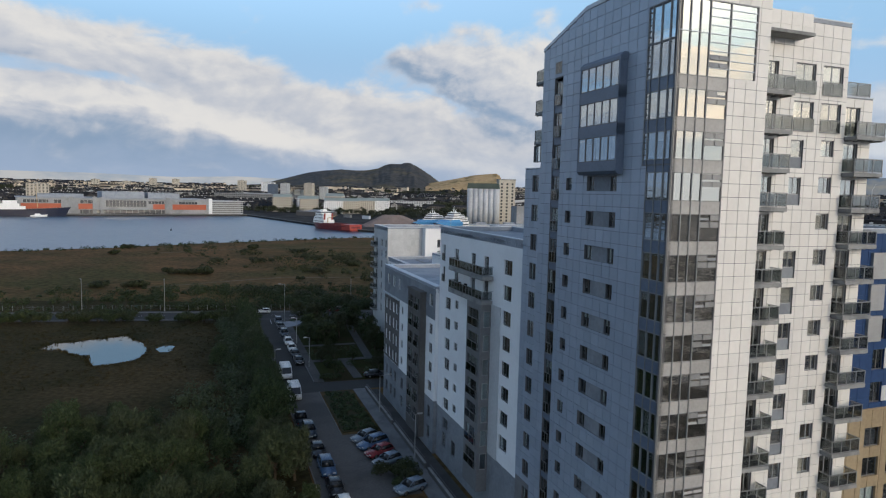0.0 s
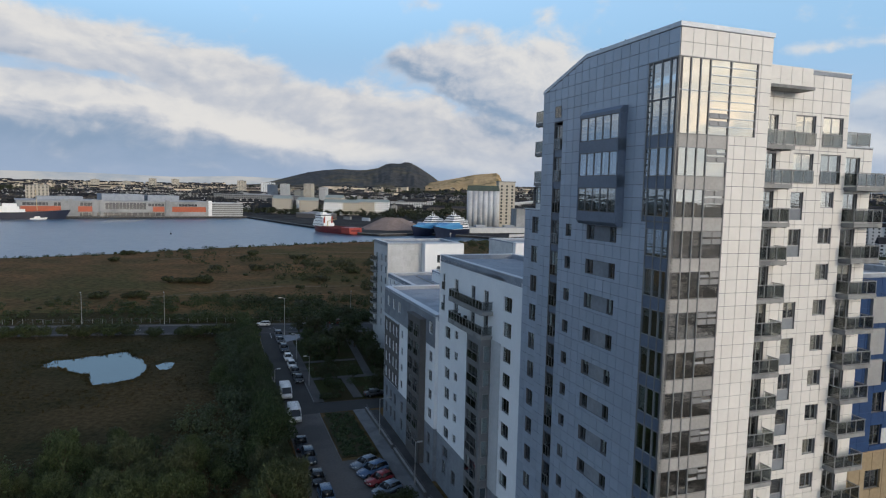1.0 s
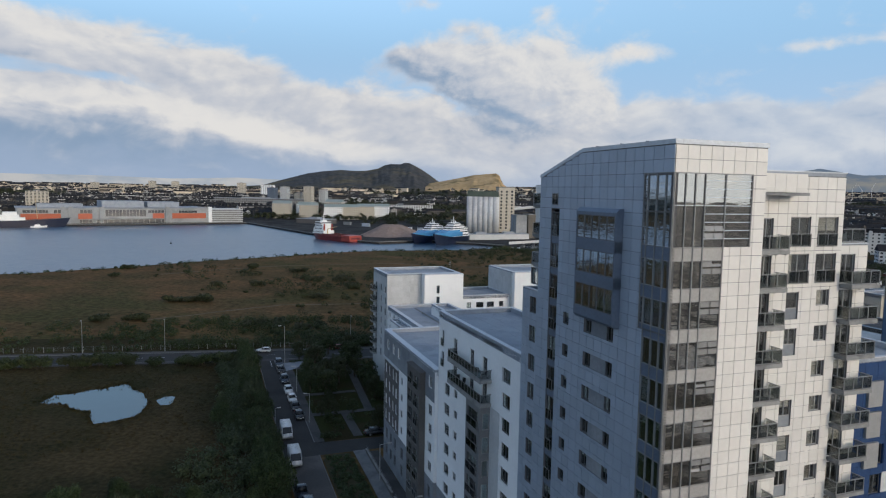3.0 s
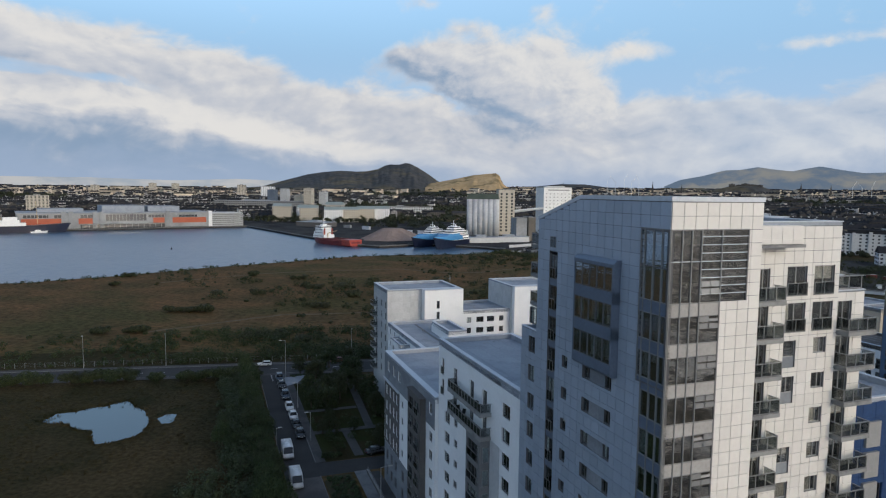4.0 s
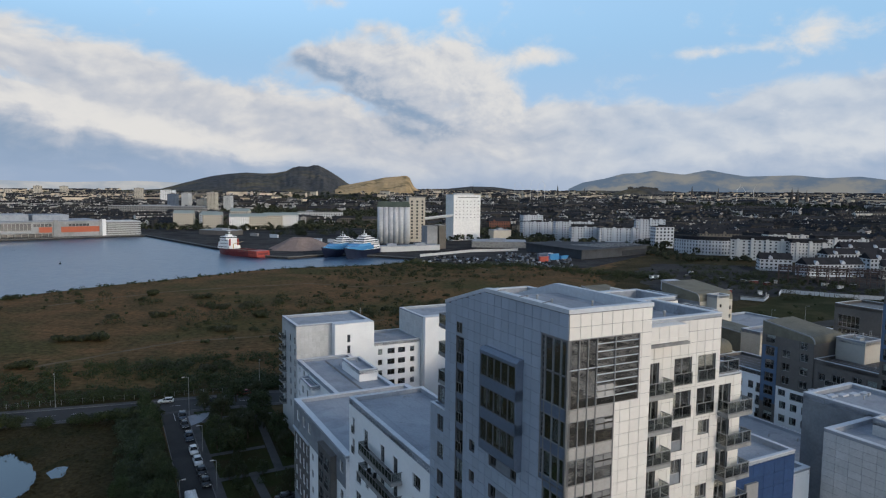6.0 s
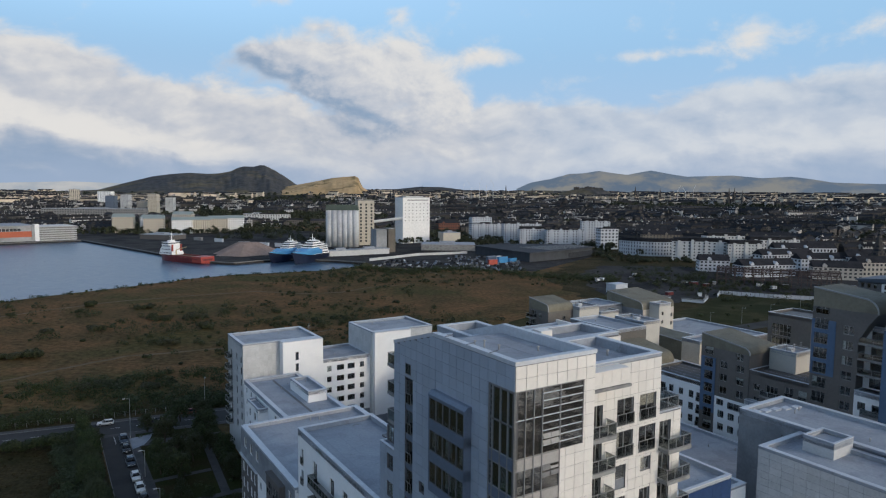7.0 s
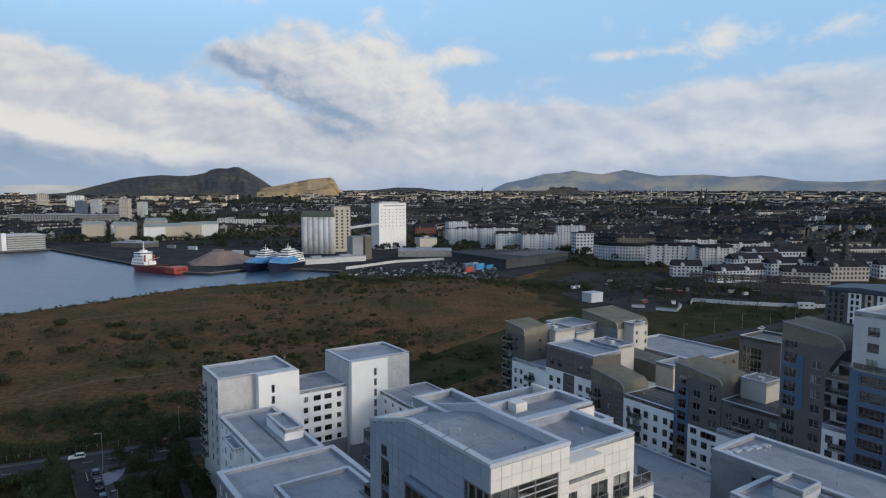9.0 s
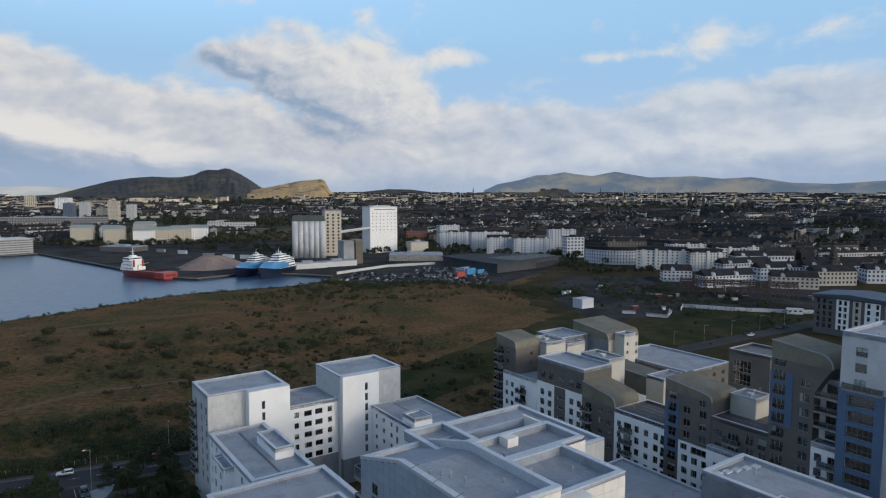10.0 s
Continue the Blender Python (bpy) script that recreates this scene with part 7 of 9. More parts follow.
    thicket("road_belt", belt, 80, 0.24, M_LEAF_DARK, "belt of dark scrub beyond the crossing road", LOC)
    beds = [(r.uniform(-8.6, 9.8), r.uniform(86, 146), r.uniform(0.8, 2.0)) for i in range(46)]
    beds += [(r.uniform(-10.0, -5.4), r.uniform(58.8, 77.6), r.uniform(0.5, 1.0)) for i in range(160)]
    thicket("ground_cover", [(u, w, 0.35 * s, 0.5 * s, 0.7) for u, w, s in beds], 90, 0.11, M_LEAF, "low green ground-cover planting in kerbed beds", LOC)
    for u, w, s in ((-6.0, 57.4, 0.55), (-4.9, 42.4, 0.75), (-6.4, 41.8, 0.75), (-8.6, 42.2, 0.65), (-5.2, 39.6, 0.8), (-7.4, 38.6, 0.7), (-9.0, 86.8, 0.4), (-7.6, 87.0, 0.4), (-5.8, 86.8, 0.4)):
        plant(HEDGE, u, w, s, r)
    # clumps in the rough field
    for x, y, k, wide, s in ((-190, 367, 6, 5, 1.3), (-178, 333, 4, 3, 1.2), (-114, 264, 9, 6, 1.4), (-104, 265, 7, 4, 1.4), (-114, 308, 4, 2, 1.3), (-96, 311, 5, 3, 1.3), (-118, 377, 3, 2, 1.4), (-113, 224, 7, 4, 1.2), (-124, 221, 4, 3, 1.0), (-58, 278, 5, 3, 1.3), (-47, 310, 6, 4, 1.4), (-89, 367, 7, 6, 1.4), (-73, 334, 7, 5, 1.4), (-57, 335, 6, 5, 1.3), (-64, 219, 10, 7, 1.4), (-47, 217, 6, 4, 1.4)):
        for i in range(k):
            plant(GORSE, x + r.uniform(-wide, wide), y + r.uniform(-wide, wide) * 0.4, s * r.uniform(0.7, 1.25), r, local=False)
    # scattered scrub over the field and along the shore
    spots = []
    while len(spots) < 2300:
        x, y = r.uniform(-170, 330), r.uniform(205, 520)
        if x < 0 and y > 420 + (x + 163) * 0.45:
            continue
        d = math.sin(x * 0.021 + 1.3) + math.sin(y * 0.027 + x * 0.011) + r.uniform(-1.3, 1.2)
        if d < 0.6 or (x > 60 and y < 0.55 * x + 150):
            continue
        s = r.choice((0.35, 0.5, 0.7, 0.9, 1.2, 1.6, 2.1)) * r.uniform(0.8, 1.2)
        for k in range(r.choice((1, 1, 2, 2, 4))):
            g = s * r.uniform(0.6, 1.1)
            spots.append((x + r.uniform(-2.2, 2.2) * s, y + r.uniform(-1.3, 1.3) * s, 0.95 * g, 1.35 * g, 0.85))
    thicket("field_scrub", spots, 80, 0.3, M_SCRUB, "scattered low scrub bushes over the rough field", Matrix())
    line = []
    for (x0, y0), (x1, y1) in zip(SHORE, SHORE[1:]):
        if -520 < x0 < 36:
            for k in range(9):
                s = r.uniform(0.4, 1.0)
                line.append((x0 + r.uniform(-7, 7), y0 - r.uniform(1.5, 9), 0.8 * s, 1.6 * s, 0.8))
    thicket("shore_scrub", line, 60, 0.24, M_LEAF_DARK, "dark scrub growing along the harbour shore", Matrix())
    for x, y in ((176, 262), (190, 270), (206, 276), (222, 286), (240, 292), (256, 300), (272, 308), (200, 300), (232, 318), (252, 330), (216, 302), (284, 316)):
        plant(HEDGE, x + r.uniform(-4, 4), y + r.uniform(-4, 4), r.uniform(0.5, 0.85), r, local=False)
    edge = []
    for k in range(420):
        q = r.random()
        x, y = 30 + 190 * q + r.uniform(-8, 8), 556 - 95 * q - 18 * math.sin(q * 9) + r.uniform(-16, 10)
        s = r.choice((0.6, 0.9, 1.2, 1.7)) * r.uniform(0.8, 1.2)
        edge.append((x, y, 0.9 * s, 1.7 * s, 0.85))
    for k in range(240):
        x, y = r.uniform(150, 300), r.uniform(420, 520)
        if math.sin(x * 0.05) + math.sin(y * 0.07 + x * 0.03) < 0.35:
            continue
        s = r.choice((0.6, 0.9, 1.3, 1.9)) * r.uniform(0.8, 1.2)
        edge.append((x, y, 0.9 * s, 1.7 * s, 0.85))
    thicket("dock_edge_scrub", edge, 70, 0.32, M_LEAF_DARK, "dark scrub between the field and the docks", Matrix())
    reeds = []
    for k in range(1500):
        a, b = r.random(), r.choice((0, 1))
        u, w = r.uniform(-88, -22), r.uniform(92, 146)
        if math.hypot((u + 52) / 13, (w - 118) / 13) < 1.0:
            continue
        reeds.append((u, w))
    for (x0, y0), (x1, y1) in zip(POND, POND[1:] + POND[:1]):
        for k in range(14):
            q, d = r.random(), r.uniform(-0.2, 2.2)
            x, y = x0 + (x1 - x0) * q, y0 + (y1 - y0) * q
            c = math.hypot(x + 52, y - 117)
            reeds.append((x + (x + 52) / c * d, y + (y - 117) / c * d))
    tufts(reeds, r)


def thicket(name, spots, leaves, size, material, label, m):
    v, f = [], []
    for k, sp in enumerate(spots):
        q, g = leaf_faces([sp], leaves, size, k)
        i = len(v)
        v += q
        f += [[i + j for j in c] for c in g]
    me = bpy.data.meshes.new(name)
    me.from_pydata(v, [], f)
    me.materials.append(material)
    ob = new(name, me)
    ob.matrix_world = m
    tagged(ob, label, "scrub", kind="stuff")


def tufts(spots, r):
    a = Acc()
    for u, w in spots:
        for k in range(6):
            t, h, d = r.uniform(0, 6.28), r.uniform(0.2, 0.5), r.uniform(0, 0.5)
            x, y = u + d * math.cos(t * 3), w + d * math.sin(t * 3)
            c, s = math.cos(t) * 0.07, math.sin(t) * 0.07
            a.quad((x - c, y - s, 0), (x + c, y + s, 0), (x + c * 0.3 + r.uniform(-0.25, 0.25), y + s * 0.3 + r.uniform(-0.25, 0.25), h))
    me = bpy.data.meshes.new("marsh_tufts")
    me.from_pydata(a.v, [], a.f)
    me.materials.append(M_MARSH)
    ob = new("marsh_tufts", me)
    ob.matrix_world = LOC
    tagged(ob, "tufts of rush and long grass round the pond", "grass", kind="stuff")


planting()

# ---- the docks, the city and the hills ----
M_STONE = surface("cream_stonework", (0.33, 0.315, 0.285), (0.40, 0.38, 0.345), 0.05, 0.9, 0.05)
M_SLATE = surface("slate_roof", (0.023, 0.024, 0.028), (0.038, 0.038, 0.042), 0.2, 0.93, 0.1)
M_WOODS = leaf_material("far_wood_leaves", (0.022, 0.028, 0.014), (0.050, 0.055, 0.030), (0.040, 0.040, 0.024))
M_CITYROOF = surface("weathered_slate_roof", (0.021, 0.023, 0.027), (0.037, 0.038, 0.042), 0.02, 0.93, 0.0, island=0.35)
M_COPPER = surface("grey_green_roof", (0.20, 0.25, 0.24), (0.26, 0.30, 0.29), 0.1, 0.7, 0.05)
M_RED = surface("brick_red_panel", (0.36, 0.085, 0.04), (0.42, 0.105, 0.05), 0.1, 0.7, 0.03)
M_SHIPRED = surface("ship_red_paint", (0.115, 0.015, 0.017), (0.15, 0.021, 0.02), 0.1, 0.45, 0.05, c=(0.2, 0.03, 0.025), cscale=0.3)
M_SHIPORANGE = surface("ship_orange_paint", (0.29, 0.040, 0.026), (0.33, 0.048, 0.03), 0.1, 0.45, 0.03)
M_NAVY = surface("navy_hull_paint", (0.008, 0.012, 0.03), (0.012, 0.018, 0.04), 0.1, 0.3, 0.02)
M_SHIPWHITE = surface("ship_white_paint", (0.72, 0.72, 0.70), (0.78, 0.78, 0.76), 0.2, 0.5, 0.03)
M_YACHT = surface("yacht_blue_paint", (0.06, 0.22, 0.44), (0.08, 0.27, 0.50), 0.1, 0.2, 0.0)
M_BUFF = surface("buff_paint", (0.50, 0.38, 0.20), (0.55, 0.42, 0.23), 0.2, 0.6, 0.0)
M_GRAVEL = surface("gravel_heap", (0.205, 0.160, 0.142), (0.26, 0.205, 0.182), 0.3, 0.95, 0.4, fine=2.0, distance=0.3)
M_SILO = surface("silo_concrete", (0.46, 0.475, 0.49), (0.54, 0.55, 0.56), 0.06, 0.85, 0.05, c=(0.40, 0.41, 0.43), cscale=0.04)
M_REDSTONE = surface("red_sandstone", (0.17, 0.075, 0.05), (0.22, 0.10, 0.065), 0.1, 0.9, 0.05)
M_DARKSTONE = surface("sooty_sandstone", (0.125, 0.112, 0.095), (0.175, 0.158, 0.132), 0.05, 0.9, 0.05)
M_SILOROOF = surface("dark_green_sheet", (0.050, 0.070, 0.055), (0.070, 0.090, 0.070), 0.1, 0.7, 0.05)
M_WHITEWALL = surface("silo_white", (0.70, 0.70, 0.69), (0.76, 0.76, 0.74), 0.05, 0.85, 0.03)
M_DARKGLASS = surface("far_window_glass", (0.035, 0.04, 0.048), (0.05, 0.055, 0.062), 0.3, 0.15, 0.0)


def far_wall(name, a, b, spread_island):
    """Far stone walls with rows of small dark windows, each house its own shade."""
    m = surface(name, a, b, 0.02, 0.92, 0.0, fine=0.2, island=spread_island)
    w = Nodes(m.node_tree, True)
    shader = next(n for n in m.node_tree.nodes if n.type == "BSDF_PRINCIPLED")
    col = shader.inputs["Base Color"].links[0].from_socket
    p = w.split(w.add("ShaderNodeNewGeometry").outputs["Position"])
    up = w.math("FRACT", w.math("DIVIDE", p[2], 3.1))
    along = w.math("FRACT", w.math("DIVIDE", w.math("ADD", w.math("MULTIPLY", p[0], 0.83), w.math("MULTIPLY", p[1], 0.56)), 3.0))
    hole = w.math("MULTIPLY", w.math("MULTIPLY", w.math("GREATER_THAN", up, 0.34), w.math("LESS_THAN", up, 0.84)), w.math("GREATER_THAN", along, 0.52))
    w.put(shader.inputs["Base Color"], w.mix(hole, col, (0.030, 0.032, 0.036)))
    return m


M_STONECITY = far_wall("city_sandstone", (0.046, 0.044, 0.042), (0.108, 0.099, 0.089), 0.45)
M_PALECITY = far_wall("city_pale_render", (0.33, 0.325, 0.31), (0.52, 0.50, 0.475), 0.3)
# The crag's sunlight is put into its golden base colours.
M_SCREE = surface("crag_rock_and_grass", (0.42, 0.285, 0.145), (0.52, 0.365, 0.20), 0.006, 0.95, 0.5, fine=0.04, c=(0.20, 0.155, 0.08), cscale=0.01, distance=5)
M_FARGROUND = surface("far_gardens", (0.018, 0.021, 0.015), (0.028, 0.028, 0.022), 0.01, 0.95, 0.0, c=(0.046, 0.041, 0.032), cscale=0.004)
M_RUST = surface("rusty_steel", (0.062, 0.047, 0.045), (0.09, 0.067, 0.062), 0.4, 0.85, 0.05)
M_MALL = surface("weathered_grey_cladding", (0.24, 0.25, 0.26), (0.31, 0.32, 0.325), 0.05, 0.7, 0.03, c=(0.20, 0.21, 0.215), cscale=0.03)
# Cream that paints sunlight on the far edge of the city.
M_SUNLITCITY = surface("city_cream_stone", (0.40, 0.335, 0.25), (0.60, 0.52, 0.41), 0.02, 0.9, 0.0, fine=0.2, island=0.3)
M_ROOFDARK = surface("dark_sheet_roof", (0.052, 0.057, 0.064), (0.072, 0.078, 0.088), 0.1, 0.93, 0.05)


M_FARWHITE = surface("weathered_white_harling", (0.41, 0.44, 0.48), (0.49, 0.52, 0.555), 0.05, 0.9, 0.05, fine=1.0, grain=0.08)


def far_block(name, label, category, x, y, rot, L, D, H, wall, roofm, rows=4, cols=8, roof_kind="flat", group="", wh=0.5, ww=0.5, band=None, windows=("f",)):
    """A distant building: walls, roof, and window openings let into the walls."""
    t = thing(name, label, category, pose(x, y, 0, 0, 0, rot), group)
    a = Acc()
    a.box(-L / 2, L / 2, 0, D, 0, H)
    part("wall", a, wall, t)
    r = Acc()
    if roof_kind == "flat":
        r.box(-L / 2 - 0.2, L / 2 + 0.2, -0.2, D + 0.2, H, H + (0.6 if L > 6 else 0.1))
        if L > 14:
            r.box(-L / 6, L / 8, D * 0.3, D * 0.7, H + 0.6, H + 2.6)
    elif roof_kind == "attic":
        r.box(-L / 2 - 0.2, L / 2 + 0.2, -0.2, D + 0.2, H, H + 0.4)
        r.box(-L / 2 + 1.6, L / 2 - 2.2, 1.4, D - 1.4, H + 0.4, H + 3.0)
        r.box(-L / 2 + 1.0, L / 2 - 1.6, 0.8, D - 0.8, H + 3.0, H + 3.3)
    else:
        rise = D * 0.38 if roof_kind == "gable" else D * 0.26
        r.extrude([(-0.4, H), (D + 0.4, H), (D / 2, H + rise)], "x", -L / 2 - 0.3, L / 2 + 0.3)
    part("roof", r, roofm, t)
    if roof_kind == "gable":
        for i in range(max(1, int(L / 22))):
            cx = -L / 2 + 8 + i * 22.0
            if cx > L / 2 - 2:
                break
            d = Acc()
            d.extrude([(cx - 1.6, H - 0.5), (cx + 1.6, H - 0.5), (cx + 1.6, H + 1.5), (cx, H + 3.0), (cx - 1.6, H + 1.5)], "y", -0.15, D * 0.36)
            part("dormer", d, wall, t)
            c = Acc()
            c.box(cx + 3.4, cx + 5.0, D / 2 - 0.5, D / 2 + 0.5, H + rise - 0.6, H + rise + 1.6)
            part("chimney", c, M_SLATE, t)
    if roof_kind in ("attic", "flat") and rows and 24 < L < 80:
        n = int(L / 11)
        for i in range(n):
            cx = -L / 2 + (i + 0.5) * L / n
            b = Acc()
            b.box(cx - 1.3, cx + 1.3, -0.9, 1.0, 0, H + (1.6 if i % 2 else 0.7))
            part("stair_bay", b, wall, t)
    if rows and cols:
        w = Acc()
        ph, pw = (H - 1.0) / rows, L / cols
        for j in range(rows):
            for i in range(cols):
                cx, z = -L / 2 + (i + 0.5) * pw, 1.0 + j * ph + ph * 0.25
                w.box(cx - pw * ww / 2, cx + pw * ww / 2, -0.06, 0.1, z, z + ph * wh)
            n = max(2, int(D / pw))
            for i in range(n):
                cy, z = D * (i + 0.5) / n, 1.0 + j * ph + ph * 0.25
                k = D / n * ww / 2
                w.box(-L / 2 - 0.06, -L / 2 + 0.1, cy - k, cy + k, z, z + ph * wh)
                w.box(L / 2 - 0.1, L / 2 + 0.06, cy - k, cy + k, z, z + ph * wh)
        part("windows", w, M_DARKGLASS, t, kind="stuff")
    return t


# hardstanding of the docks, the yard and the construction site
patch("dock_apron", [(46, 590), (16, 612), (-30, 631), (-71, 600), (-98, 616), (-293, 896), (-526, 728), (-700, 600), (-700, 1000), (-250, 1130), (-60, 1120), (120, 960), (330, 760), (300, 640), (180, 505), (60, 545)], M_DOCK, "worn grey dock hardstanding and car park", "ground", 0.01, Matrix())
patch("rough_ground", jag([(150, 225), (330, 250), (470, 330), (600, 420), (600, 620), (340, 700), (235, 560), (170, 470), (165, 330)], 7, 6, 6), M_MARSH, "rough dark ground between the docks and the site", "ground", 0.005, Matrix())
patch("rough_ground", jag([(240, 560), (300, 640), (335, 760), (420, 880), (640, 860), (760, 700), (700, 520), (560, 430), (470, 420), (400, 520)], 12, 5, 16), M_FARGROUND, "dark gardens and yards between the dock flats", "ground", 0.004, Matrix())
patch("building_site", jag([(175, 330), (243, 362), (330, 318), (400, 350), (450, 420), (330, 520), (250, 540), (205, 470), (185, 400)], 8, 4.5, 2), M_DOCK, "churned grey building-site ground", "ground", 0.009, Matrix())
patch("lawn", [(140, 256), (192, 275.5), (240, 292), (330, 324), (330, 327), (283, 351), (259, 371), (222, 334), (200, 320), (175, 300)], M_VERGE, "green verge inside the white site hoarding", "grass", 0.012, Matrix())
patch("road", [(120, 248), (192, 274.8), (239, 291.3), (330, 323), (420, 354), (424, 342), (333, 311.5), (237, 280), (191, 264.3), (120, 238)], M_ASPHALT_DARK, "asphalt road beside the green verge", "road", 0.016, Matrix())
# quay coping
for (x0, y0), (x1, y1) in zip(QUAY[:7], QUAY[1:7]):
    q = Acc()
    n = max(1, int(math.hypot(x1 - x0, y1 - y0) / 6))
    d = Vector((x1 - x0, y1 - y0)).normalized() * 0.6
    for i in range(n):
        a, b = i / n, (i + 0.96) / n
        p0, p1 = Vector((x0 + (x1 - x0) * a, y0 + (y1 - y0) * a)), Vector((x0 + (x1 - x0) * b, y0 + (y1 - y0) * b))
        q.prism([tuple(p0 - Vector((-d.y, d.x))), tuple(p1 - Vector((-d.y, d.x))), tuple(p1 + Vector((-d.y, d.x))), tuple(p0 + Vector((-d.y, d.x)))], -0.6, 0.35)
    solid("quay_edge", q, M_KERB, "stone coping along the quay", "quay", kind="stuff")


def shopping_centre():
    ang = math.degrees(math.atan2(168, 233))
    t = thing("shopping_centre", "long grey waterfront shopping centre with brick-red panels", "shopping centre", pose(-526, 728, 0, 0, 0, ang))
    a = Acc()
    a.box(18, 238, 16, 90, 0, 19)
    part("wall", a, M_MALL, t)
    r = Acc()
    r.box(17, 239, 15, 91, 19, 20)
    r.box(110, 160, 30, 80, 20, 28)
    r.box(165, 205, 34, 80, 20, 27)
    r.box(40, 90, 40, 80, 20, 24)
    part("roof", r, M_ROOF, t)
    for x0, x1 in ((22, 64), (82, 98), (168, 182), (192, 236)):
        p = Acc()
        p.box(x0, x1, 15.6, 16.0, 5.5, 12.5)
        part("red_panel", p, M_RED, t, "brick-red cladding panel")
    for x0, x1, z0, z1 in ((112, 160, 9, 17), (56, 64, 13, 17), (84, 98, 13, 17), (162, 182, 13, 16.5), (200, 224, 13, 16), (24, 50, 13.5, 17)):
        p = Acc()
        p.box(x0, x1, 15.5, 16.0, z0, z1)
        part("glazing", p, M_DARKGLASS, t)
        f = Acc()
        x = x0
        while x <= x1:
            f.box(x - 0.15, x + 0.15, 15.3, 15.6, z0, z1)
            x += 4
        part("mullions", f, M_TILEWALL, t, kind="stuff")
    c = Acc()
    c.box(84, 182, 10, 16, 5.0, 5.8)
    for k in range(14):
        c.tube((86 + 7 * k, 10.5, 0), (86 + 7 * k, 10.5, 5), 0.3, 6)
    part("canopy", c, M_MALL, t)
    g = Acc()
    g.box(84, 182, 15.7, 16.0, 0.3, 4.8)
    part("shopfront", g, M_DARKGLASS, t)
    for x in (66, 74, 100, 108, 186, 238):
        b = Acc()
        b.box(x - 2.5, x + 2.5, 14.5, 16, 0, 21)
        part("pier", b, M_MALL, t)
    k = thing("car_park", "pale multi-storey car park with open decks", "car park", pose(-526, 728, 0, 0, 0, ang))
    for j in range(7):
        d = Acc()
        d.box(243, 286, 14, 60, j * 2.8, j * 2.8 + 1.3)
        part("deck", d, M_TILEWALL, k)
    p = Acc()
    for x in range(243, 287, 6):
        p.box(x - 0.4, x + 0.4, 14.6, 15.6, 0, 18)
    p.box(246, 284, 18, 58, 0, 16.8)
    part("columns", p, M_SLAB, k, kind="stuff")
    s = Acc()
    s.box(238.5, 243, 13, 22, 0, 21)
    part("stair_tower", s, M_RENDER, k)


def hull(t, L, B, H, bow, material, sheer=2.0, name="hull"):
    """A ship's hull along x, bow towards +x."""
    n, v, f = 12, [], []
    for i in range(n + 1):
        s = i / n
        x = -L / 2 + L * s
        b = B / 2 * (1 - max(0, (s - 0.68) / 0.32) ** 2 * 0.95) * (1 - max(0, (0.08 - s) / 0.08) * 0.25)
        z = H + sheer * max(0, (s - 0.55) / 0.45) ** 2
        dx = bow * max(0, (s - 0.8) / 0.2)
        for y, zz, k in ((-b * 0.8, -1.0, 0), (-b, z, dx), (b, z, dx), (b * 0.8, -1.0, 0)):
            v.append((x + k, y, zz))
    for i in range(n):
        a = i * 4
        f += [(a, a + 4, a + 5, a + 1), (a + 1, a + 5, a + 6, a + 2), (a + 2, a + 6, a + 7, a + 3), (a + 3, a + 7, a + 4, a)]
    f += [(0, 1, 2, 3), (n * 4 + 3, n * 4 + 2, n * 4 + 1, n * 4)]
    ac = Acc()
    ac.v, ac.f = v, f
    return part(name, ac, material, t)


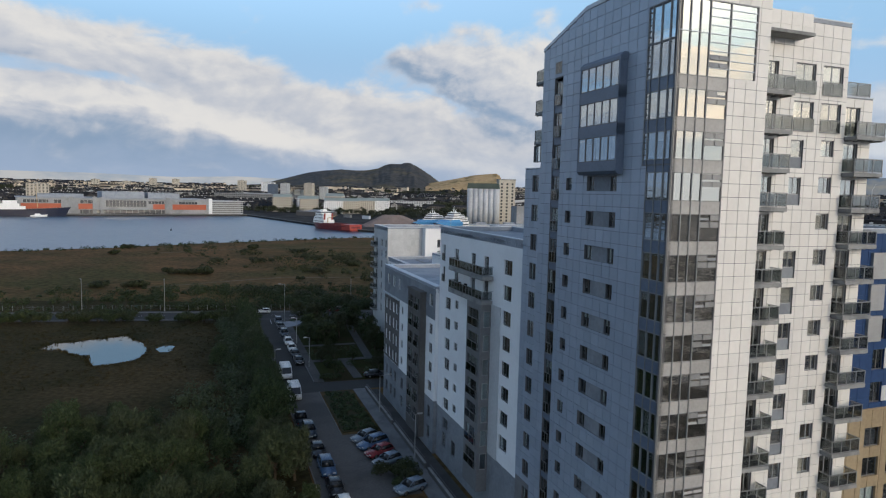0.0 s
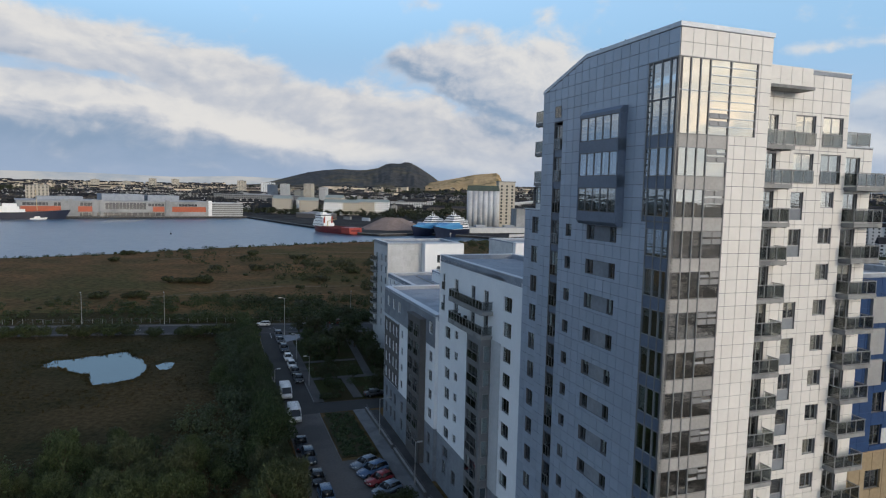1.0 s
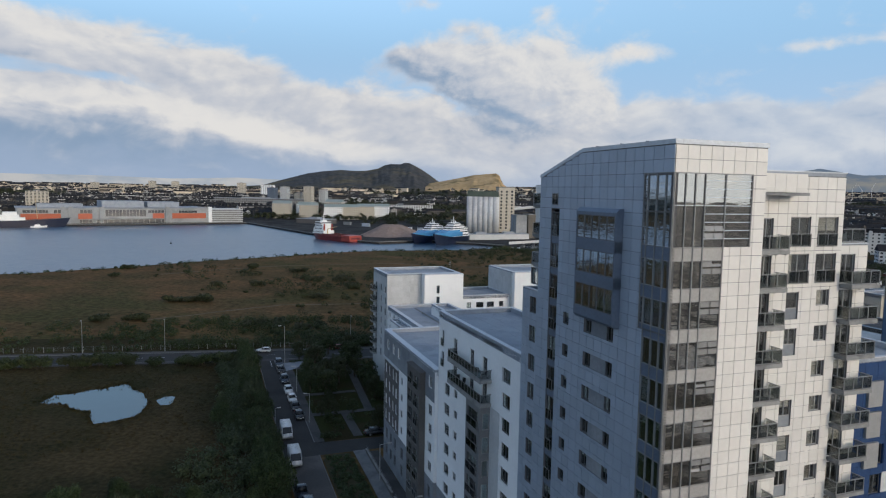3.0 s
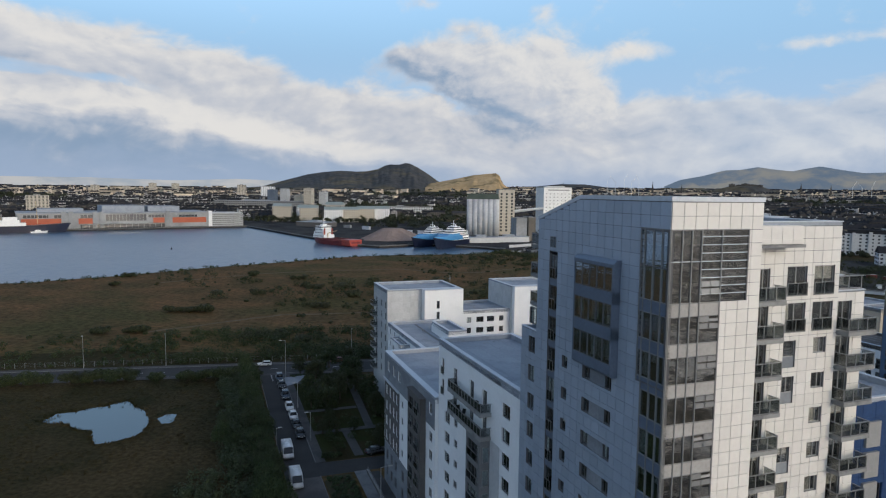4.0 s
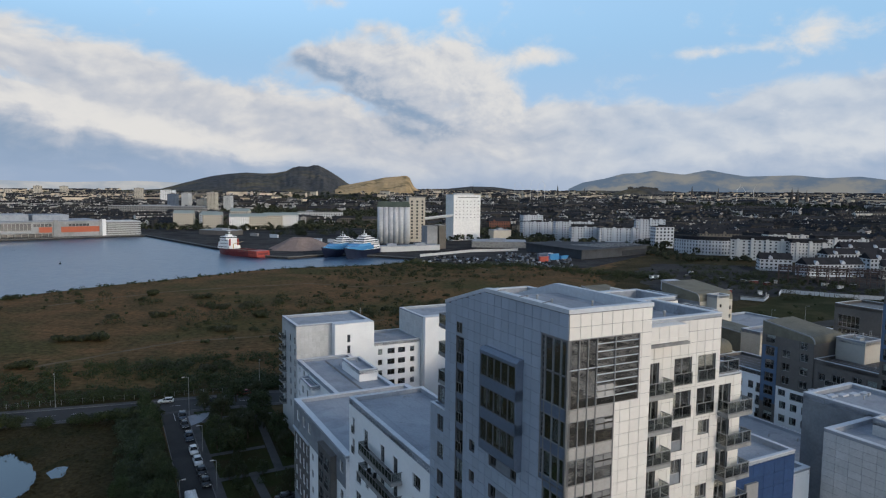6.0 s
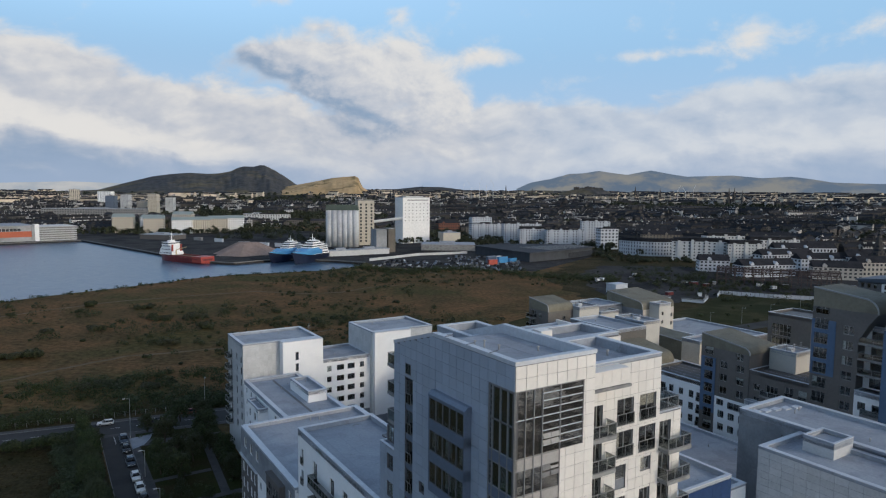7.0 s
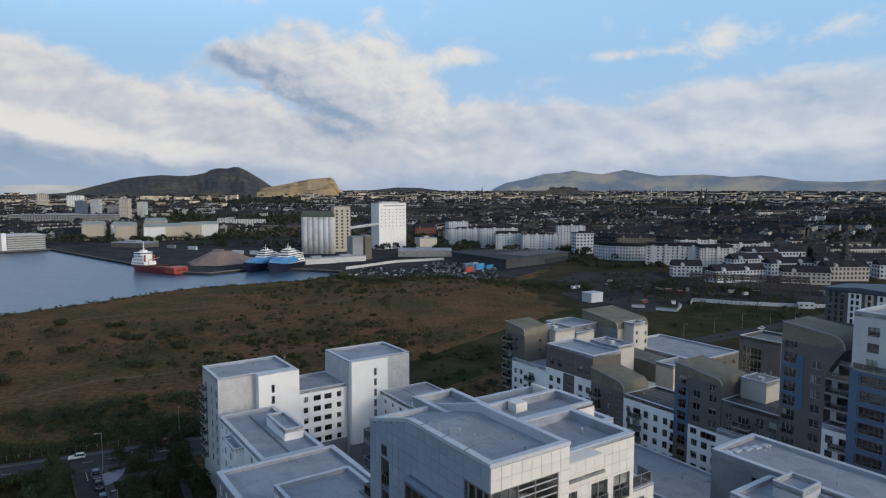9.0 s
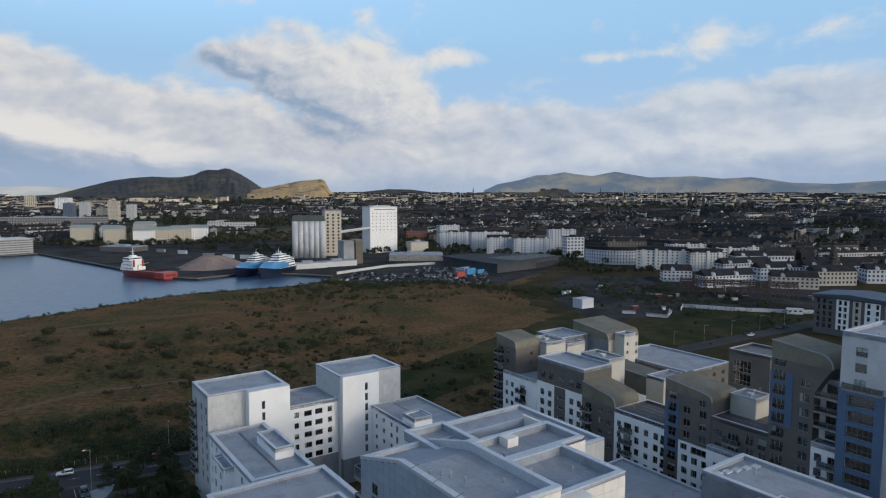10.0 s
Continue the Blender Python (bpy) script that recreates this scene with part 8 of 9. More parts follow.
def ships():
    # offshore supply ship
    t = thing("supply_ship", "red supply ship with white bridge moored at the quay", "ship", pose(-119, 634, -2.0, 0, 0, 137))
    hull(t, 66, 15, 4.6, 4, M_SHIPRED, 5.0)
    st = Acc()
    frustum(st, -33.2, -20, 7.2, 1.0, -32.6, -20, 7.4, 6.4)
    part("stern_block", st, M_SHIPORANGE, t, "bright orange-red stern")
    dk = Acc()
    dk.box(-20, 10, -6.4, 6.4, 4.6, 4.9)
    part("work_deck", dk, M_BRONZE_ROOF, t, "dull green-brown timber work deck")
    for x0, x1, y, z0, z1 in ((10, 29, 6.4, 6, 9.2), (12, 28, 6.1, 9.2, 12.2), (13, 26, 5.6, 12.2, 15.0), (15, 25, 6.6, 15.0, 17.6), (17, 22, 2.6, 17.6, 19.4)):
        b = Acc()
        frustum(b, x0, x1, y, z0, x0 + 0.2, x1 - 0.7, y - 0.2, z1)
        part("deckhouse", b, M_SHIPWHITE, t)
        if z1 < 19:
            q = Acc()
            k = x0 + 1.2
            while k < x1 - 2.0:
                for sy in (-1, 1):
                    q.box(k, k + 1.0, sy * y - 0.12, sy * y + 0.12, z0 + 1.3, z0 + 2.1)
                k += 2.2
            part("portholes", q, M_DARKGLASS, t, kind="stuff")
    w = Acc()
    frustum(w, 14.9, 25.1, 6.66, 16.0, 14.9, 24.9, 6.6, 17.0)
    part("bridge_window", w, M_DARKGLASS, t)
    m = Acc()
    m.tube((19, 0, 19.4), (19, 0, 27.5), 0.4, 6, 0.14)
    m.tube((19, -2.6, 23), (19, 2.6, 23), 0.14, 5)
    m.tube((19, -1.6, 25), (19, 1.6, 25), 0.12, 5)
    m.tube((17.6, 0, 21), (20.4, 0, 21), 0.3, 5)
    part("mast", m, M_SHIPWHITE, t)
    for sy in (-1, 1):
        f = Acc()
        f.tube((11.6, sy * 4.6, 9.2), (11.2, sy * 4.6, 15.5), 1.0, 8, 0.8)
        part("funnel", f, M_SHIPORANGE, t)
        r = Acc()
        r.box(-22, 12, sy * 7.0 - 0.2, sy * 7.0 + 0.2, 4.6, 6.4)
        part("bulwark", r, M_SHIPRED, t)
    cr = Acc()
    cr.tube((6, 4.5, 4.9), (6, 4.5, 11), 0.5, 8)
    cr.tube((6, 4.5, 11), (-6, 2.0, 14), 0.3, 6)
    part("deck_crane", cr, M_BUFF, t)
    # two blue expedition yachts moored side by side
    for x, y, rot, k in ((-24, 634, 236, 0.92), (-3, 622, 240, 1.0)):
        t = thing("expedition_yacht", "navy and blue expedition yacht with white upper decks", "ship", pose(x, y, -2.0, 0, 0, rot) @ Matrix.Diagonal((k, k, k, 1)), "expedition yachts")
        hull(t, 56, 12.4, 7.0, 6, M_NAVY, 4.0)
        b = Acc()
        b.prism([(-10, -6.3), (10, -6.3), (20, -4.6), (28, -1.6), (31, 0), (28, 1.6), (20, 4.6), (10, 6.3), (-10, 6.3)], 7.4, 11.2)
        part("blue_bow", b, M_YACHT, t, "bright blue raised bow")
        b = Acc()
        frustum(b, -6, 20, 5.9, 11.2, -6, 14, 5.2, 13.4)
        part("blue_deckhouse", b, M_YACHT, t)
        for x0, x1, yy, z0, z1 in ((-24, 6, 5.8, 7.0, 9.8), (-23, -5, 5.7, 9.8, 12.4), (-22, 8, 5.3, 13.4, 15.6), (-16, 6, 4.8, 15.6, 17.8), (-10, 4, 4.0, 17.8, 20.0)):
            b = Acc()
            frustum(b, x0, x1, yy, z0, x0 + 1, x1 - 2.2, yy - 0.4, z1)
            part("deckhouse", b, M_SHIPWHITE, t)
            g = Acc()
            frustum(g, x0 + 1.5, x1 - 0.5, yy + 0.06, z0 + 0.9, x0 + 1.8, x1 - 1.4, yy - 0.1, z0 + 1.8)
            part("window_band", g, M_DARKGLASS, t)
        m = Acc()
        m.tube((-2, 0, 19), (-3, 0, 26), 0.5, 6, 0.15)
        m.tube((-6, 0, 19.8), (-6, 0, 21.8), 1.2, 8, 0.6)
        m.tube((1.5, 0, 19.8), (1.5, 0, 21.4), 1.0, 8, 0.5)
        m.tube((-2.5, -3, 22.5), (-2.5, 3, 22.5), 0.15, 5)
        part("mast", m, M_SHIPWHITE, t)
    # old royal-style yacht at the shopping centre
    ang = math.degrees(math.atan2(168, 233))
    t = thing("museum_yacht", "navy-hulled old yacht with white decks and buff funnel", "ship", pose(-526, 728, -2.0, 0, 0, ang) @ pose(4, -10, 0))
    hull(t, 122, 15, 8.0, 7, M_NAVY, 3.0)
    for x0, x1, y, z0, z1 in ((-45, 22, 6.6, 8, 11.5), (-30, 16, 6.0, 11.5, 14.5), (0, 14, 5.0, 14.5, 18)):
        b = Acc()
        b.box(x0, x1, -y, y, z0, z1)
        part("deckhouse", b, M_SHIPWHITE, t)
    f = Acc()
    f.tube((-12, 0, 14), (-13.5, 0, 24), 3.2, 12, 2.8)
    part("funnel", f, M_BUFF, t)
    m = Acc()
    for x in (-38, -2, 34):
        m.tube((x, 0, 10), (x - 1.5, 0, 36), 0.4, 6, 0.15)
    part("masts", m, M_BUFF, t, kind="stuff")
    s = thing("motor_launch", "small white motor launch on the harbour", "boat", pose(-486, 738, -2.1, 0, 0, ang))
    hull(s, 16, 4.4, 1.6, 1.5, M_SHIPWHITE, 0.8)
    b = Acc()
    frustum(b, -4, 3, 1.6, 1.6, -3.4, 1.6, 1.3, 3.4)
    part("cabin", b, M_SHIPWHITE, s)
    for x, y in ((-250, 560), (-72, 500)):
        u = thing("mooring_buoy", "dark harbour marker buoy", "buoy", pose(x, y, -2.2))
        b = Acc()
        b.tube((0, 0, -0.3), (0, 0, 0.9), 0.9, 10, 0.7)
        b.tube((0, 0, 0.9), (0, 0, 2.6), 0.12, 6)
        part("float", b, M_TYRE, u)


def silos():
    t = thing("grain_silo", "tall white windowless grain silo with dotted vents", "silo", pose(108.7, 806, 0, 0, 0, 25))
    a = Acc()
    a.box(0, 41, 0, 18.6, 0, 57.4)
    part("wall", a, M_WHITEWALL, t)
    a = Acc()
    a.box(-0.4, 41.4, -0.4, 19.0, 57.4, 58.4)
    a.box(8, 34, 5, 14, 58.4, 59.8)
    part("roof", a, M_TILEWALL, t)
    w = Acc()
    for j in range(6):
        for i in range(7):
            x, z = 3.7 + i * 5.6, 28.5 + j * 4.2
            w.box(x - 0.7, x + 0.7, -0.12, 0.1, z, z + 1.1)
    w.box(6, 38, -0.12, 0.1, 54.2, 55.4)
    part("vents", w, M_SLAB, t, kind="stuff")
    t = thing("silo_battery", "row of pale concrete silo cylinders with dark roof house", "silo", pose(12.6, 764, 0, 0, 0, -8))
    me = Acc()
    me.tube((0, 0, 0), (0, 0, 43), 3.7, 20)
    me = me.mesh("cylinder", M_SILO, True)
    for i in range(6):
        for j in range(2):
            ob = part("cylinder", me, None, t)
            ob.matrix_local = pose(3.7 + i * 6.1, j * 7.2, 0)
    r = Acc()
    frustum(r, 0, 38, 7.4, 43, 1.2, 36.8, 6.2, 49.2)
    ob = part("roof_house", r, M_SILOROOF, t, "dark green sheet-metal roof house")
    ob.matrix_local = pose(0, 3.6, 0)
    t = thing("silo_tower", "cream concrete elevator tower with dark window strips", "silo", pose(51.2, 783, 0, 0, 0, 8))
    a = Acc()
    a.box(0, 20, 0, 16, 0, 54)
    part("wall", a, M_TANPALE, t)
    for x in (3.5, 10, 16.5):
        w = Acc()
        for k in range(12):
            w.box(x - 1.1, x + 1.1, -0.12, 0.1, 4 + k * 4, 6.4 + k * 4)
        part("window_strip", w, M_DARKGLASS, t, kind="stuff")
    a = Acc()
    a.box(-0.5, 20.5, -0.5, 16.5, 54, 55.2)
    part("roof", a, M_SLAB, t)
    c = thing("conveyor_bridge", "sloping pale conveyor bridge between two silos", "conveyor")
    a = Acc()
    a.tube((69, 792, 28), (112, 810, 32.5), 1.8, 6)
    part("gallery", a, M_TILEWALL, c)
    far_block("mill_building", "dull tan mill building below the silos", "mill", 81.5, 688, 15, 8, 16, 25, M_DARKSTONE, M_SLAB, 0, 0)
    far_block("mill_annex", "grey concrete mill annex", "mill", 70.4, 687, 15, 12, 18, 24, M_MALL, M_SLAB, 0, 0)
    far_block("warehouse", "low pale-roofed quayside warehouse", "warehouse", 146, 702, -12, 60, 36, 6.5, M_SLAB, M_ROOF, 0, 0)
    far_block("cream_store", "cream box store beyond the warehouse", "warehouse", 166, 778, 10, 23, 18, 15, M_TANPALE, M_ROOF, 0, 0)
    for x, y, L in ((28, 652, 36), (58, 666, 40)):
        far_block("quay_shed", "long low white quay shed", "shed", x, y, 18, L, 12, 5.2, M_TILEWALL, M_ROOF, 0, 0)
    for x, y, rot, L in ((78, 624, 42, 74), (132, 656, 16, 56)):
        t = thing("yard_wall", "long white yard wall beside the car park", "wall", pose(x, y, 0, 0, 0, rot))
        for name, h, z0, z1 in (("wall", 0.2, 0, 2.4), ("coping", 0.28, 2.4, 2.6)):
            a = Acc()
            a.box(-L / 2, L / 2, -h, h, z0, z1)
            part(name, a, M_TILEWALL, t)
    g = Acc()
    r = random.Random(4)
    n, m = 30, 10
    for j in range(m):
        for i in range(n):
            def pt(i, j):
                k, a = j / m, 6.28318 * i / n
                e = 1 + 0.12 * math.sin(3 * a + 1) + 0.08 * math.sin(7 * a)
                z = 12.0 * min(1.0, 1.35 * (1 - k)) ** 1.1 * (1 + 0.1 * math.sin(5 * a) * k)
                return (-68 + 34 * k * e * math.cos(a), 684 + 26 * k * e * math.sin(a), z)
            g.quad(pt(i, j), pt(i + 1, j), pt(i + 1, j + 1), pt(i, j + 1))
    solid("gravel_heap", g, M_GRAVEL, "broad heap of pinkish-brown gravel on the quay", "gravel heap", kind="stuff", smooth=True)


def retail():
    t = thing("retail_store", "low dark retail store with striped grey roof", "store", pose(198, 574, 0, 0, 0, 34))
    a = Acc()
    a.prism([(0, 0), (58, -3), (108, 0), (116, 34), (62, 84), (24, 90)], 0, 8)
    part("wall", a, M_ROOFDARK, t)
    r = Acc()
    r.prism([(-2, -2), (58, -5), (110, -2), (118, 36), (62, 87), (23, 92)], 8, 9)
    part("roof", r, M_ROOFDARK, t)
    s = Acc()
    for k in range(9):
        s.box(40 + k * 8, 42.5 + k * 8, 4, 44 - k * 1.6, 9.0, 9.4)
    part("rooflights", s, M_SLAB, t, kind="stuff")
    w = Acc()
    w.prism([(60, -3.3), (106, -0.5), (106, 0.4), (60, -2.4)], 0.6, 5.4)
    part("shopfront", w, M_DARKGLASS, t)
    r = random.Random(8)
    # vehicles in the distant car park and yard
    cols = [M_FARWHITE, M_SLAB, M_NAVY, M_SPAN_BLUE, M_FRAME, M_TYRE]
    lots = [Acc() for _ in cols]
    ex, ey, fx, fy = 0.918, -0.397, 0.397, 0.918      # along the rows, and away over them
    for row in range(15):
        d = 4.9 * row + 5.4 * (row // 2)
        for k in range(62):
            e = 2.6 * k
            x, y = 48 + ex * e + fx * d, 556 + ey * e + fy * d
            if r.random() < 0.52 or e > 132 - 0.16 * d or (e < 50 and d > 52) or math.sin(e * 0.09 + row * 1.7) > 0.82:
                continue
            x, y = x + r.uniform(-0.3, 0.3), y + r.uniform(-0.4, 0.4)
            a = lots[r.choice((0, 1, 1, 2, 2, 3, 3, 4, 4, 5, 5, 5))]
            for g, h0, h1, z0, z1 in ((0.88, -2.1, 2.1, 0.3, 0.92), (0.74, -1.3, 1.1, 0.92, 1.45)):
                a.prism([(x + ex * p + fx * q, y + ey * p + fy * q) for p, q in ((-g, h0), (g, h0), (g, h1), (-g, h1))], z0, z1)
    for a, mt in zip(lots, cols):
        solid("parked_cars", a, mt, "far rows of parked cars on the dock car park", "cars", kind="stuff")
    # yard stock and trailers along the quay and behind the sheds
    for x, y, rot, L, H, mt in ((172, 572, 34, 12, 5.0, M_YACHT), (163, 578, 34, 12, 5.0, M_SPAN_BLUE), (184, 580, 34, 10, 2.8, M_YACHT), (158, 556, 20, 9, 4.0, M_SHIPORANGE), (176, 604, 34, 10, 2.6, M_FARWHITE),
                                (-60, 780, -30, 14, 3.6, M_FARWHITE), (-40, 770, -30, 14, 3.6, M_FARWHITE), (-84, 800, -30, 14, 3.6, M_SLAB), (-120, 850, -40, 14, 3.6, M_FARWHITE), (-150, 880, -40, 14, 3.4, M_SLAB), (-30, 730, 20, 12, 2.8, M_NAVY), (-10, 720, 0, 12, 2.8, M_RUST)):
        far_block("container", "shipping container standing in the dock yard", "container", x, y, rot, L, 2.6, H, mt, mt, 0, 0, group="containers")
    # rows of white flats
    grp = "white dock flats"
    for x, y, rot, L, H, n in ((236, 900, 8, 30, 30, 4), (232, 856, 4, 44, 22, 6), (266, 804, -2, 50, 25, 7), (268, 768, -6, 34, 20, 5), (302, 746, -8, 46, 20, 6), (340, 742, -12, 34, 31, 5)):
        far_block("flats", "white block of dockside flats", "flats", x, y, rot, L, 14, H, M_FARWHITE, M_SLATE, max(4, int(H / 3)), n * 2, "attic" if n % 2 else "flat", grp, 0.46, 0.34)
    for k in range(7):
        a = radians(200 + k * 17)
        x, y = 366 + 42 * math.cos(a), 654 + 42 * math.sin(a)
        far_block("crescent_flats", "curved white crescent of flats with slate attic", "flats", x, y, math.degrees(a) + 90, 16, 12, 15, M_FARWHITE, M_SLATE, 4, 5, "attic", "crescent", 0.5, 0.34)
    far_block("crescent_flats", "tall white end block of the crescent", "flats", 338, 700, 0, 22, 14, 24, M_FARWHITE, M_SLATE, 6, 5, group="crescent")
    for x, y, rot, L, H in ((368, 566, -28, 50, 19), (404, 545, -12, 34, 18), (445, 566, -12, 40, 20), (420, 600, -8, 40, 22), (480, 600, -10, 50, 18)):
        far_block("flats", "grey-white terrace of modern flats", "flats", x, y, rot, L, 14, H, M_TILEWALL, M_SLATE, 6, 11, "attic", grp, 0.46, 0.36)
    far_block("tenement", "red sandstone tenement with slate roof", "tenement", 205, 985, 6, 34, 16, 17, M_REDSTONE, M_SLATE, 4, 9, "gable")
    for x, y, rot, L in ((150, 1010, 10, 60), (262, 960, -4, 70), (330, 940, -10, 60), (400, 900, -14, 80), (470, 860, -20, 70), (520, 790, -24, 60), (560, 720, -28, 60), (440, 760, -16, 50)):
        far_block("tenement", "grey-brown stone tenement with slate roof", "tenement", x, y, rot, L, 14, 13, M_DARKSTONE, M_SLATE, 4, int(L / 4), "gable", "far tenements", 0.5, 0.36)
    grove = []
    for x0, y0, wx, wy, k, big in ((205, 800, 26, 10, 34, 3.4), (330, 728, 14, 14, 24, 3.6), (300, 690, 30, 8, 16, 2.4), (395, 590, 40, 10, 26, 2.6), (380, 690, 40, 20, 26, 3.2), (-40, 900, 90, 12, 50, 4.0), (20, 850, 50, 14, 30, 3.4), (-160, 1010, 120, 10, 60, 3.6), (470, 650, 60, 30, 40, 3.6), (300, 600, 20, 26, 20, 2.4), (330, 560, 40, 16, 26, 2.2)):
        for _ in range(k):
            g = big * r.uniform(0.6, 1.2)
            grove.append((x0 + r.uniform(-wx, wx), y0 + r.uniform(-wy, wy), g * 1.05, g, r.uniform(0.9, 1.3)))
    thicket("dock_trees", grove, 110, 0.75, M_WOODS, "dark trees between the dock flats and tenements", Matrix())
    # pale houses with dark roofs near the site
    for x, y, rot, L, H in ((353, 446, 2, 48, 12), (423, 512, 4, 56, 14), (395, 424, -28, 34, 12), (442, 432, -10, 36, 15), (470, 462, -15, 50, 16), (428, 472, 0, 50, 14), (505, 490, -15, 60, 15), (465, 540, -10, 60, 18), (330, 484, -20, 24, 12), (500, 430, -20, 44, 15)):
        far_block("terrace", "cream terrace of houses with dark slate roof", "house", x, y, rot, L, 13, H * 0.78, M_STONE if r.random() < 0.3 else M_FARWHITE, M_SLATE, 3, int(L / 3.2), "gable", "terraces by the site")
    # the roofless steel frame under construction
    f = thing("building_frame", "open steel roof frame of a building under construction", "building frame", pose(288, 418, 0, 0, 0, -33))
    for k in range(14):
        a = Acc()
        x = k * 6.0
        for p, q in (((x, 0, 0), (x, 0, 8)), ((x, 16, 0), (x, 16, 8)), ((x, 0, 8), (x, 8, 12)), ((x, 8, 12), (x, 16, 8))):
            a.tube(p, q, 0.45, 4)
        part("truss", a, M_RUST, f)
    a = Acc()
    for y, z in ((0, 8), (16, 8), (8, 12), (2, 9), (4, 10), (6, 11), (10, 11), (12, 10), (14, 9), (0, 4), (16, 4)):
        a.tube((0, y, z), (78, y, z), 0.32, 4)
    part("purlins", a, M_RUST, f, kind="stuff")
    # hoarding round the site
    h = thing("hoarding", "white site hoarding of tall panels", "hoarding")
    pts = [(249, 359.5), (259, 372), (283, 352), (312, 337), (340, 327)]
    pm = {}
    for (x0, y0), (x1, y1) in zip(pts, pts[1:]):
        n = int(math.hypot(x1 - x0, y1 - y0) / 2.44)
        ang = math.degrees(math.atan2(y1 - y0, x1 - x0))
        if "m" not in pm:
            a = Acc()
            a.box(0, 2.4, -0.05, 0.05, 0, 2.4)
            pm["m"] = a.mesh("panel", M_FARWHITE)
        for i in range(n):
            ob = part("panel", pm["m"], None, h)
            ob.matrix_local = pose(x0 + (x1 - x0) * i / n, y0 + (y1 - y0) * i / n, 0, 0, 0, ang)
    far_block("site_cabin", "white site cabin by the hoarding", "cabin", 312, 333, -25, 9, 3, 3, M_FARWHITE, M_FARWHITE, 1, 3)
    far_block("white_shed", "white flat-roofed shed alone in rough ground", "shed", 196, 383, 20, 10.5, 8.5, 5.6, M_FARWHITE, M_FARWHITE, 0, 0)
    for x, y, rot, L in ((222.5, 345, -41, 12), (233.5, 348, 49, 18), (212, 359, -27, 8)):
        far_block("barrier", "low white site barrier on the churned ground", "barrier", x, y, rot, L, 0.4, 1.5, M_FARWHITE, M_SLAB, 0, 0, group="site barriers")
    for x, y, rot, L, mt in ((225, 373, 20, 5, M_SHIPRED), (243, 367, 60, 5, M_SHIPWHITE), (268, 414, 10, 6, M_SHIPRED), (272, 405, 30, 5, M_SHIPRED), (310, 400, -20, 4, M_SHIPWHITE), (312, 388, 5, 4, M_FARWHITE)):
        far_block("skip", "skip and stacked materials on the building site", "skip", x, y, rot, L, 2.4, 1.9, mt, M_SLAB, 0, 0, group="site clutter")
    for k in range(26):
        x, y = r.uniform(195, 380), r.uniform(350, 470)
        if y < 500 - 0.45 * x + 20:
            continue
        far_block("site_clutter", "pallets, skips and machines on the building site", "site clutter", x, y, r.uniform(0, 180), r.uniform(1.5, 5), 2, r.uniform(0.8, 2.4), r.choice((M_RENDER, M_SLAB, M_SLAB, M_DOCK, M_BRONZE_ROOF)), M_SLAB, 0, 0, group="site clutter")


def left_flats():
    line = [(-284, 1040), (-252, 1062), (-238, 1032), (-206, 1070), (-196, 1022), (-172, 1040), (-150, 1056), (-128, 1072)]
    for i, (x, y) in enumerate(line):
        far_block("flats", "cream quayside flats with grey-green pitched roofs", "flats", x, y, (6, -14, 8, -8, 12, 8, 4, 0)[i], 29, 18, (24, 22, 22, 27, 20, 20, 21, 21)[i], M_RENDER if i % 3 == 1 else M_TANPALE, M_COPPER, 6, 9, "hip", "quayside flats", 0.45, 0.32)
    for x, y, L, D, H, mt in ((-520, 1790, 22, 20, 50, M_SPAN_BLUE), (-488, 1801, 20, 20, 53, M_TILEWALL), (-456, 1830, 20, 20, 36, M_TANPALE), (-417, 1787, 23, 20, 55, M_TANPALE), (-383, 1820, 20, 20, 46, M_TILEWALL), (-700, 2350, 44, 26, 60, M_RENDER)):
        far_block("tower_block", "distant residential tower block", "tower block", x, y, -10, L, D, H, mt, M_SLAB, 16, 6, "flat", "far tower blocks", 0.4, 0.34)
    for az, rr, H in ((-25.5, 3300, 52), (-23.8, 3300, 52), (-29.6, 3100, 40), (-27.4, 3200, 36), (-33.4, 1300, 16), (-18.6, 2600, 46)):
        x, y = rr * math.sin(radians(az)), rr * math.cos(radians(az))
        far_block("tower_block", "distant residential tower block", "tower block", x, y, -az, 34, 22, H + 20, M_TANPALE, M_SLAB, 14, 6, group="far tower blocks")
    far_block("office_block", "long grey office building behind the docks", "office", -470, 1500, -6, 210, 30, 24, M_SLAB, M_ROOF, 5, 40)
    far_block("office_block", "white four-storey dock office", "office", -120, 1420, 8, 60, 20, 17, M_RENDER, M_ROOF, 4, 14)
    far_block("office_block", "pale dockside flats beyond the trees", "office", -95, 1330, 6, 90, 16, 19, M_TILEWALL, M_SLATE, 5, 18)
    far_block("transit_shed", "low pale transit shed on the quay", "shed", -205, 900, -28, 52, 26, 6, M_BROWNWALL, M_ROOF, 0, 0)


def rise(x, y):
    d = math.hypot(x, y)
    k = max(0.0, min(1.0, (d - 1500) / 3000))
    e = max(0.0, min(1.0, (math.degrees(math.atan2(x, y)) + 24) / 14))      # lower towards the east
    return (34 + 28 * e) * k * k * (3 - 2 * k)


def polar(az, d):
    return d * math.sin(radians(az)), d * math.cos(radians(az))


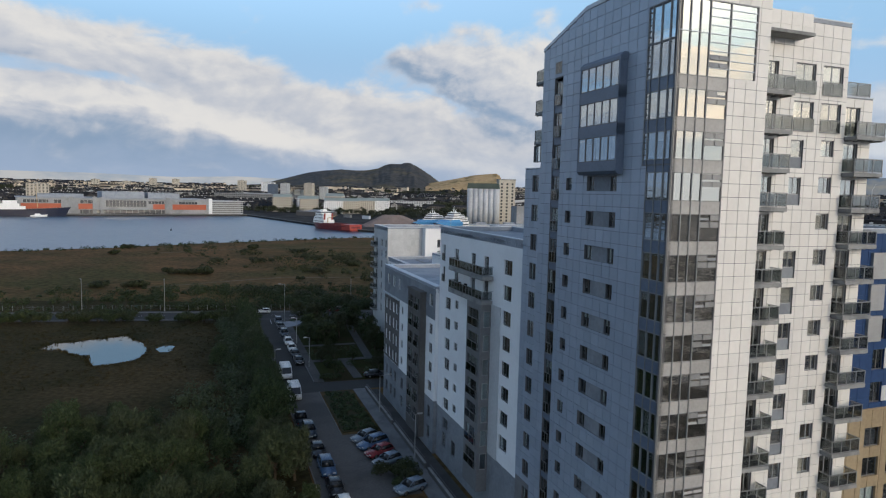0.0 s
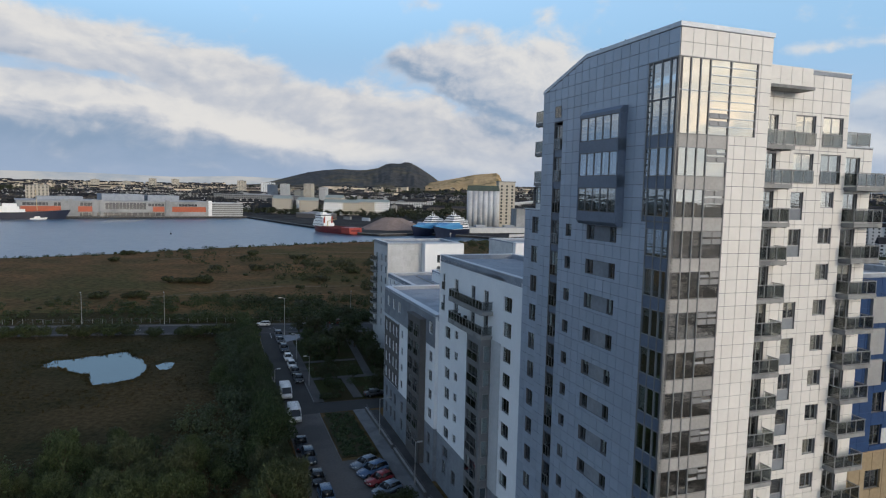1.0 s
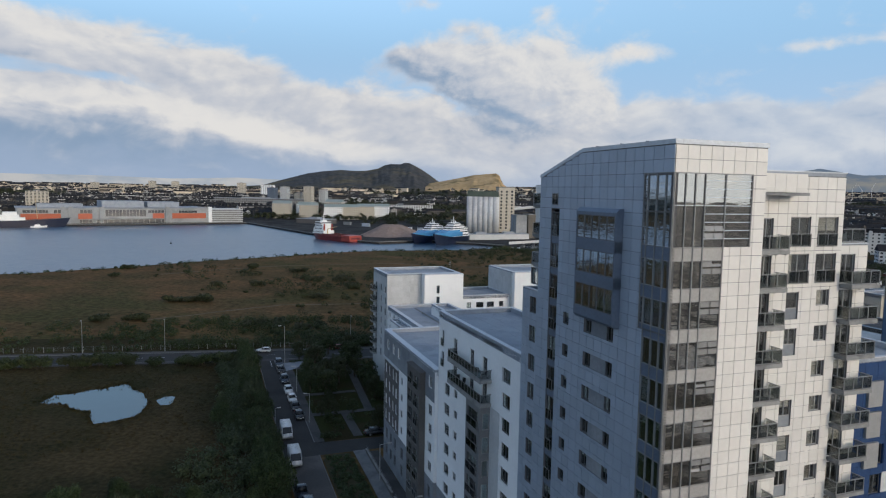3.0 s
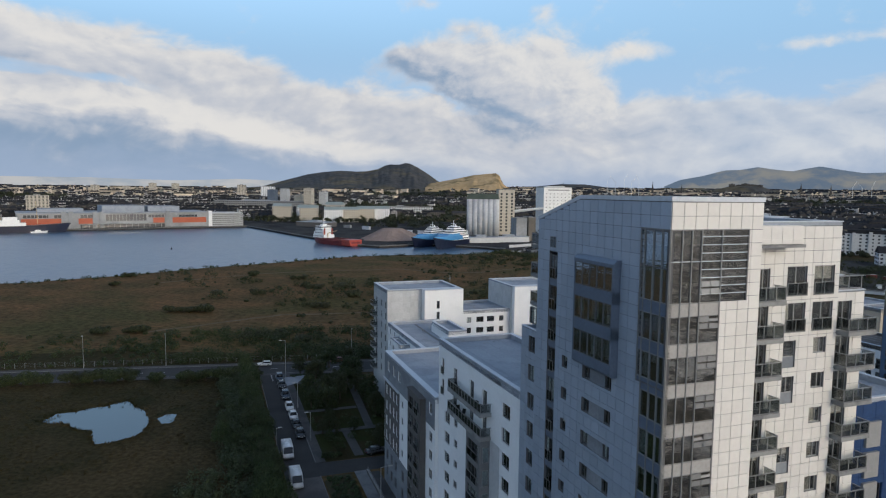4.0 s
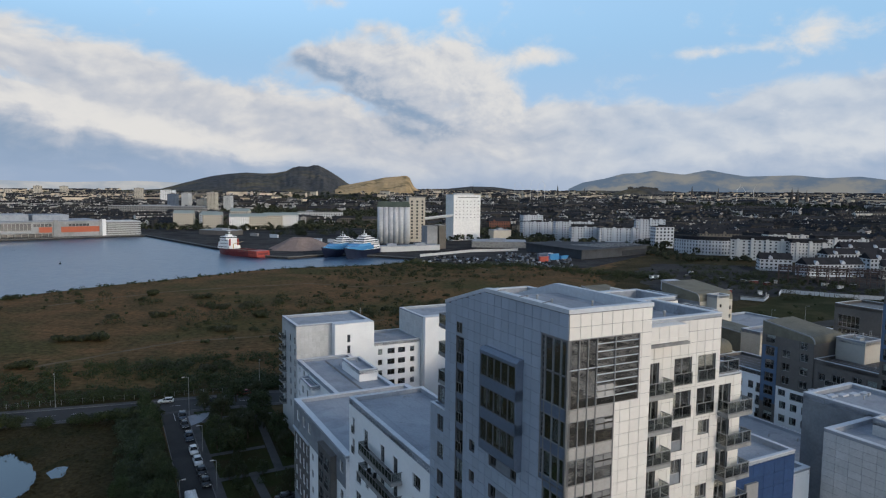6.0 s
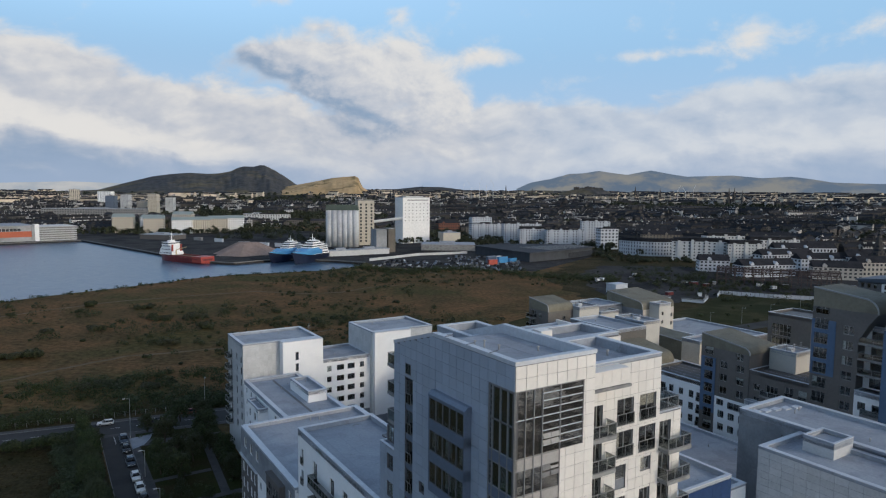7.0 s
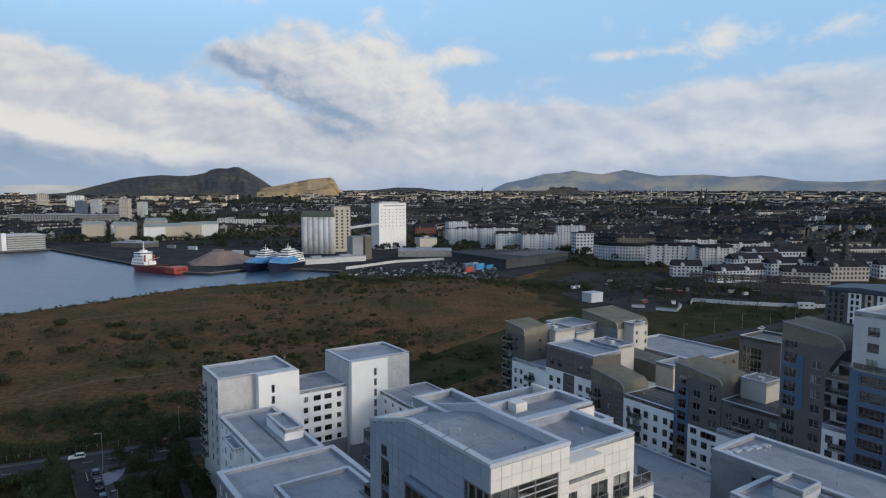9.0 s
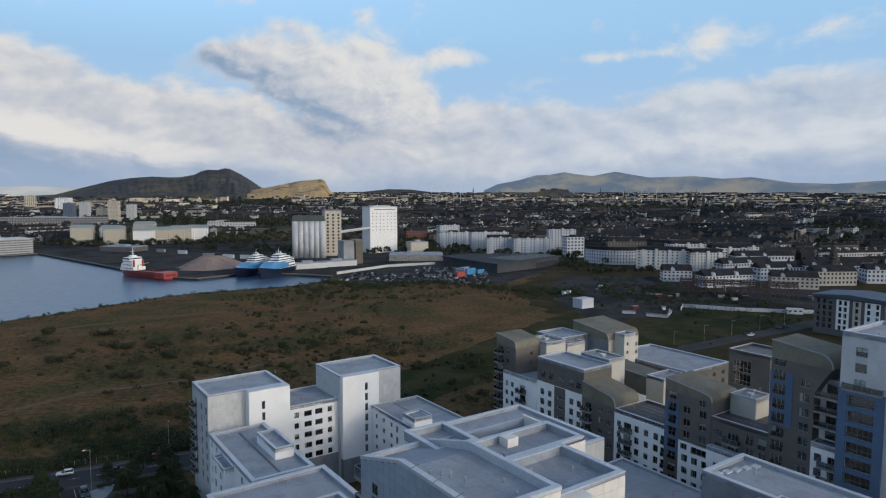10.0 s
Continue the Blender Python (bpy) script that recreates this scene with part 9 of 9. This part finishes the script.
def city():
    t = Acc()
    azs = [-70 + 2.0 * i for i in range(71)]
    ds = [1450, 1800, 2200, 2600, 3000, 3400, 3800, 4200, 4600, 4850]
    for a, b in zip(azs, azs[1:]):
        for d, e in zip(ds, ds[1:]):
            q = [polar(a, d), polar(b, d), polar(b, e), polar(a, e)]
            t.quad(*[(x, y, rise(x, y) - (0.6 if dd == 1450 else 0)) for (x, y), dd in zip(q, (d, d, e, e))])
    solid("far_ground", t, M_FARGROUND, "land rising slowly towards the far edge of the city", "ground", kind="structure", smooth=True)
    r = random.Random(21)
    walls, pale, roofs, lit = Acc(), Acc(), Acc(), Acc()

    def terrace(x, y, ang, L, D, H, d, az):
        c, s, z = math.cos(ang), math.sin(ang), rise(x, y) - 0.5
        P = lambda a, b, h: (x + a * c - b * s, y + a * s + b * c, z + h)
        # more pale walls with distance stand in for haze and sun
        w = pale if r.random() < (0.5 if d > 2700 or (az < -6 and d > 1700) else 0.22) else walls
        # the sunlit far strip is put in as cream, taller walls
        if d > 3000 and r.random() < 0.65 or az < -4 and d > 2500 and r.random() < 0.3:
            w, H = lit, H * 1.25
        k = [(-L / 2, -D / 2), (L / 2, -D / 2), (L / 2, D / 2), (-L / 2, D / 2)]
        for (a0, b0), (a1, b1) in zip(k, k[1:] + k[:1]):
            w.quad(P(a0, b0, 0), P(a1, b1, 0), P(a1, b1, H), P(a0, b0, H))
        g = D * 0.34
        w.quad(P(-L / 2, -D / 2, H), P(-L / 2, D / 2, H), P(-L / 2, 0, H + g))
        w.quad(P(L / 2, -D / 2, H), P(L / 2, D / 2, H), P(L / 2, 0, H + g))
        roofs.quad(P(-L / 2, -D / 2, H), P(L / 2, -D / 2, H), P(L / 2, 0, H + g), P(-L / 2, 0, H + g))
        roofs.quad(P(-L / 2, D / 2, H), P(L / 2, D / 2, H), P(L / 2, 0, H + g), P(-L / 2, 0, H + g))
        if d < 3200:
            for i in range(int(L / 12)):
                a = -L / 2 + 6 + i * 12
                for b in (-0.7, 0.7):
                    w.quad(P(a - 1.4, b, H + g * 0.7), P(a + 1.4, b, H + g * 0.7), P(a + 1.4, b, H + g + 1.8), P(a - 1.4, b, H + g + 1.8))

    # districts, each with its own street direction, filled with rows of terraces
    cell = 240
    for i in range(-14, 19):
        for j in range(1, 20):
            ang = radians((i * 7 + j * 13) % 9 * 20 - 80)
            c, s = math.cos(ang), math.sin(ang)
            d0 = math.hypot((i + 0.5) * cell, (j + 0.5) * cell)
            sc = 0.85 + d0 / 5200
            step = 30 * sc
            n = int(cell / step)
            for k in range(n):
                q = -cell / 2 + (k + 0.5) * step
                a = -cell / 2
                while a < cell / 2 - 8:
                    L = r.choice((12, 18, 26, 40, 60)) * sc
                    p, a = a + L / 2, a + L + r.uniform(3, 16) * sc
                    x, y = (i + 0.5) * cell + p * c - q * s, (j + 0.5) * cell + p * s + q * c
                    d, az = math.hypot(x, y), math.degrees(math.atan2(x, y))
                    start = 1120 if az < -15 else 1190 if az < 4 else 1000 if az < 24 else 900 if az < 38 else 800
                    if d < start or d > 4700 or not -44 < az < 56 or r.random() < 0.16:
                        continue
                    if -20 < az < -1 and d > 3300 or -5 < az < 4.5 and d > 3000 and r.random() < 0.7:
                        continue
                    if math.sin(x * 0.0042 + 2) + math.sin(y * 0.0051 + x * 0.002) > 1.1:
                        continue
                    terrace(x, y, ang + radians(r.uniform(-2, 2)), L, r.uniform(8, 11) * sc, r.choice((7, 9, 11, 13)) * (0.9 + d / 9000), d, az)
    for nm, ac, mt, lb in (("city_walls", walls, M_STONECITY, "sandstone tenements and houses of the far city"), ("city_pale_walls", pale, M_PALECITY, "pale rendered houses of the far city, more of them to paint haze"), ("city_roofs", roofs, M_CITYROOF, "slate roofs of the far city"), ("city_cream_walls", lit, M_SUNLITCITY, "houses at the far edge of the city, sunlight in their cream colour")):
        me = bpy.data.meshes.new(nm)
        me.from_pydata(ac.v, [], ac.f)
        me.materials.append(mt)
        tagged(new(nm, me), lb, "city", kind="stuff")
    # woods and street trees
    v, f = [], []
    n = 0
    while n < 6000:
        az = r.uniform(-44, 56)
        start = 1000 if az < 4 else 760 if az < 22 else 700
        d = start * (4700 / start) ** r.random()
        x, y = polar(az, d)
        park = math.sin(x * 0.0042 + 2) + math.sin(y * 0.0051 + x * 0.002)
        if park < 0.75 and r.random() < 0.62:
            continue
        if d < 1000 and az > 20 and r.random() < 0.6:
            continue
        n += 1
        s, z = r.uniform(3.2, 6.4) * (0.8 + d / 4500), rise(x, y)
        for k in range(24):
            a, b = r.uniform(0, 6.28), r.uniform(-0.3, 1)
            q = math.sqrt(max(0, 1 - b * b))
            p = Vector((x + s * q * math.cos(a) * r.uniform(0.6, 1.1), y + s * q * math.sin(a) * r.uniform(0.6, 1.1), z + s * 0.75 + s * b * 0.75))
            m = Vector((r.uniform(-1, 1), r.uniform(-1, 1), r.uniform(0, 1))).normalized()
            e = m.orthogonal().normalized() * s * 0.38
            h = m.cross(e)
            i = len(v)
            v += [tuple(p - e), tuple(p + h), tuple(p + e), tuple(p - h)]
            f.append((i, i + 1, i + 2, i + 3))
    me = bpy.data.meshes.new("city_trees")
    me.from_pydata(v, [], f)
    me.materials.append(M_WOODS)
    tagged(new("city_trees", me), "dark trees and woods among the far houses", "trees", kind="stuff")


def lerp(points, a):
    if a <= points[0][0]:
        return points[0][1]
    for (x0, y0), (x1, y1) in zip(points, points[1:]):
        if a <= x1:
            k = (a - x0) / (x1 - x0)
            return y0 + (y1 - y0) * k
    return points[-1][1]


def hill(name, profile, dist, front, material, label, seed, rough=0.06, eye=68.0, base=40.0, back=350, steep=1.0, kind="structure", step=0.15):
    """A hill whose skyline, by bearing, rises to the given angles."""
    t = Acc()
    a0, a1 = profile[0][0], profile[-1][0]
    n = int((a1 - a0) / step)
    ks = [0.0, 0.12, 0.25, 0.38, 0.5, 0.62, 0.74, 0.85, 0.93, 1.0]
    grid_ = []
    for i in range(n + 1):
        a = a0 + (a1 - a0) * i / n
        top = eye + math.tan(radians(lerp(profile, a))) * dist
        row = []
        for k in ks:
            d = dist - front * (1 - k)
            x, y = polar(a, d)
            nz = noise.noise(Vector((a * 0.9, k * 3.0, seed))) + 0.5 * noise.noise(Vector((a * 2.7, k * 8.0, seed + 3)))
            z = base * 0.5 + (top - base * 0.5) * (k ** steep) + (top - base) * rough * nz * 4 * k * (1 - k) * 2.0
            row.append((x, y, z))
        x, y = polar(a, dist + back)
        row.append((x, y, base * 0.3))
        grid_.append(row)
    for i in range(n):
        for j in range(len(ks)):
            t.quad(grid_[i][j], grid_[i + 1][j], grid_[i + 1][j + 1], grid_[i][j + 1])
    return solid(name, t, material, label, "hill", kind=kind, smooth=True)


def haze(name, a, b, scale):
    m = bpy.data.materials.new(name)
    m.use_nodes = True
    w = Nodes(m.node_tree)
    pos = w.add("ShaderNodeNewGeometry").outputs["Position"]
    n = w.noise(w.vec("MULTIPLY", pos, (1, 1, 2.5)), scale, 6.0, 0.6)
    # aerial haze is painted here as a glowing blue-grey colour
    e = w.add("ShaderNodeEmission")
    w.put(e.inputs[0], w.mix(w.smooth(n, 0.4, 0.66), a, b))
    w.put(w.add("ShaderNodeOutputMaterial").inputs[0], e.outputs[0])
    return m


def hills():
    hill("craggy_hill", [(-19.5, -0.15), (-17, 0.0), (-15.1, 0.56), (-13.1, 1.11), (-11.8, 1.32), (-10.3, 1.46), (-9.0, 1.40), (-8.1, 1.44), (-7.1, 1.64), (-6.5, 1.95), (-6.0, 2.07), (-5.2, 2.06), (-4.7, 2.21), (-4.3, 2.17), (-3.9, 1.98), (-3.5, 1.78), (-2.6, 1.22), (-1.8, 0.65), (-0.6, 0.2), (0.6, -0.1)], 4500, 1100, M_HILL, "dark craggy hill of grass and rock above the city", 3.1, 0.055, step=0.08)
    hill("crags", [(-4.6, -0.05), (-3.8, 0.1), (-2.4, 0.43), (-1.2, 0.66), (0.0, 0.9), (1.4, 1.2), (2.4, 1.30), (3.3, 1.38), (3.6, 1.22), (3.75, 0.85), (4.0, 0.4), (4.6, 0.0)], 3950, 500, M_SCREE, "long sloping crag with sunlight in its golden colour", 7.7, 0.06, steep=0.9, step=0.06)
    hill("wooded_ridge", [(3.6, 0.0), (5.0, 0.2), (7, 0.3), (9, 0.52), (11, 0.5), (13, 0.26), (16, 0.2), (20, 0.28), (24, 0.2), (30, 0.1), (40, 0.0), (56, 0.0)], 4300, 700, M_HILL, "low dark wooded ridge beyond the city", 5.2, 0.05)
    hill("castle_rock", [(21.2, 0.05), (22.0, 0.25), (22.6, 0.42), (23.4, 0.5), (24.4, 0.48), (25.0, 0.35), (25.5, 0.15), (25.9, 0.0)], 3600, 160, M_HILL, "dark volcanic castle rock", 9.4, 0.1, steep=0.6, step=0.06)
    for az, w, h in ((22.7, 30, 14), (23.2, 26, 10), (23.7, 40, 16), (24.2, 34, 12), (24.7, 30, 10)):
        x, y = polar(az, 3590)
        far_block("castle_range", "stone castle range on the rock", "castle", x, y, -az, w, 20, 90 + h, M_STONECITY, M_SLATE, 0, 0, group="castle")
    for az, d, h in ((27.6, 3300, 70), (29.6, 3200, 62), (16.6, 3500, 70), (9.2, 3800, 60), (34.9, 2900, 72), (35.3, 2900, 72), (35.9, 2920, 60), (18.9, 3300, 60), (45.4, 640, 40)):
        x, y = polar(az, d)
        t = thing("church_spire", "distant stone church spire", "church", pose(x, y, rise(x, y) - 2), "spires")
        a = Acc()
        a.box(-4, 4, -4, 4, 0, h * 0.5)
        part("tower", a, M_STONECITY, t)
        a = Acc()
        a.tube((0, 0, h * 0.5), (0, 0, h), 4.4, 8, 0.2)
        part("spire", a, M_STONECITY, t)
    for az, d, h, lean in ((12.9, 2700, 78, 25), (13.6, 2750, 70, -30), (14.3, 2700, 84, 20), (14.9, 2720, 74, 35), (15.5, 2700, 80, -20), (31.0, 3000, 56, 25), (31.6, 3000, 50, -30), (32.2, 3010, 58, 20)):
        x, y = polar(az, d)
        t = thing("tower_crane", "pale distant tower crane", "crane", pose(x, y, rise(x, y)), "cranes")
        a = Acc()
        a.tube((0, 0, 0), (0, 0, h), 0.55, 4)
        part("mast", a, M_SHIPWHITE, t)
        a = Acc()
        a.tube((0, 0, h), (lean * 0.6, 0, h + 22), 0.4, 4)
        part("jib", a, M_SHIPWHITE, t)
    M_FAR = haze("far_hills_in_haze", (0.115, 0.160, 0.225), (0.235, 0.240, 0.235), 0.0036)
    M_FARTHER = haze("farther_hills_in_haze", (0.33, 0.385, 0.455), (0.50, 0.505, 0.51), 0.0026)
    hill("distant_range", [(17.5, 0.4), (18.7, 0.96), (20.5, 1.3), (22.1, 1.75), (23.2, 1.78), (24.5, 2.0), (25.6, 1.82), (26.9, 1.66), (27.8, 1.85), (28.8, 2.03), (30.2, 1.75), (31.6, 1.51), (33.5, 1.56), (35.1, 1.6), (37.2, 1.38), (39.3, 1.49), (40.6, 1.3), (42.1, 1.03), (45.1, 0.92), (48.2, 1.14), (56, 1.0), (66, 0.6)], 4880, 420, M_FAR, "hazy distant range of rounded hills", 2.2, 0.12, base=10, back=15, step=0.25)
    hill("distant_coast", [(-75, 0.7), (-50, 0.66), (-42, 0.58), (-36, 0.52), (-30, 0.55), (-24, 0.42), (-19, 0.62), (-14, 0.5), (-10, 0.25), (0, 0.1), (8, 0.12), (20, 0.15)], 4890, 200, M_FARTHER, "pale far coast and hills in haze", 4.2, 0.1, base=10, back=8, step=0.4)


shopping_centre()
ships()
silos()
retail()
left_flats()
city()
hills()
